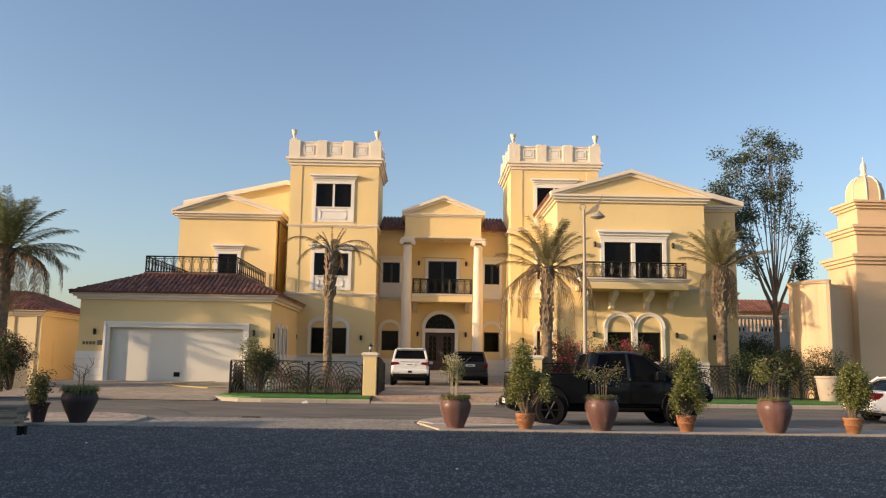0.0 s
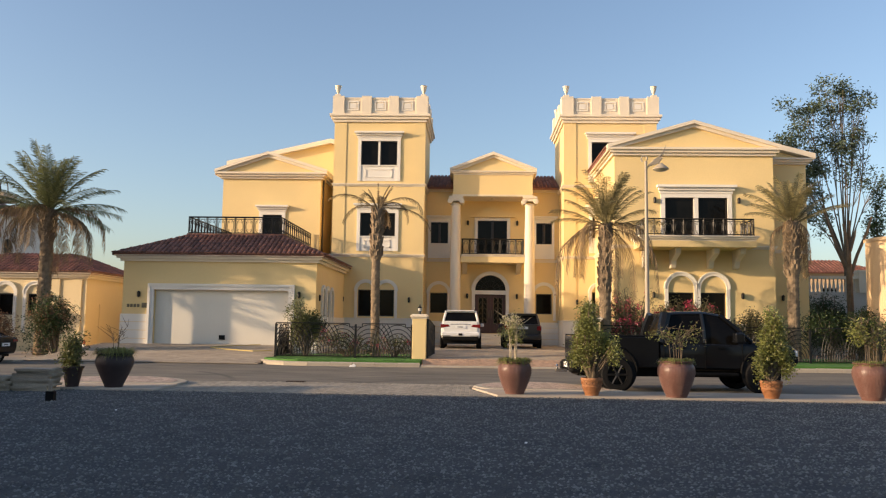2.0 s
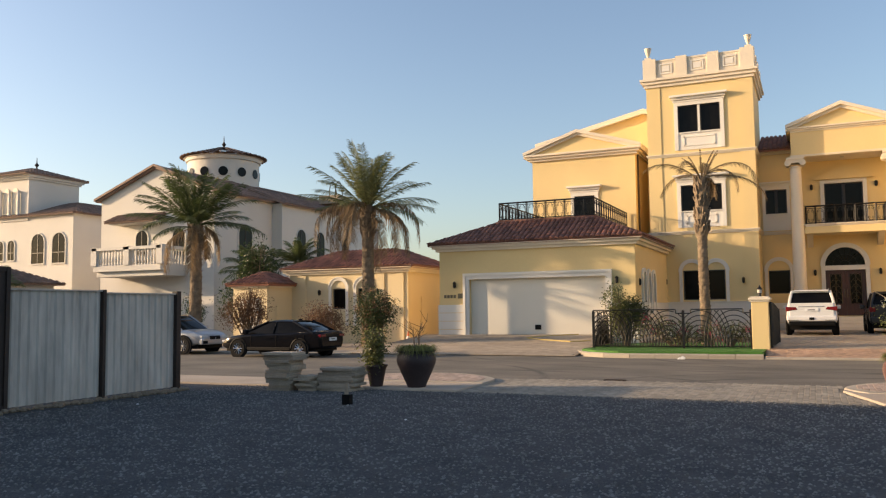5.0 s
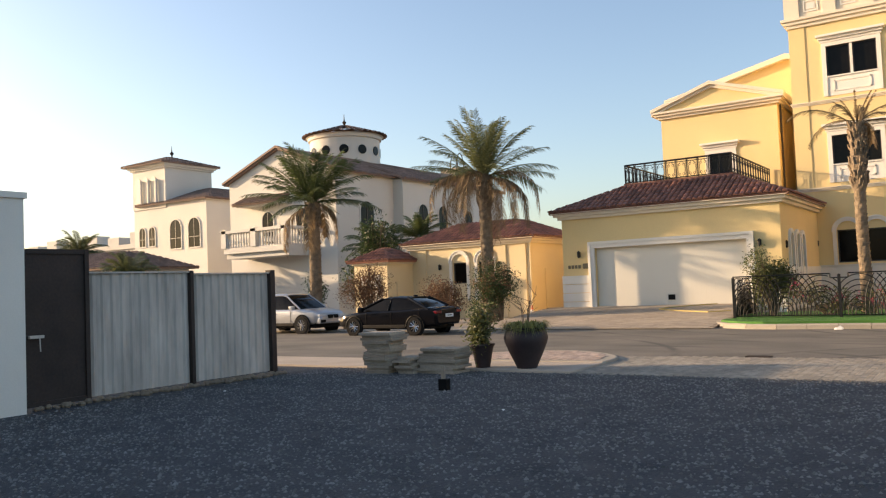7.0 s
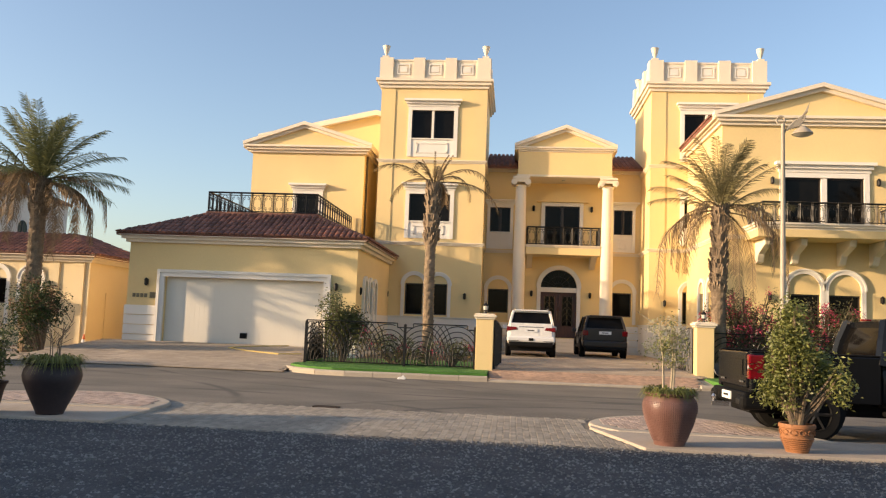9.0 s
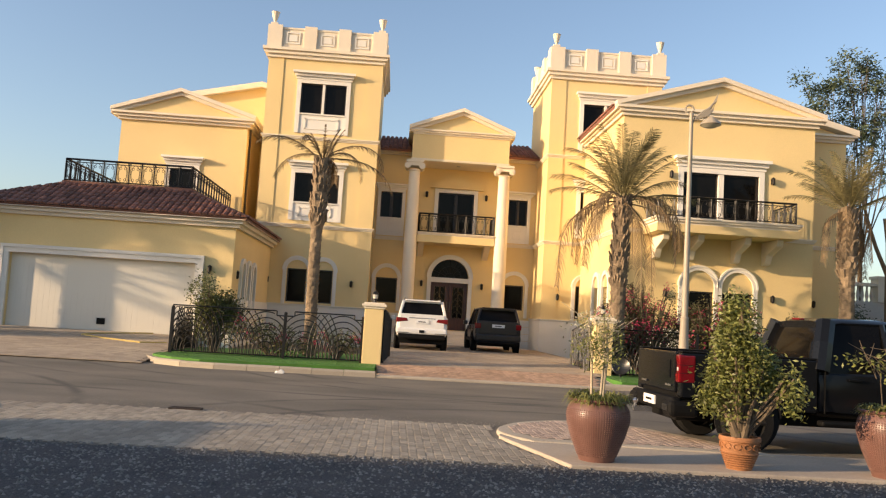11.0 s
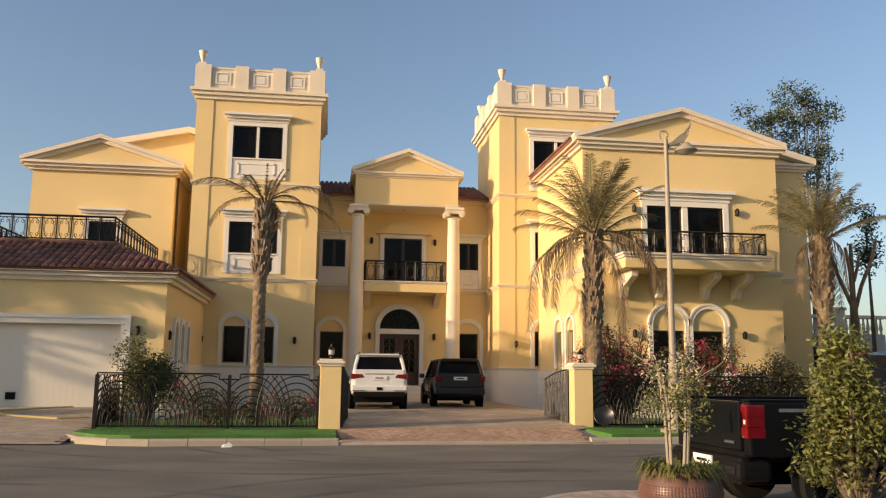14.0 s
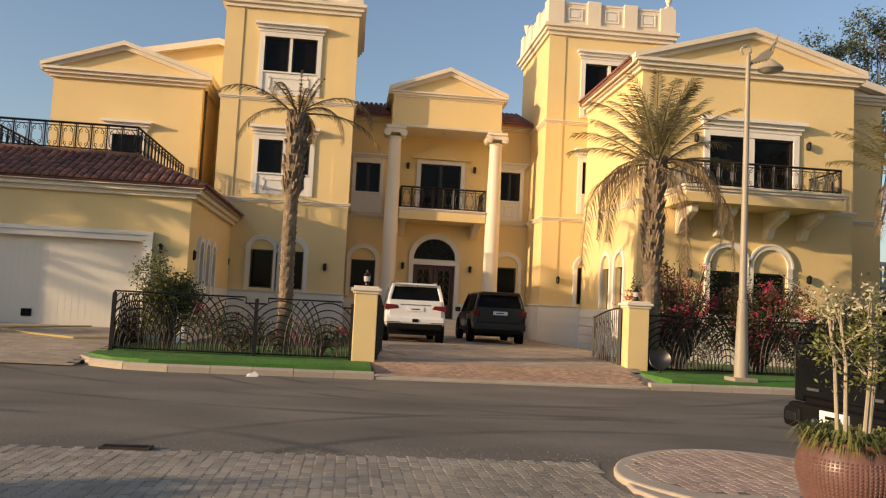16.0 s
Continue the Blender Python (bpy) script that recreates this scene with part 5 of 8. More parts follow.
    for f in range(spikes):
        frond(brown, f * 2.39996, radians(rng.uniform(55, 85)), rng.uniform(0.9, 1.5), 0.03, 0.08, 0.5)
    part("crown", green, mat, p)
    if brown.v:
        part("dead_fronds", brown, FROND_DRY, p, "hanging dry brown fronds")
    return p


palm(-4.45, 41.2, 0.2, 7.0, 8, 3.2, 0.2, low=12, high=44, droop=2.0, dead=1, dead_len=1.3, spikes=6, skirt=0.66, swell=1.35, mat=FROND_OLD, seed=4, leaflet=0.26, width=0.8, label="thin ragged palm with a few drooping dry fronds")
palm(6.15, 40.2, 0.2, 6.2, 28, 3.0, 0.25, low=24, high=86, droop=0.85, dead=11, dead_len=4.0, hang=0.6, skirt=0.5, swell=1.15, seed=7, leaflet=0.36, width=0.85)
palm(15.1, 41.6, 0.2, 6.6, 26, 2.6, 0.26, low=26, high=86, droop=0.6, dead=6, dead_len=2.8, hang=0.3, skirt=0.62, swell=1.3, seed=9, leaflet=0.34, width=0.8)
palm(-20.35, 41.0, 0.05, 6.9, 44, 3.7, 0.30, low=0, high=88, droop=0.55, dead=15, dead_len=3.6, hang=0.6, skirt=0.8, seed=12, mat=FROND_G, leaflet=0.46, width=1.1)
palm(-29.7, 39.2, 0.05, 6.4, 44, 3.7, 0.30, low=-4, high=88, droop=0.6, dead=4, dead_len=3.0, hang=0.6, skirt=0.8, mat=FROND_D, seed=15, leaflet=0.5, width=1.3)


def leaves(m, c, rad, n, size, rng, clump=5, hollow=0.35):
    """Leaf blades scattered in clumps through an uneven ellipsoid."""
    for _ in range(n // clump):
        while True:
            v = Vector((rng.uniform(-1, 1), rng.uniform(-1, 1), rng.uniform(-1, 1)))
            if hollow < v.length < 1:
                break
        v *= 0.8 + 0.35 * noise.noise(v * 2.2 + Vector(c))
        b = Vector((c[0] + v.x * rad[0], c[1] + v.y * rad[1], c[2] + v.z * rad[2]))
        for _ in range(clump):
            p = b + Vector((rng.gauss(0, 1), rng.gauss(0, 1), rng.gauss(0, 1))) * size * 1.1
            d = Vector((rng.gauss(0, 1), rng.gauss(0, 1), rng.gauss(-0.25, 0.7))).normalized()
            s = d.cross(Vector((rng.gauss(0, 1), rng.gauss(0, 1), rng.gauss(0, 1)))).normalized()
            L, w = size * rng.uniform(0.9, 1.6), size * 0.25
            m.add([p, p + d * L * 0.5 + s * w, p + d * L, p + d * L * 0.5 - s * w], [(0, 1, 2, 3)])
    return m


def stems(m, base, tops, r, rng, bend=0.12):
    for t in tops:
        a, b = Vector(base), Vector(t)
        a = a + Vector((rng.uniform(-.06, .06), rng.uniform(-.06, .06), 0))
        pts = [a.lerp(b, k / 5) + Vector((rng.uniform(-1, 1), rng.uniform(-1, 1), 0)) * bend * (b - a).length * 0.2 * math.sin(math.pi * k / 5) for k in range(6)]
        m.tube(pts, r, 5, r * 0.35)
    return m


def shrub(x, y, z0, rad, n, size, mat, seed, label, bits=(), name="shrub", category="shrub", blobs=3, group="", low=0.55, size_of=(0.55, 0.8), spread=0.5, taper=0.0):
    """A woody shrub: stems and a leafy crown of several uneven masses."""
    rng = random.Random(seed)
    s = thing(name, label, category, group, at=pose(x, y, z0))
    st = Mesh()
    cr = Mesh()
    extra = [(Mesh(), mt, share, sz) for mt, share, sz in bits]
    cs = []
    for k in range(blobs):
        sl_ = 1 - taper * k / blobs
        c = (rng.uniform(-spread, spread) * rad[0] * sl_, rng.uniform(-spread, spread) * rad[1] * sl_, rad[2] * (low + 0.5 * k / blobs + rng.uniform(-.1, .2)))
        rr = (rad[0] * rng.uniform(*size_of) * (0.5 + 0.5 * sl_), rad[1] * rng.uniform(*size_of) * (0.5 + 0.5 * sl_), rad[2] * rng.uniform(*size_of) * 0.75)
        cs.append((c, rr))
        leaves(cr, c, rr, n // blobs, size, rng)
        for m, mt, share, sz in extra:
            leaves(m, (c[0], c[1] - 0.1, c[2] + 0.1), (rr[0] * 1.05, rr[1] * 1.05, rr[2] * 1.05), int(n * share / blobs), sz, rng, clump=22, hollow=0.55)
    stems(st, (0, 0, 0), [(c[0] + rng.uniform(-.4, .4) * rr[0], c[1] + rng.uniform(-.4, .4) * rr[1], c[2] + rr[2] * rng.uniform(0, .8)) for c, rr in cs for _ in range(5)], 0.022 + 0.008 * rad[2], rng)
    part("branchwork", st, TWIG, s, kind="stuff")
    part("foliage", cr, mat, s)
    for m, mt, share, sz in extra:
        part("blossom", m, mt, s)
    return s


BOUG = ((PINK, 0.10, 0.085),)
shrub(-7.4, 39.5, 0.2, (0.85, 0.75, 2.1), 7500, 0.085, LEAF_M, 21, "leafy green shrub behind the iron fence", blobs=9, bits=((PINK, 0.02, 0.08),), size_of=(0.4, 0.65), low=0.35, spread=0.6)
shrub(-5.6, 39.6, 0.2, (1.6, 0.6, 0.8), 1500, 0.085, LEAF_M, 22, "low bougainvillea with sparse pink flowers", bits=((PINK, 0.16, 0.08),), name="bougainvillea")
shrub(-3.4, 39.8, 0.2, (1.0, 0.6, 0.75), 800, 0.085, LEAF_M, 23, "low bougainvillea with sparse pink flowers", bits=((PINK, 0.16, 0.08),), name="bougainvillea")
shrub(7.3, 40.9, 0.2, (1.75, 1.0, 3.1), 9500, 0.075, LEAF_B, 24, "tall bougainvillea with clusters of pink flowers", bits=((PINK, 0.26, 0.08),), name="bougainvillea", blobs=20, size_of=(0.26, 0.5), low=0.24, spread=0.75)
shrub(9.9, 41.0, 0.2, (1.8, 1.0, 2.9), 10500, 0.075, LEAF_B, 25, "tall bougainvillea with clusters of pink flowers", bits=((PINK, 0.14, 0.08),), name="bougainvillea", blobs=20, size_of=(0.26, 0.5), low=0.22, spread=0.75)
shrub(12.4, 41.2, 0.2, (1.8, 1.0, 2.3), 12000, 0.09, LEAF_B, 26, "dark leafy bougainvillea beside the fence", bits=((PINK, 0.02, 0.085),), name="bougainvillea", blobs=16, size_of=(0.28, 0.52), low=0.22, spread=0.75)
shrub(17.0, 42.2, 0.2, (1.6, 1.2, 1.7), 5000, 0.09, LEAF_D, 27, "dark green shrub by the fence", blobs=4)
shrub(18.8, 43.0, 0.2, (1.6, 1.2, 1.8), 5000, 0.09, LEAF_D, 28, "dark green shrub by the fence", blobs=4)
shrub(20.3, 43.6, 0.2, (1.5, 1.2, 1.9), 5000, 0.09, LEAF_D, 29, "dark green shrub by the fence", blobs=4)
shrub(19.9, 42.0, 0.2, (1.7, 1.2, 2.0), 5000, 0.09, LEAF_D, 30, "dark green shrub by the wall", blobs=4)
shrub(19.4, 51.5, 0.2, (1.3, 1.2, 2.6), 4000, 0.11, LEAF_D, 31, "dark green shrub between the houses", blobs=7, size_of=(0.35, 0.6))
shrub(21.4, 52.6, 0.2, (1.6, 1.1, 3.4), 5000, 0.12, LEAF_D, 61, "tall dark shrubbery before the retaining wall", blobs=9, size_of=(0.35, 0.6), low=0.3)
shrub(24.2, 53.2, 0.2, (1.8, 1.0, 3.0), 5000, 0.12, LEAF_D, 62, "tall dark shrubbery before the retaining wall", blobs=9, size_of=(0.35, 0.6), low=0.3)
shrub(-18.9, 39.6, 0.05, (1.5, 1.2, 2.0), 6000, 0.09, LEAF_D, 32, "rounded dark shrub at the foot of the palm", blobs=5, bits=((LEAF_DRY, 0.3, 0.08),))
shrub(-21.6, 39.4, 0.05, (1.3, 1.1, 1.6), 4500, 0.085, LEAF_DRY, 33, "dry brown brush at the foot of the palm", blobs=4)
shrub(-27.2, 40.6, 0.05, (1.7, 1.2, 2.3), 6000, 0.085, LEAF_DRY, 34, "large dry brown shrub before the small pavilion", blobs=5)
shrub(-31.8, 41.5, 0.05, (0.6, 0.6, 2.0), 1500, 0.09, LEAF_D, 35, "climbing dark green shrub beside the pavilion", blobs=5)
shrub(-32.6, 47.8, 0.05, (2.2, 1.5, 4.4), 6000, 0.16, LEAF_D, 36, "dense dark shrubbery before the white house", blobs=6)
palm(-33.8, 49.6, 0.0, 4.4, 34, 2.6, 0.25, dead=2, mat=FROND_D, seed=41, label="short dark green palm beside the white house")
palm(-31.0, 50.5, 0.0, 5.0, 30, 2.4, 0.25, dead=1, mat=FROND_D, seed=42, label="short dark green palm beside the white house")
palm(-46.5, 40.0, 0.0, 3.4, 34, 2.2, 0.22, mat=FROND_G, seed=43, label="low bushy palm behind the lot fence")
palm(-58, 44.0, 0.0, 5.5, 34, 2.2, 0.22, mat=FROND_G, seed=44, label="low bushy palm behind the lot fence")


def tree(x, y, z0):
    """A tall open tree: slender bare trunks, a dense dark mass to one side and a feathery top."""
    rng = random.Random(77)
    t = thing("tree", "tall open tree with slender trunks and small grey-green leaves", "tree", at=pose(x, y, z0))
    tr, fo = Mesh(), Mesh()
    masses = [(-3.1, 0.2, 13.4, 1.3, 1.5, 620), (-2.2, -0.3, 15.0, 1.4, 1.1, 620), (-1.6, 0.3, 12.6, 1.1, 1.3, 460), (-0.4, 0.2, 16.6, 1.2, 1.0, 430), (0.9, -0.2, 16.2, 0.9, 1.2, 260),
              (0.5, 0.3, 14.2, 0.9, 1.3, 260), (1.6, 0.1, 14.6, 0.7, 0.8, 120), (-0.3, 0.0, 13.6, 0.9, 1.1, 260), (1.2, 0.2, 12.2, 0.7, 0.9, 130), (2.2, 0.0, 11.2, 0.8, 0.6, 130),
              (0.3, -0.1, 11.6, 0.6, 0.8, 90), (-1.9, 0.1, 10.4, 0.9, 1.0, 260), (-1.7, 0.0, 8.8, 1.0, 0.7, 260), (-2.6, 0.3, 11.6, 0.9, 0.9, 260), (0.1, 0.0, 17.5, 0.5, 0.5, 110)]
    for mx, my, mz, rr, rz, n in masses:
        s = min(6.0, mz - 3.5)
        bow = Vector((rng.uniform(-.3, .3), rng.uniform(-.3, .3), 0))
        pts = [Vector((0.1, 0, s)).lerp(Vector((mx, my, mz)), k / 7) + bow * math.sin(math.pi * k / 7) for k in range(8)]
        tr.tube(pts, 0.055, 6, 0.015)
        for _ in range(11):
            c = Vector((mx + rng.gauss(0, rr * 0.5), my + rng.gauss(0, rr * 0.5), mz + rng.gauss(0, rz * 0.5)))
            tr.tube([pts[rng.randint(4, 7)], c], 0.022, 4, 0.008)
            leaves(fo, c, (rr * 0.5, rr * 0.5, rz * 0.42), n // 4, 0.18, rng, hollow=0.0)
    tr.tube([(0, 0, 0), (0.05, 0, 3), (0.1, 0.0, 6.3)], 0.17, 8, 0.12)
    part("trunk", tr, TWIG, t)
    part("foliage", fo, TREE_LEAF, t)


tree(24.0, 56.2, 0.2)


def stump_tree(x, y):
    """A lopped tree: a bare trunk forking into a wide V, with cut stubs between."""
    t = thing("bare_tree", "lopped dark bare tree with a wide forked trunk", "tree", at=pose(x, y, 0.2))
    m = Mesh().tube([(0, 0, 0), (0.02, 0, 2.6), (0.0, 0, 4.9)], 0.2, 8, 0.16)
    for pts, r in (([(0, 0, 4.6), (-0.55, 0.1, 6.0), (-0.95, 0.1, 7.2), (-1.3, 0.0, 8.3)], 0.1), ([(0, 0, 4.3), (0.5, 0.1, 5.6), (0.95, -0.1, 6.8), (1.3, 0.0, 7.7)], 0.1),
                   ([(0, 0, 4.8), (-0.12, -0.1, 6.2), (-0.22, 0.0, 7.3)], 0.11), ([(0, 0, 4.8), (0.1, 0.1, 6.3), (0.12, 0.1, 7.5)], 0.13), ([(0.1, 0, 5.8), (0.3, -0.1, 6.6), (0.42, 0, 7.0)], 0.08), ([(-0.75, 0.1, 6.6), (-1.1, 0.0, 6.7)], 0.06)):
        m.tube(pts, r, 7, r * 0.6)
    part("trunk", m, TWIG, t)


stump_tree(20.4, 47.6)
sl = thing("slim_tree", "slim tree with a narrow leafy top", "tree", at=pose(23.4, 50.6, 0.2))
part("trunk", Mesh().tube([(0, 0, 0), (0.05, 0, 4), (0, 0, 8.8)], 0.14, 6, 0.03), TWIG, sl)
part("foliage", leaves(leaves(Mesh(), (0, 0, 7.6), (0.75, 0.7, 1.3), 900, 0.16, random.Random(3), hollow=0), (0.1, 0, 9.2), (0.35, 0.35, 1.1), 500, 0.14, random.Random(4), hollow=0), LEAF_D, sl)

# ---------------- pots ----------------
def vase(x, y, r, h, mat, label, textured=True, foot=1.0):
    """A round-bellied glazed pot with rows of pressed bumps."""
    p = thing("plant_pot", label, "plant pot", "large glazed pots", at=pose(x, y, 0.05))
    prof = [(r * 0.55, 0), (r * 0.57, 0.03), (r * 0.66, h * 0.15), (r * 0.84, h * 0.38), (r * 0.98, h * 0.62), (r * 1.0, h * 0.74), (r * 0.95, h * 0.86), (r * 0.87, h * 0.92), (r * 0.86, h * 0.94), (r * 0.95, h * 0.96), (r * 0.97, h * 0.985), (r * 0.93, h), (r * 0.83, h * 0.99), (r * 0.8, h * 0.9)]
    prof = [(q * (foot + (1 - foot) * min(1, z / (h * 0.75))), z) for q, z in prof]
    part("body", Mesh().revolve(prof, 0, 0, 40), mat, p, smooth=True)
    if textured:
        b = Mesh()
        rows = 24
        for i in range(rows):
            z = h * (0.1 + 0.76 * i / rows)
            rr = np.interp(z, [q[1] for q in prof[:7]], [q[0] for q in prof[:7]])
            n = 80
            for k in range(n):
                a = 2 * math.pi * k / n
                ca, sa = math.cos(a), math.sin(a)
                s, t = 0.3 * 2 * math.pi * rr / n, h * 0.74 / rows * 0.36
                ring = [(-s, -t), (s, -t), (s, t), (-s, t)]
                b.add([((rr + 0.002) * ca - u * sa, (rr + 0.002) * sa + u * ca, z + w) for u, w in ring] + [((rr + 0.006) * ca - u * .5 * sa, (rr + 0.006) * sa + u * .5 * ca, z + w * .5) for u, w in ring], [(4, 5, 6, 7), (0, 1, 5, 4), (1, 2, 6, 5), (2, 3, 7, 6), (3, 0, 4, 7)])
        part("relief", b, mat, p, kind="stuff")
    part("soil", Mesh().revolve([(r * 0.84, h * 0.9), (r * 0.84, h * 0.93)], 0, 0, 24), SOIL, p)
    return p


def terracotta(x, y, r, h):
    p = thing("plant_pot", "ribbed terracotta pot with a wide rim", "plant pot", "terracotta pots", at=pose(x, y, 0.05))
    prof = [(r * 0.62, 0)]
    for k in range(7):
        z = h * (0.05 + 0.07 * k)
        w = r * (0.64 + 0.045 * k)
        prof += [(w, z), (w + 0.012, z + h * 0.03), (w, z + h * 0.06)]
    prof += [(r * 0.92, h * 0.6), (r * 0.95, h * 0.84), (r * 1.02, h * 0.86), (r * 1.04, h * 0.93), (r * 1.0, h), (r * 0.88, h), (r * 0.86, h * 0.88)]
    part("body", Mesh().revolve(prof, 0, 0, 36), TERRA, p, smooth=True)
    band = Mesh()
    for k in range(12):
        a0 = 2 * math.pi * k / 12
        band.tube([((r * 0.95 + 0.004) * math.cos(a0 + 0.2 * math.cos(t)), (r * 0.95 + 0.004) * math.sin(a0 + 0.2 * math.cos(t)), h * 0.72 + 0.035 * math.sin(t)) for t in [i * 0.7 for i in range(9)]], 0.009, 4)
    part("scroll_band", band, TERRA, p)
    part("soil", Mesh().revolve([(r * 0.88, h * 0.86), (r * 0.88, h * 0.9)], 0, 0, 24), SOIL, p)
    return p


def fig(x, y, z, w, h, seed, n=2600):
    return shrub(x, y, z, (w, w * 0.9, h), n, 0.058, LEAF, seed, "leafy weeping fig growing in a terracotta pot", name="potted_fig", category="plant", blobs=20, group="potted figs", low=0.24, size_of=(0.2, 0.4), spread=0.78, taper=0.6)


def trailing(x, y, z, r, seed, label, canes=0, flower=False, twigs=0, tall=1.2, sprigs=0, blade=1.0):
    """A tuft of trailing grass over a rim, with canes or twigs."""
    rng = random.Random(seed)
    p = thing("potted_plant", label, "plant", at=pose(x, y, z))
    g = Mesh()
    for k in range(900):
        a, d = rng.uniform(0, 6.28), rng.uniform(0.3, 0.95) * r
        L = rng.uniform(0.06, 0.19) * blade
        c, s = math.cos(a), math.sin(a)
        pts = [(d * c, d * s, -0.04), (c * (d + L * 0.4), s * (d + L * 0.4), L * rng.uniform(0.25, 0.6)), (c * (d + L), s * (d + L), L * rng.uniform(-0.6, 0.5))]
        w = 0.009
        g.add([(pts[0][0] - s * w, pts[0][1] + c * w, pts[0][2]), (pts[0][0] + s * w, pts[0][1] - c * w, pts[0][2]), (pts[1][0] + s * w, pts[1][1] - c * w, pts[1][2]), (pts[1][0] - s * w, pts[1][1] + c * w, pts[1][2]), pts[2]], [(0, 1, 2, 3), (3, 2, 4)])
    part("grass_tuft", g, GRASSY, p)
    m = Mesh()
    tops = []
    for k in range(canes + twigs):
        a = rng.uniform(0, 6.28)
        top = (0.22 * math.cos(a) * (1 + (k >= canes)), 0.22 * math.sin(a), tall * rng.uniform(0.75, 1.0))
        tops.append(top)
        m.tube([(0.12 * math.cos(a), 0.12 * math.sin(a), -0.1), (0.17 * math.cos(a) + rng.uniform(-.04, .04), 0.17 * math.sin(a), tall * 0.5), top], 0.017 if k < canes else 0.01, 6, 0.011 if k < canes else 0.004)
        for _ in range(5):
            b = Vector(top) * rng.uniform(0.45, 0.95)
            m.tube([b, b + Vector((rng.gauss(0, .16), rng.gauss(0, .16), rng.uniform(0.05, .3)))], 0.007, 4, 0.003)
    if m.v:
        part("cane_clump", m, PALE_STEM if canes else TWIG, p)
    if flower:
        f, l = Mesh(), Mesh()
        for t in tops:
            leaves(f, (t[0], t[1], t[2] * 0.97), (0.2, 0.2, 0.14), 70, 0.036, rng, hollow=0)
            leaves(l, (t[0] * 1.1, t[1] * 1.1, t[2] * 0.75), (0.28, 0.28, 0.42), 190, 0.04, rng, hollow=0)
        part("blossom", f, PALE_FLOWER, p, kind="stuff")
        part("foliage", l, LEAF, p)
    if sprigs:
        l = Mesh()
        for t in tops:
            leaves(l, (t[0], t[1], t[2] * 0.75), (0.25, 0.22, tall * 0.3), sprigs, 0.06, rng, hollow=0)
        part("foliage", l, LEAF, p)
    return p


vase(1.15, 22.85, 0.41, 0.79, POT_RED, "round-bellied red glazed pot with pressed dots")
trailing(1.15, 22.85, 0.81, 0.37, 51, "pale pruned canes with cream flowers in a red pot", canes=5, flower=True, tall=1.15, blade=1.2)
terracotta(3.0, 22.75, 0.255, 0.42)
fig(3.0, 22.75, 0.42, 0.64, 1.85, 52, 10500)
vase(5.0, 22.65, 0.44, 0.86, POT_RED, "round-bellied red glazed pot with pressed dots")
trailing(5.0, 22.65, 0.88, 0.38, 53, "sparse green sprigs in a red pot", twigs=6, tall=0.95, sprigs=50)
terracotta(7.27, 22.75, 0.255, 0.42)
fig(7.27, 22.75, 0.4, 0.48, 1.75, 54, 10000)
vase(9.6, 22.65, 0.44, 0.88, POT_RED, "round-bellied red glazed pot with pressed dots")
trailing(9.6, 22.65, 0.88, 0.38, 55, "sparse leafy stems in a red pot", twigs=8, tall=1.2, sprigs=90)
terracotta(11.75, 22.8, 0.255, 0.42)
fig(11.75, 22.8, 0.45, 0.55, 1.55, 56, 9000)
vase(-8.75, 22.85, 0.46, 0.84, POT_DARK, "round-bellied dark glazed pot", textured=False, foot=0.82)
trailing(-8.75, 22.85, 0.85, 0.41, 57, "trailing grass with thin dry twigs in a dark pot", twigs=5, tall=0.75, blade=1.7)
sp_ = thing("plant_pot", "slim dark brown tapered pot", "plant pot", at=pose(-9.75, 22.75, 0.05))
part("body", Mesh().revolve([(0.15, 0), (0.17, 0.1), (0.22, 0.36), (0.25, 0.45), (0.27, 0.46), (0.27, 0.5), (0.22, 0.5), (0.2, 0.4)], 0, 0, 24), POT_DARK, sp_, smooth=True)
part("soil", Mesh().revolve([(0.2, 0.42), (0.2, 0.45)], 0, 0, 16), SOIL, sp_)
shrub(-9.75, 22.75, 0.45, (0.31, 0.3, 1.05), 2000, 0.075, LEAF_M, 58, "slender dark green shrub growing in a slim pot", name="potted_shrub", category="plant", blobs=9, low=0.15, size_of=(0.35, 0.6), spread=0.6)

# ---------------- lot fence, wall, slabs, litter ----------------
def corrugated(y0, y1, h):
    f = thing("hoarding_panel", "grey corrugated metal hoarding panel on dark posts", "fence panel", "hoarding panels")
    m = Mesh()
    n = int((y1 - y0) / 0.035)
    prof = [(0, 0), (0.09, 0), (0.12, 0.035), (0.17, 0.035), (0.2, 0)]
    pts = []
    y = y0
    while y < y1 - 0.02:
        for dy, dx in prof[:-1]:
            if y + dy < y1:
                pts.append((y + dy, dx))
        y += 0.2
    pts.append((y1, 0))
    vs = []
    for yy, dx in pts:
        for z in (0.08, h):
            vs += [(-14.15 + dx, yy, z), (-14.152 + dx, yy, z)]
    fs = []
    for i in range(len(pts) - 1):
        a, b = i * 4, (i + 1) * 4
        fs += [(a, b, b + 2, a + 2), (a + 1, a + 3, b + 3, b + 1), (a + 2, b + 2, b + 3, a + 3), (a, a + 1, b + 1, b)]
    part("sheet", m.add(vs, fs), STEEL, f)
    part("rail", Mesh().box(-14.24, -14.16, y0, y1, h - 0.12, h - 0.04).box(-14.24, -14.16, y0, y1, 0.3, 0.38), RUST, f)
    part("cap_rail", Mesh().box(-14.18, -14.08, y0, y1, h, h + 0.03), STEEL, f)
    return f


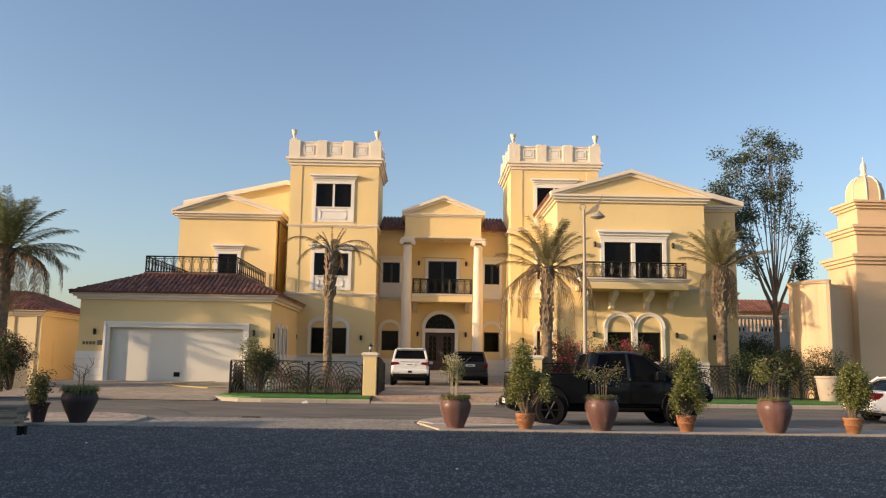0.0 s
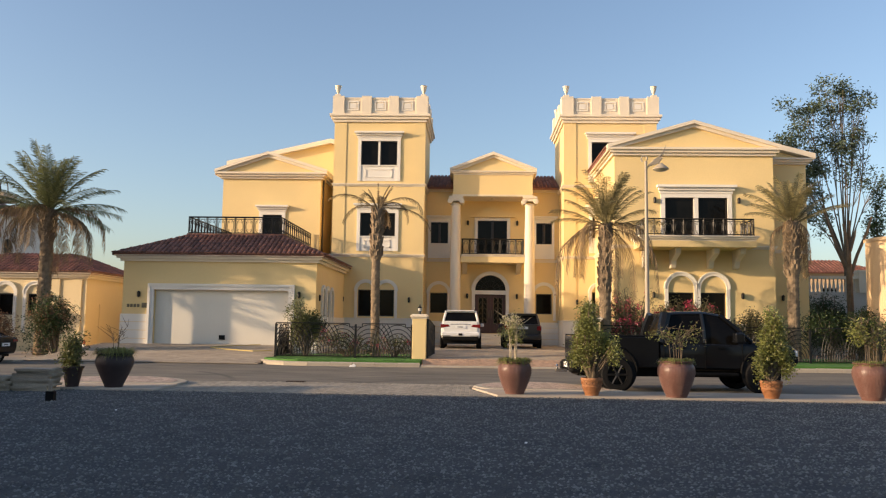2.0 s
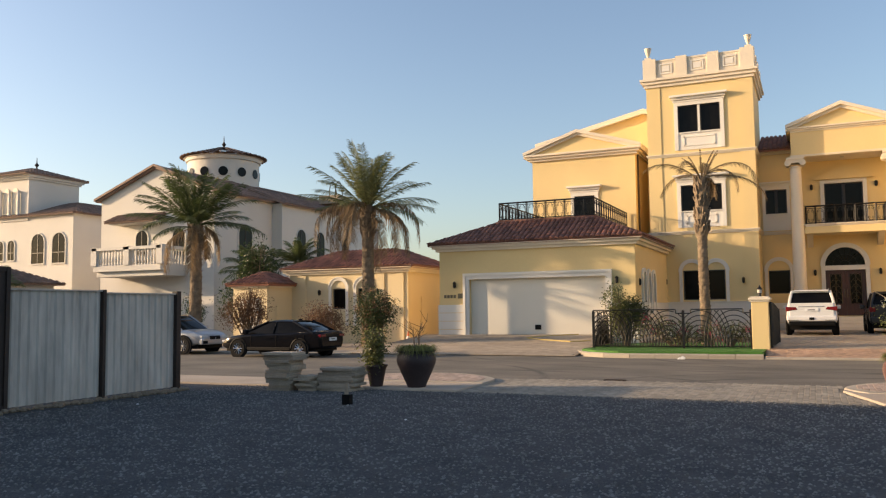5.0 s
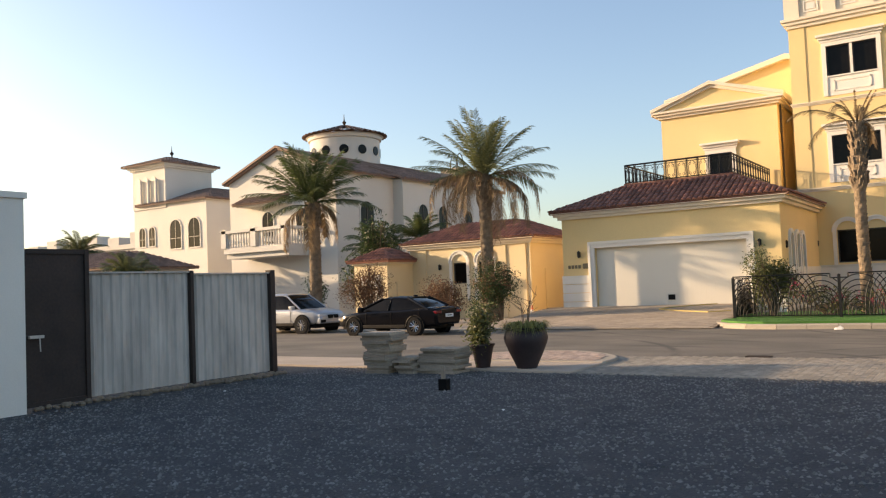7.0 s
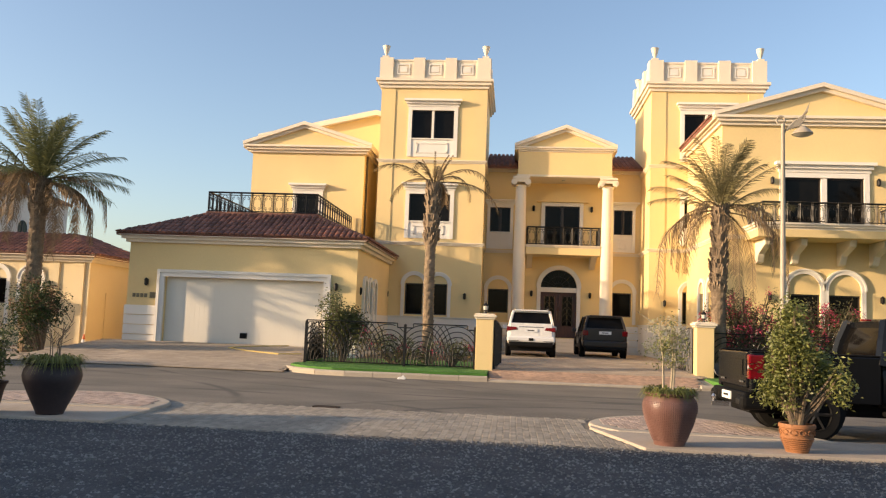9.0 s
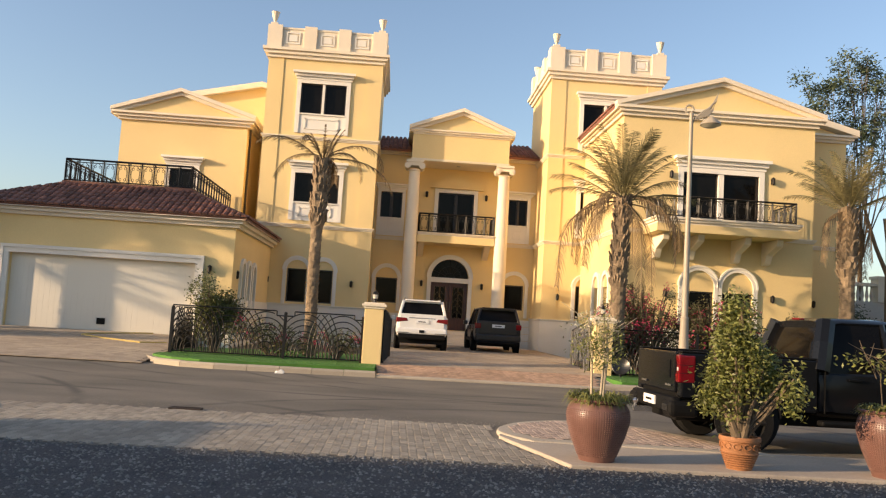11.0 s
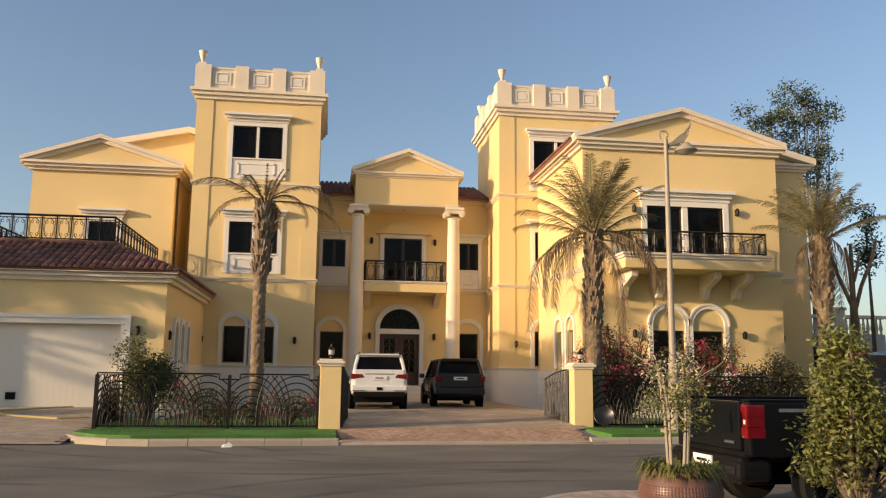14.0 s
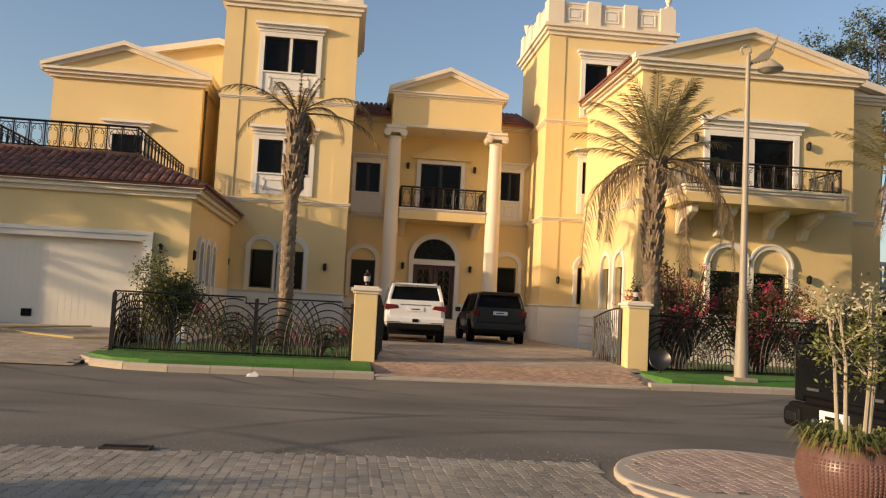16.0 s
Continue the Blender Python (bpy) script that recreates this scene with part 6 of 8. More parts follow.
corrugated(16.42, 18.66, 2.28)
corrugated(18.74, 20.85, 2.24)
for y, w in ((18.7, 0.04), (20.92, 0.07)):
    fp = tagged(new("fence_post", Mesh().box(-14.2, -14.05, y - w, y + w, 0, 2.32).data("fence_post", RUST)), "dark steel post of the hoarding", "post", "hoarding posts")
bg = thing("steel_gate", "dark brown sheet steel gate leaf", "gate")
part("sheet", Mesh().box(-14.05, -14.0, 15.12, 16.38, 0.06, 2.7), RUST, bg)
part("gate_frame", Mesh().box(-14.0, -13.96, 15.12, 15.2, 0.06, 2.7).box(-14.0, -13.96, 16.3, 16.38, 0.06, 2.7).box(-14.0, -13.97, 15.2, 16.3, 2.62, 2.7).box(-14.0, -13.97, 15.2, 16.3, 0.06, 0.14), RUST, bg)
part("latch", Mesh().box(-13.96, -13.9, 15.25, 15.5, 1.2, 1.25).tube([(-13.9, 15.42, 1.2), (-13.88, 15.42, 0.98)], 0.012, 6), STEEL, bg)
lw_ = Mesh().box(-14.1, -13.72, -25, 15.08, -0.05, 3.5).box(-14.14, -13.68, -25, 15.12, 3.5, 3.6)
tagged(new("wall_lot", lw_.data("wall_lot", WHITE)), "plain white boundary wall of the lot", "wall", kind="structure")
# Unseen block added west of the lot; its shadow darkens the gravel.
blk = Mesh().box(-110, -16.5, -30, 10.6, -0.05, 8.0)
tagged(new("shade_block", blk.data("shade_block", OFFWHITE)), "plain unseen block added to shade the gravel lot", "building", kind="structure")
rub = Mesh()
rr_ = random.Random(8)
for k in range(160):
    y = rr_.uniform(15.3, 21.0)
    x = -14.05 + abs(rr_.gauss(0, 0.14))
    s = rr_.uniform(0.03, 0.11)
    rub.revolve([(s * 0.8, 0.0), (s, s * 0.4), (s * 0.5, s * 0.8)], x, y, 6, rr_.uniform(0.5, 1), rr_.uniform(0, 3))
tagged(new("rubble", rub.data("rubble", SAND)), "sandy rubble along the foot of the hoarding", "rubble", kind="stuff")


def slab_stack(x, y, w, d, n, seed, label):
    rng = random.Random(seed)
    s = thing("slab_stack", label, "stack of slabs", "slab stacks", at=pose(x, y, 0.004))
    data = Mesh().box(-w / 2, w / 2, -d / 2, d / 2, 0, 0.056).data("slab", SLAB)
    for k in range(n):
        piece("slab", data, s, pose(rng.uniform(-.05, .05), rng.uniform(-.05, .05), k * 0.058, 0, 0, rng.uniform(-5, 5)) @ Matrix.Diagonal((rng.uniform(0.82, 1.05), rng.uniform(.85, 1.05), 1, 1)))
    return s


slab_stack(-11.62, 21.75, 0.68, 0.6, 12, 1, "stack of sandy limestone slabs on the gravel")
slab_stack(-11.6, 21.75, 0.88, 0.6, 3, 9, "wide limestone slabs on the stack").location.z = 0.70
slab_stack(-10.98, 21.85, 0.5, 0.55, 6, 2, "low stack of sandy limestone slabs on the gravel")
slab_stack(-10.28, 22.05, 0.98, 0.6, 9, 3, "stack of sandy limestone slabs on the gravel")
stk = thing("marker_stake", "small dark stake standing in the gravel", "stake", at=pose(-8.65, 19.6, 0))
part("stick", Mesh().box(-0.035, 0.035, -0.02, 0.02, 0, 0.42), SLAB, stk)
part("block", Mesh().box(-0.07, 0.1, -0.06, 0.06, 0.0, 0.2), PLASTIC, stk)
lit = Mesh().prism([(-0.13, 0), (0.12, 0.01), (0.14, 0.06), (0.05, 0.13), (0.0, 0.09), (-0.06, 0.05)], -0.06, 0.05, "y")
for k in range(2):
    lit.revolve([(0.05, 0.0), (0.08, 0.03), (0.03, 0.07)], -0.05 + 0.12 * k, 0.02, 7)
tagged(new("litter", lit.data("litter", PAPER)), "crumpled white litter lying at the kerb", "litter").location = (-4.65, 35.25, 0.0)
scrap = Mesh().prism([(-0.04, 0), (0.03, 0.005), (0.045, 0.03), (-0.02, 0.04)], -0.03, 0.03, "y").data("paper_scrap", PAPER)
for x, y, a in ((-2.75, 9.55, 20), (0.9, 14.6, 75), (-6.5, 17.9, 130), (-12.6, 18.2, 10)):
    tagged(new("paper_scrap", scrap), "small white paper scrap lying on the gravel", "litter", "paper scraps").matrix_world = pose(x, y, 0.012, 0, 0, a) @ Matrix.Diagonal((0.55, 0.55, 0.55, 1))
gt = thing("drain_grate", "dark iron drain grate set in the paving edge", "drain grate", at=pose(-4.93, 26.2, 0.004) @ Matrix.Diagonal((0.52, 0.8, 1, 1)))
part("frame", Mesh().box(-0.5, 0.5, -0.14, -0.1, 0, 0.03).box(-0.5, 0.5, 0.1, 0.14, 0, 0.03).box(-0.5, -0.46, -0.1, 0.1, 0, 0.03).box(0.46, 0.5, -0.1, 0.1, 0, 0.03), RUST, gt)
part("recess", Mesh().box(-0.46, 0.46, -0.1, 0.1, 0.0, 0.006), PLASTIC, gt)
for k in range(14):
    part("bar", Mesh().box(-0.44 + 0.065 * k, -0.415 + 0.065 * k, -0.1, 0.1, 0.006, 0.025), RUST, gt)
hz = lambda x, y: garage_lift(x, y) + 0.05
hp = [(-9.2, 40.6), (-10.0, 40.3), (-11.4, 40.9), (-12.4, 41.6), (-12.2, 42.1), (-11.0, 42.9), (-10.4, 43.15)]
tagged(new("garden_hose", Mesh().tube([(x, y, hz(x, y)) for x, y in hp], 0.03, 6).data("garden_hose", HOSE)), "yellow garden hose lying on the garage drive", "hose")
cone = thing("traffic_cone", "orange traffic cone beside the annex", "traffic cone", at=pose(-20.0, 44.6, 0.03))
part("base", Mesh().box(-0.2, 0.2, -0.2, 0.2, 0, 0.03), ORANGE, cone)
part("body", Mesh().revolve([(0.15, 0.03), (0.1, 0.3), (0.06, 0.5), (0.03, 0.68)], 0, 0, 16), ORANGE, cone, smooth=True)
part("band", Mesh().revolve([(0.105, 0.3), (0.075, 0.45)], 0, 0, 16), PAPER, cone)
dish = thing("metal_dish", "round grey metal dish leaning against the gate post", "dish", at=pose(6.0, 39.05, 0.55, 68, 0, -18))
part("bowl", Mesh().revolve([(0.02, 0), (0.15, 0.02), (0.27, 0.08), (0.3, 0.12), (0.29, 0.125), (0.14, 0.04), (0.02, 0.02)], 0, 0, 24), RIM_DARK, dish, smooth=True)
part("foot", Mesh().tube([(0, -0.45, 0.0), (0, -0.1, 0.0)], 0.03, 6), IRON, dish)
pl_ = thing("planter", "large pale stone planter beside the lawn", "planter", at=pose(19.6, 40.0, 0.2))
part("bowl", Mesh().revolve([(0.42, 0), (0.44, 0.04), (0.5, 0.35), (0.56, 0.8), (0.6, 1.08), (0.64, 1.1), (0.64, 1.2), (0.56, 1.2), (0.53, 1.05)], 0, 0, 28), CONCRETE, pl_, smooth=True)
part("soil", Mesh().revolve([(0.54, 1.06), (0.54, 1.1)], 0, 0, 20), SOIL, pl_)

# ---------------- vehicles ----------------
def loft(m, sections):
    """Joins rings of equal length; ends closed."""
    n = len(sections[0])
    vs = [p for s in sections for p in s]
    fs = []
    for i in range(len(sections) - 1):
        for k in range(n):
            q = (k + 1) % n
            fs.append((i * n + k, i * n + q, (i + 1) * n + q, (i + 1) * n + k))
    fs += [tuple(range(n - 1, -1, -1)), tuple((len(sections) - 1) * n + k for k in range(n))]
    return m.add(vs, fs)


def ring(x, zb, zt, w, tuck=0.9, crown=0.03):
    """A body section across the car at x, rounded at shoulder and sill."""
    half = [(w * 0.86, zb), (w * 0.96, zb + (zt - zb) * 0.12), (w, zb + (zt - zb) * 0.4), (w * 0.995, zb + (zt - zb) * 0.7), (w * 0.97, zb + (zt - zb) * 0.9), (w * tuck, zt), (w * 0.5, zt + crown)]
    return [(x, y, z) for y, z in half] + [(x, -y, z) for y, z in reversed(half)]


def wheel(parent, x, y, r, width, rim_mat, spokes=10):
    s = 1 if y > 0 else -1
    prof = [(r * 0.62, -width / 2), (r * 0.93, -width / 2), (r, -width * 0.36), (r, width * 0.36), (r * 0.93, width / 2), (r * 0.62, width / 2), (r * 0.6, 0.0), (r * 0.62, -width / 2)]
    m = Mesh().revolve(prof, 0, 0, 28, caps=False)
    wh = part("wheel", m.moved(pose(x, y, r, 90, 0, 0)), RUBBER, parent, smooth=True)
    rm = Mesh().revolve([(r * 0.66, width * 0.30), (r * 0.66, width * 0.5), (r * 0.61, width * 0.5), (r * 0.59, width * 0.33), (r * 0.66, width * 0.3)], 0, 0, 28, caps=False)
    rm.revolve([(r * 0.14, width * 0.3), (r * 0.14, width * 0.46), (r * 0.05, width * 0.48)], 0, 0, 12)
    for k in range(spokes):
        a = 2 * math.pi * k / spokes
        rm.bar((r * 0.1 * math.cos(a), r * 0.1 * math.sin(a), width * 0.42), (r * 0.62 * math.cos(a), r * 0.62 * math.sin(a), width * 0.46), r * 0.085)
    part("rim", rm.moved(pose(x, y, r, 90 if s < 0 else -90, 0, 0)), rim_mat, wh, smooth=True)
    # Black disc behind the spokes, standing in for the shaded inside of the wheel.
    hubd = Mesh().revolve([(r * 0.6, width * 0.2), (r * 0.6, width * 0.26)], 0, 0, 20)
    part("spoke_backing", hubd.moved(pose(x, y, r, 90 if s < 0 else -90, 0, 0)), PLASTIC, wh)
    return wh


def arch_lip(m, x, y, r, s):
    """Dark wheel-house opening and lip on a body side."""
    pts = [(x + r * math.cos(a), y, r * 0.82 + r * math.sin(a)) for a in [math.pi * k / 14 for k in range(15)]]
    m.tube(pts, 0.035, 6)


def vehicle(name, label, category, paint, at, L, W, body, cabin, roof_z, wheels, r, rim, trim=PLASTIC, rails=False, spokes=10, tw=0.24):
    """body: rows of (x, sill z, shoulder z, half width); cabin: (rear base, rear top, front top, front base, belt z) along x, front is +x."""
    c = thing(name, label, category, "parked vehicles", at=at)
    b = loft(Mesh(), [ring(*row) for row in body])
    bo = part("body", b, paint, c)
    soften(bo, 28)
    bevelled(bo, 0.025, 2)
    xr0, xr1, xf1, xf0, zb = cabin
    wb, wt = W * 0.455, W * 0.37
    def cab_ring(x, z0, z1, w0, w1):
        half = [(w0, z0), (w0 * 0.98 + w1 * 0.02, z0 + 0.02), (w1 * 1.0 + (w0 - w1) * 0.16, z1 - 0.09), (w1 * 0.95, z1 - 0.015), (w1 * 0.6, z1 + 0.012)]
        return [(x, y, z) for y, z in half] + [(x, -y, z) for y, z in reversed(half)]
    steps = [(xr0, zb + 0.02, wb, wb), (xr0 + (xr1 - xr0) * 0.5, (zb + roof_z) / 2 + 0.02, wb, wb - (wb - wt) * 0.5), (xr1, roof_z - 0.03, wb, wt), (xr1 + 0.25, roof_z, wb, wt), ((xr1 + xf1) / 2, roof_z + 0.015, wb, wt), (xf1 - 0.2, roof_z, wb, wt), (xf1, roof_z - 0.035, wb, wt), (xf1 + (xf0 - xf1) * 0.55, (zb + roof_z) / 2 - 0.02, wb, wb - (wb - wt) * 0.5), (xf0, zb + 0.02, wb, wb)]
    gl = loft(Mesh(), [cab_ring(x, zb - 0.12, max(z, zb + 0.01), w0 * 0.985, w1 * 0.99) for x, z, w0, w1 in steps])
    g = part("glasshouse", gl, GLASS, c, "dark tinted windows")
    soften(g, 30)
    rf = loft(Mesh(), [[(x, yy, z + dz) for yy, dz in ((w * 1.0, -0.075), (w * 1.01, -0.05), (w * 0.9, 0.0), (w * 0.5, 0.025), (-w * 0.5, 0.025), (-w * 0.9, 0.0), (-w * 1.01, -0.05), (-w * 1.0, -0.075))] for x, z, w in ((xr1 - 0.03, roof_z - 0.02, wt), (xr1 + 0.25, roof_z + 0.005, wt * 1.01), ((xr1 + xf1) / 2, roof_z + 0.02, wt * 1.02), (xf1 - 0.2, roof_z + 0.005, wt * 1.01), (xf1 + 0.02, roof_z - 0.03, wt))])
    soften(part("roof", rf, paint, c), 40)
    for s in (-1, 1):
        pl = Mesh()
        for (xa, za, wa), (xb, zb2, wb2), t in (((xr0, zb, wb), (xr1, roof_z - 0.03, wt), 0.06), ((xf0, zb, wb), (xf1, roof_z - 0.03, wt), 0.035), ((xr0 + (xf0 - xr0) * 0.56, zb, wb), (xr0 + (xf0 - xr0) * 0.53, roof_z - 0.04, wt), 0.035)):
            pl.tube([(xa, s * wa * 0.985, za), ((xa + xb) / 2, s * ((wa + wb2) / 2 * 1.005), (za + zb2) / 2), (xb, s * wb2 * 0.99, zb2)], t, 6)
        parts("pillar", pl, paint if trim is PLASTIC else trim, c)
        mir = Mesh().box(xf0 - 0.42, xf0 - 0.22, s * (W / 2 + 0.0) - 0.0, s * (W / 2 + 0.0) + s * 0.2, zb - 0.02, zb + 0.16)
        bevelled(part("mirror", mir, paint, c), 0.04, 3)
        dr = Mesh()
        for u in (0.12, 0.5, 0.86):
            x = xr0 + (xf0 - xr0) * u
            dr.box(x - 0.006, x + 0.006, s * (W / 2 - 0.012), s * (W / 2 + 0.004), 0.45, zb - 0.05)
        parts("door_seam", dr, PLASTIC, c)
        for u in (0.2, 0.56):
            x = xr0 + (xf0 - xr0) * u
            part("door_handle", Mesh().box(x, x + 0.2, s * (W / 2 - 0.01), s * (W / 2 + 0.03), zb - 0.2, zb - 0.165), paint, c)
        sill = Mesh().box(wheels[0] + r + 0.1, wheels[1] - r - 0.1, s * (W / 2 - 0.1), s * (W / 2 + 0.01), body[2][1] - 0.03, body[2][1] + 0.12)
        bevelled(part("sill", sill, trim, c), 0.03, 2)
        for x in wheels:
            ar = Mesh()
            arch_lip(ar, x, s * (W / 2 - 0.015), r * 1.18, s)
            part("wheel_arch", ar, trim, c)
            hole = Mesh().revolve([(r * 1.16, 0), (r * 1.16, 0.02)], 0, 0, 24)
            part("wheel_house", hole.moved(pose(x, s * (W / 2 - 0.006), r * 0.9, 90, 0, 0)), RUBBER, c)
            wheel(c, x, s * (W / 2 - tw / 2 + 0.035), r, tw, rim, spokes)
        if rails:
            part("roof_rail", Mesh().tube([(xr1 + 0.2, s * wt * 0.93, roof_z + 0.0), (xr1 + 0.35, s * wt * 0.93, roof_z + 0.07), (xf1 - 0.4, s * wt * 0.93, roof_z + 0.07), (xf1 - 0.25, s * wt * 0.93, roof_z)], 0.02, 6), CHROME, c)
    under = Mesh().box(body[0][0] + 0.3, body[-1][0] - 0.3, -W / 2 + 0.15, W / 2 - 0.15, 0.24, body[2][1] + 0.1)
    part("underbody", under, PLASTIC, c)
    return c


def box_part(c, name, mat, x0, x1, y0, y1, z0, z1, bev=0.02, label=""):
    return bevelled(part(name, Mesh().box(x0, x1, y0, y1, z0, z1), mat, c, label), bev, 2)


def plate(c, x, y, z, facing=-1):
    p = part("number_plate", Mesh().box(x - 0.01, x + 0.01, y - 0.26, y + 0.26, z - 0.065, z + 0.065), PAPER, c, "white plate with plain dark bars")
    part("plate_bar", Mesh().box(x + facing * 0.014, x + facing * 0.01, y - 0.13, y + 0.15, z - 0.017, z + 0.017), PLASTIC, p)


# white SUV in the forecourt, seen from behind
suv_at = pose(-0.5, 46.0, drive_lift(0, 45) + 0.02, 0, 0, 90)
suv_body = [(-2.5, 0.55, 1.02, 0.9), (-2.46, 0.5, 1.12, 0.97), (-2.2, 0.46, 1.16, 0.99), (-1.0, 0.42, 1.14, 0.995), (0.6, 0.42, 1.12, 0.995), (1.2, 0.42, 1.12, 0.99), (2.0, 0.45, 1.08, 0.97), (2.4, 0.5, 1.0, 0.9), (2.52, 0.55, 0.9, 0.8)]
c = vehicle("suv", "white full-size SUV parked in the forecourt", "SUV", CAR_WHITE, suv_at, 5.1, 2.0, suv_body, (-2.42, -2.15, 0.55, 1.25, 1.12), 1.9, (-1.5, 1.55), 0.4, CHROME, rails=True)
bevelled(part("tailgate", Mesh().box(-2.53, -2.3, -0.86, 0.86, 0.78, 1.37), CAR_WHITE, c), 0.03)
for s in (-1, 1):
    tl = Mesh().prism([(s * 0.52, 1.09), (s * 0.99, 1.03), (s * 0.985, 1.22), (s * 0.6, 1.21)], -2.55, -2.2, "x")
    bevelled(part("tail_light", tl, REDLAMP, c), 0.03)
    box_part(c, "bumper_vent", PLASTIC, -2.615, -2.58, min(s * 0.5, s * 0.93), max(s * 0.5, s * 0.93), 0.645, 0.66, 0.004)
box_part(c, "rear_bumper", CAR_WHITE, -2.6, -2.3, -0.98, 0.98, 0.6, 0.84, 0.07)
box_part(c, "bumper_skirt", PLASTIC, -2.56, -2.3, -0.9, 0.9, 0.42, 0.62, 0.05)
box_part(c, "chrome_strip", CHROME, -2.545, -2.52, -0.5, 0.5, 1.2, 1.235, 0.01)
box_part(c, "spoiler", CAR_WHITE, -2.35, -2.0, -0.68, 0.68, 1.86, 1.92, 0.02)
box_part(c, "hitch_cover", PLASTIC, -2.625, -2.58, -0.1, 0.1, 0.66, 0.77, 0.02)
plate(c, -2.545, 0, 1.08)

# dark SUV beside it
rr_at = pose(2.75, 48.45, drive_lift(0, 47) + 0.02, 0, 0, 90)
rr_body = [(-2.42, 0.5, 1.0, 0.86), (-2.38, 0.45, 1.1, 0.95), (-2.1, 0.42, 1.14, 0.98), (-1.0, 0.4, 1.12, 0.985), (0.8, 0.4, 1.1, 0.985), (1.6, 0.42, 1.08, 0.96), (2.2, 0.48, 1.02, 0.9), (2.4, 0.55, 0.9, 0.8)]
c = vehicle("suv", "graphite grey SUV with dark windows parked in the forecourt", "SUV", CAR_GREY, rr_at, 4.85, 1.98, rr_body, (-2.36, -2.1, 0.5, 1.2, 1.1), 1.82, (-1.45, 1.45), 0.39, RIM_DARK)
for s in (-1, 1):
    box_part(c, "tail_light", REDLAMP, -2.46, -2.2, min(s * 0.72, s * 0.965), max(s * 0.72, s * 0.965), 0.95, 1.18, 0.03)
box_part(c, "tailgate", CAR_GREY, -2.45, -2.25, -0.84, 0.84, 0.72, 1.28, 0.04)
box_part(c, "rear_bumper", CAR_GREY, -2.54, -2.2, -0.95, 0.95, 0.46, 0.74, 0.06)
box_part(c, "bumper_skirt", PLASTIC, -2.52, -2.2, -0.85, 0.85, 0.34, 0.48, 0.04)
box_part(c, "spoiler", CAR_GREY, -2.34, -1.95, -0.68, 0.68, 1.78, 1.84, 0.02)
plate(c, -2.465, 0, 1.08)

# black saloon and silver SUV at the left kerb
sal_at = pose(-20.4, 33.9, 0.0, 0, 0, 180)
sal_body = [(-2.45, 0.45, 0.92, 0.78), (-2.38, 0.36, 1.0, 0.88), (-2.0, 0.3, 1.04, 0.92), (-1.0, 0.27, 0.98, 0.935), (0.5, 0.27, 0.94, 0.935), (1.2, 0.28, 0.92, 0.93), (1.9, 0.3, 0.84, 0.9), (2.3, 0.34, 0.74, 0.82), (2.48, 0.4, 0.64, 0.7)]
c = vehicle("saloon_car", "black saloon car parked at the kerb", "car", CAR_BLACK, sal_at, 4.95, 1.88, sal_body, (-2.1, -1.05, 0.15, 1.35, 0.95), 1.46, (-1.5, 1.48), 0.35, CHROME, spokes=10)
for s in (-1, 1):
    box_part(c, "tail_light", REDLAMP, -2.47, -2.2, min(s * 0.5, s * 0.87), max(s * 0.5, s * 0.87), 0.8, 0.92, 0.03)
    box_part(c, "headlight", CLEARLAMP, 2.15, 2.43, min(s * 0.5, s * 0.8), max(s * 0.5, s * 0.8), 0.58, 0.69, 0.03)
box_part(c, "front_grille", PLASTIC, 2.35, 2.5, -0.45, 0.45, 0.42, 0.66, 0.03)
box_part(c, "antenna_fin", CAR_BLACK, -1.0, -0.82, -0.03, 0.03, 1.44, 1.53, 0.02)
plate(c, -2.47, 0, 0.72)
x5_at = pose(-27.2, 35.0, 0.0, 0, 0, 0)
x5_body = [(-2.4, 0.5, 0.98, 0.86), (-2.3, 0.42, 1.08, 0.94), (-1.8, 0.36, 1.1, 0.965), (-0.8, 0.34, 1.08, 0.97), (0.8, 0.34, 1.06, 0.97), (1.5, 0.36, 1.06, 0.96), (2.05, 0.4, 0.98, 0.92), (2.32, 0.44, 0.86, 0.84), (2.44, 0.48, 0.7, 0.72)]
c = vehicle("suv", "silver SUV parked at the kerb", "SUV", CAR_SILVER, x5_at, 4.85, 1.94, x5_body, (-2.3, -1.75, 0.3, 1.3, 1.06), 1.74, (-1.48, 1.46), 0.38, CHROME)
for s in (-1, 1):
    box_part(c, "headlight", CLEARLAMP, 2.1, 2.42, min(s * 0.45, s * 0.84), max(s * 0.45, s * 0.82), 0.72, 0.83, 0.03)
    box_part(c, "kidney_grille", PLASTIC, 2.36, 2.48, min(s * 0.03, s * 0.36), max(s * 0.03, s * 0.3), 0.64, 0.8, 0.03)
    box_part(c, "fog_intake", PLASTIC, 2.3, 2.46, min(s * 0.5, s * 0.82), max(s * 0.5, s * 0.82), 0.46, 0.6, 0.03)
box_part(c, "front_bumper", CAR_SILVER, 2.2, 2.45, -0.85, 0.85, 0.42, 0.7, 0.06)

# white car at the right
w_at = pose(17.4, 28.6, 0.0, 0, 0, 2)
c = vehicle("white_car", "white car parked beside the street", "car", CAR_WHITE, w_at, 4.85, 1.9, sal_body, (-2.0, -1.3, 0.35, 1.2, 0.98), 1.5, (-1.5, 1.48), 0.34, CHROME)
for s in (-1, 1):
    box_part(c, "tail_light", REDLAMP, -2.47, -2.1, min(s * 0.5, s * 0.89), max(s * 0.5, s * 0.89), 0.76, 0.98, 0.03)
box_part(c, "rear_bumper", CAR_WHITE, -2.55, -2.2, -0.88, 0.88, 0.4, 0.72, 0.06)
plate(c, -2.56, 0, 0.6)

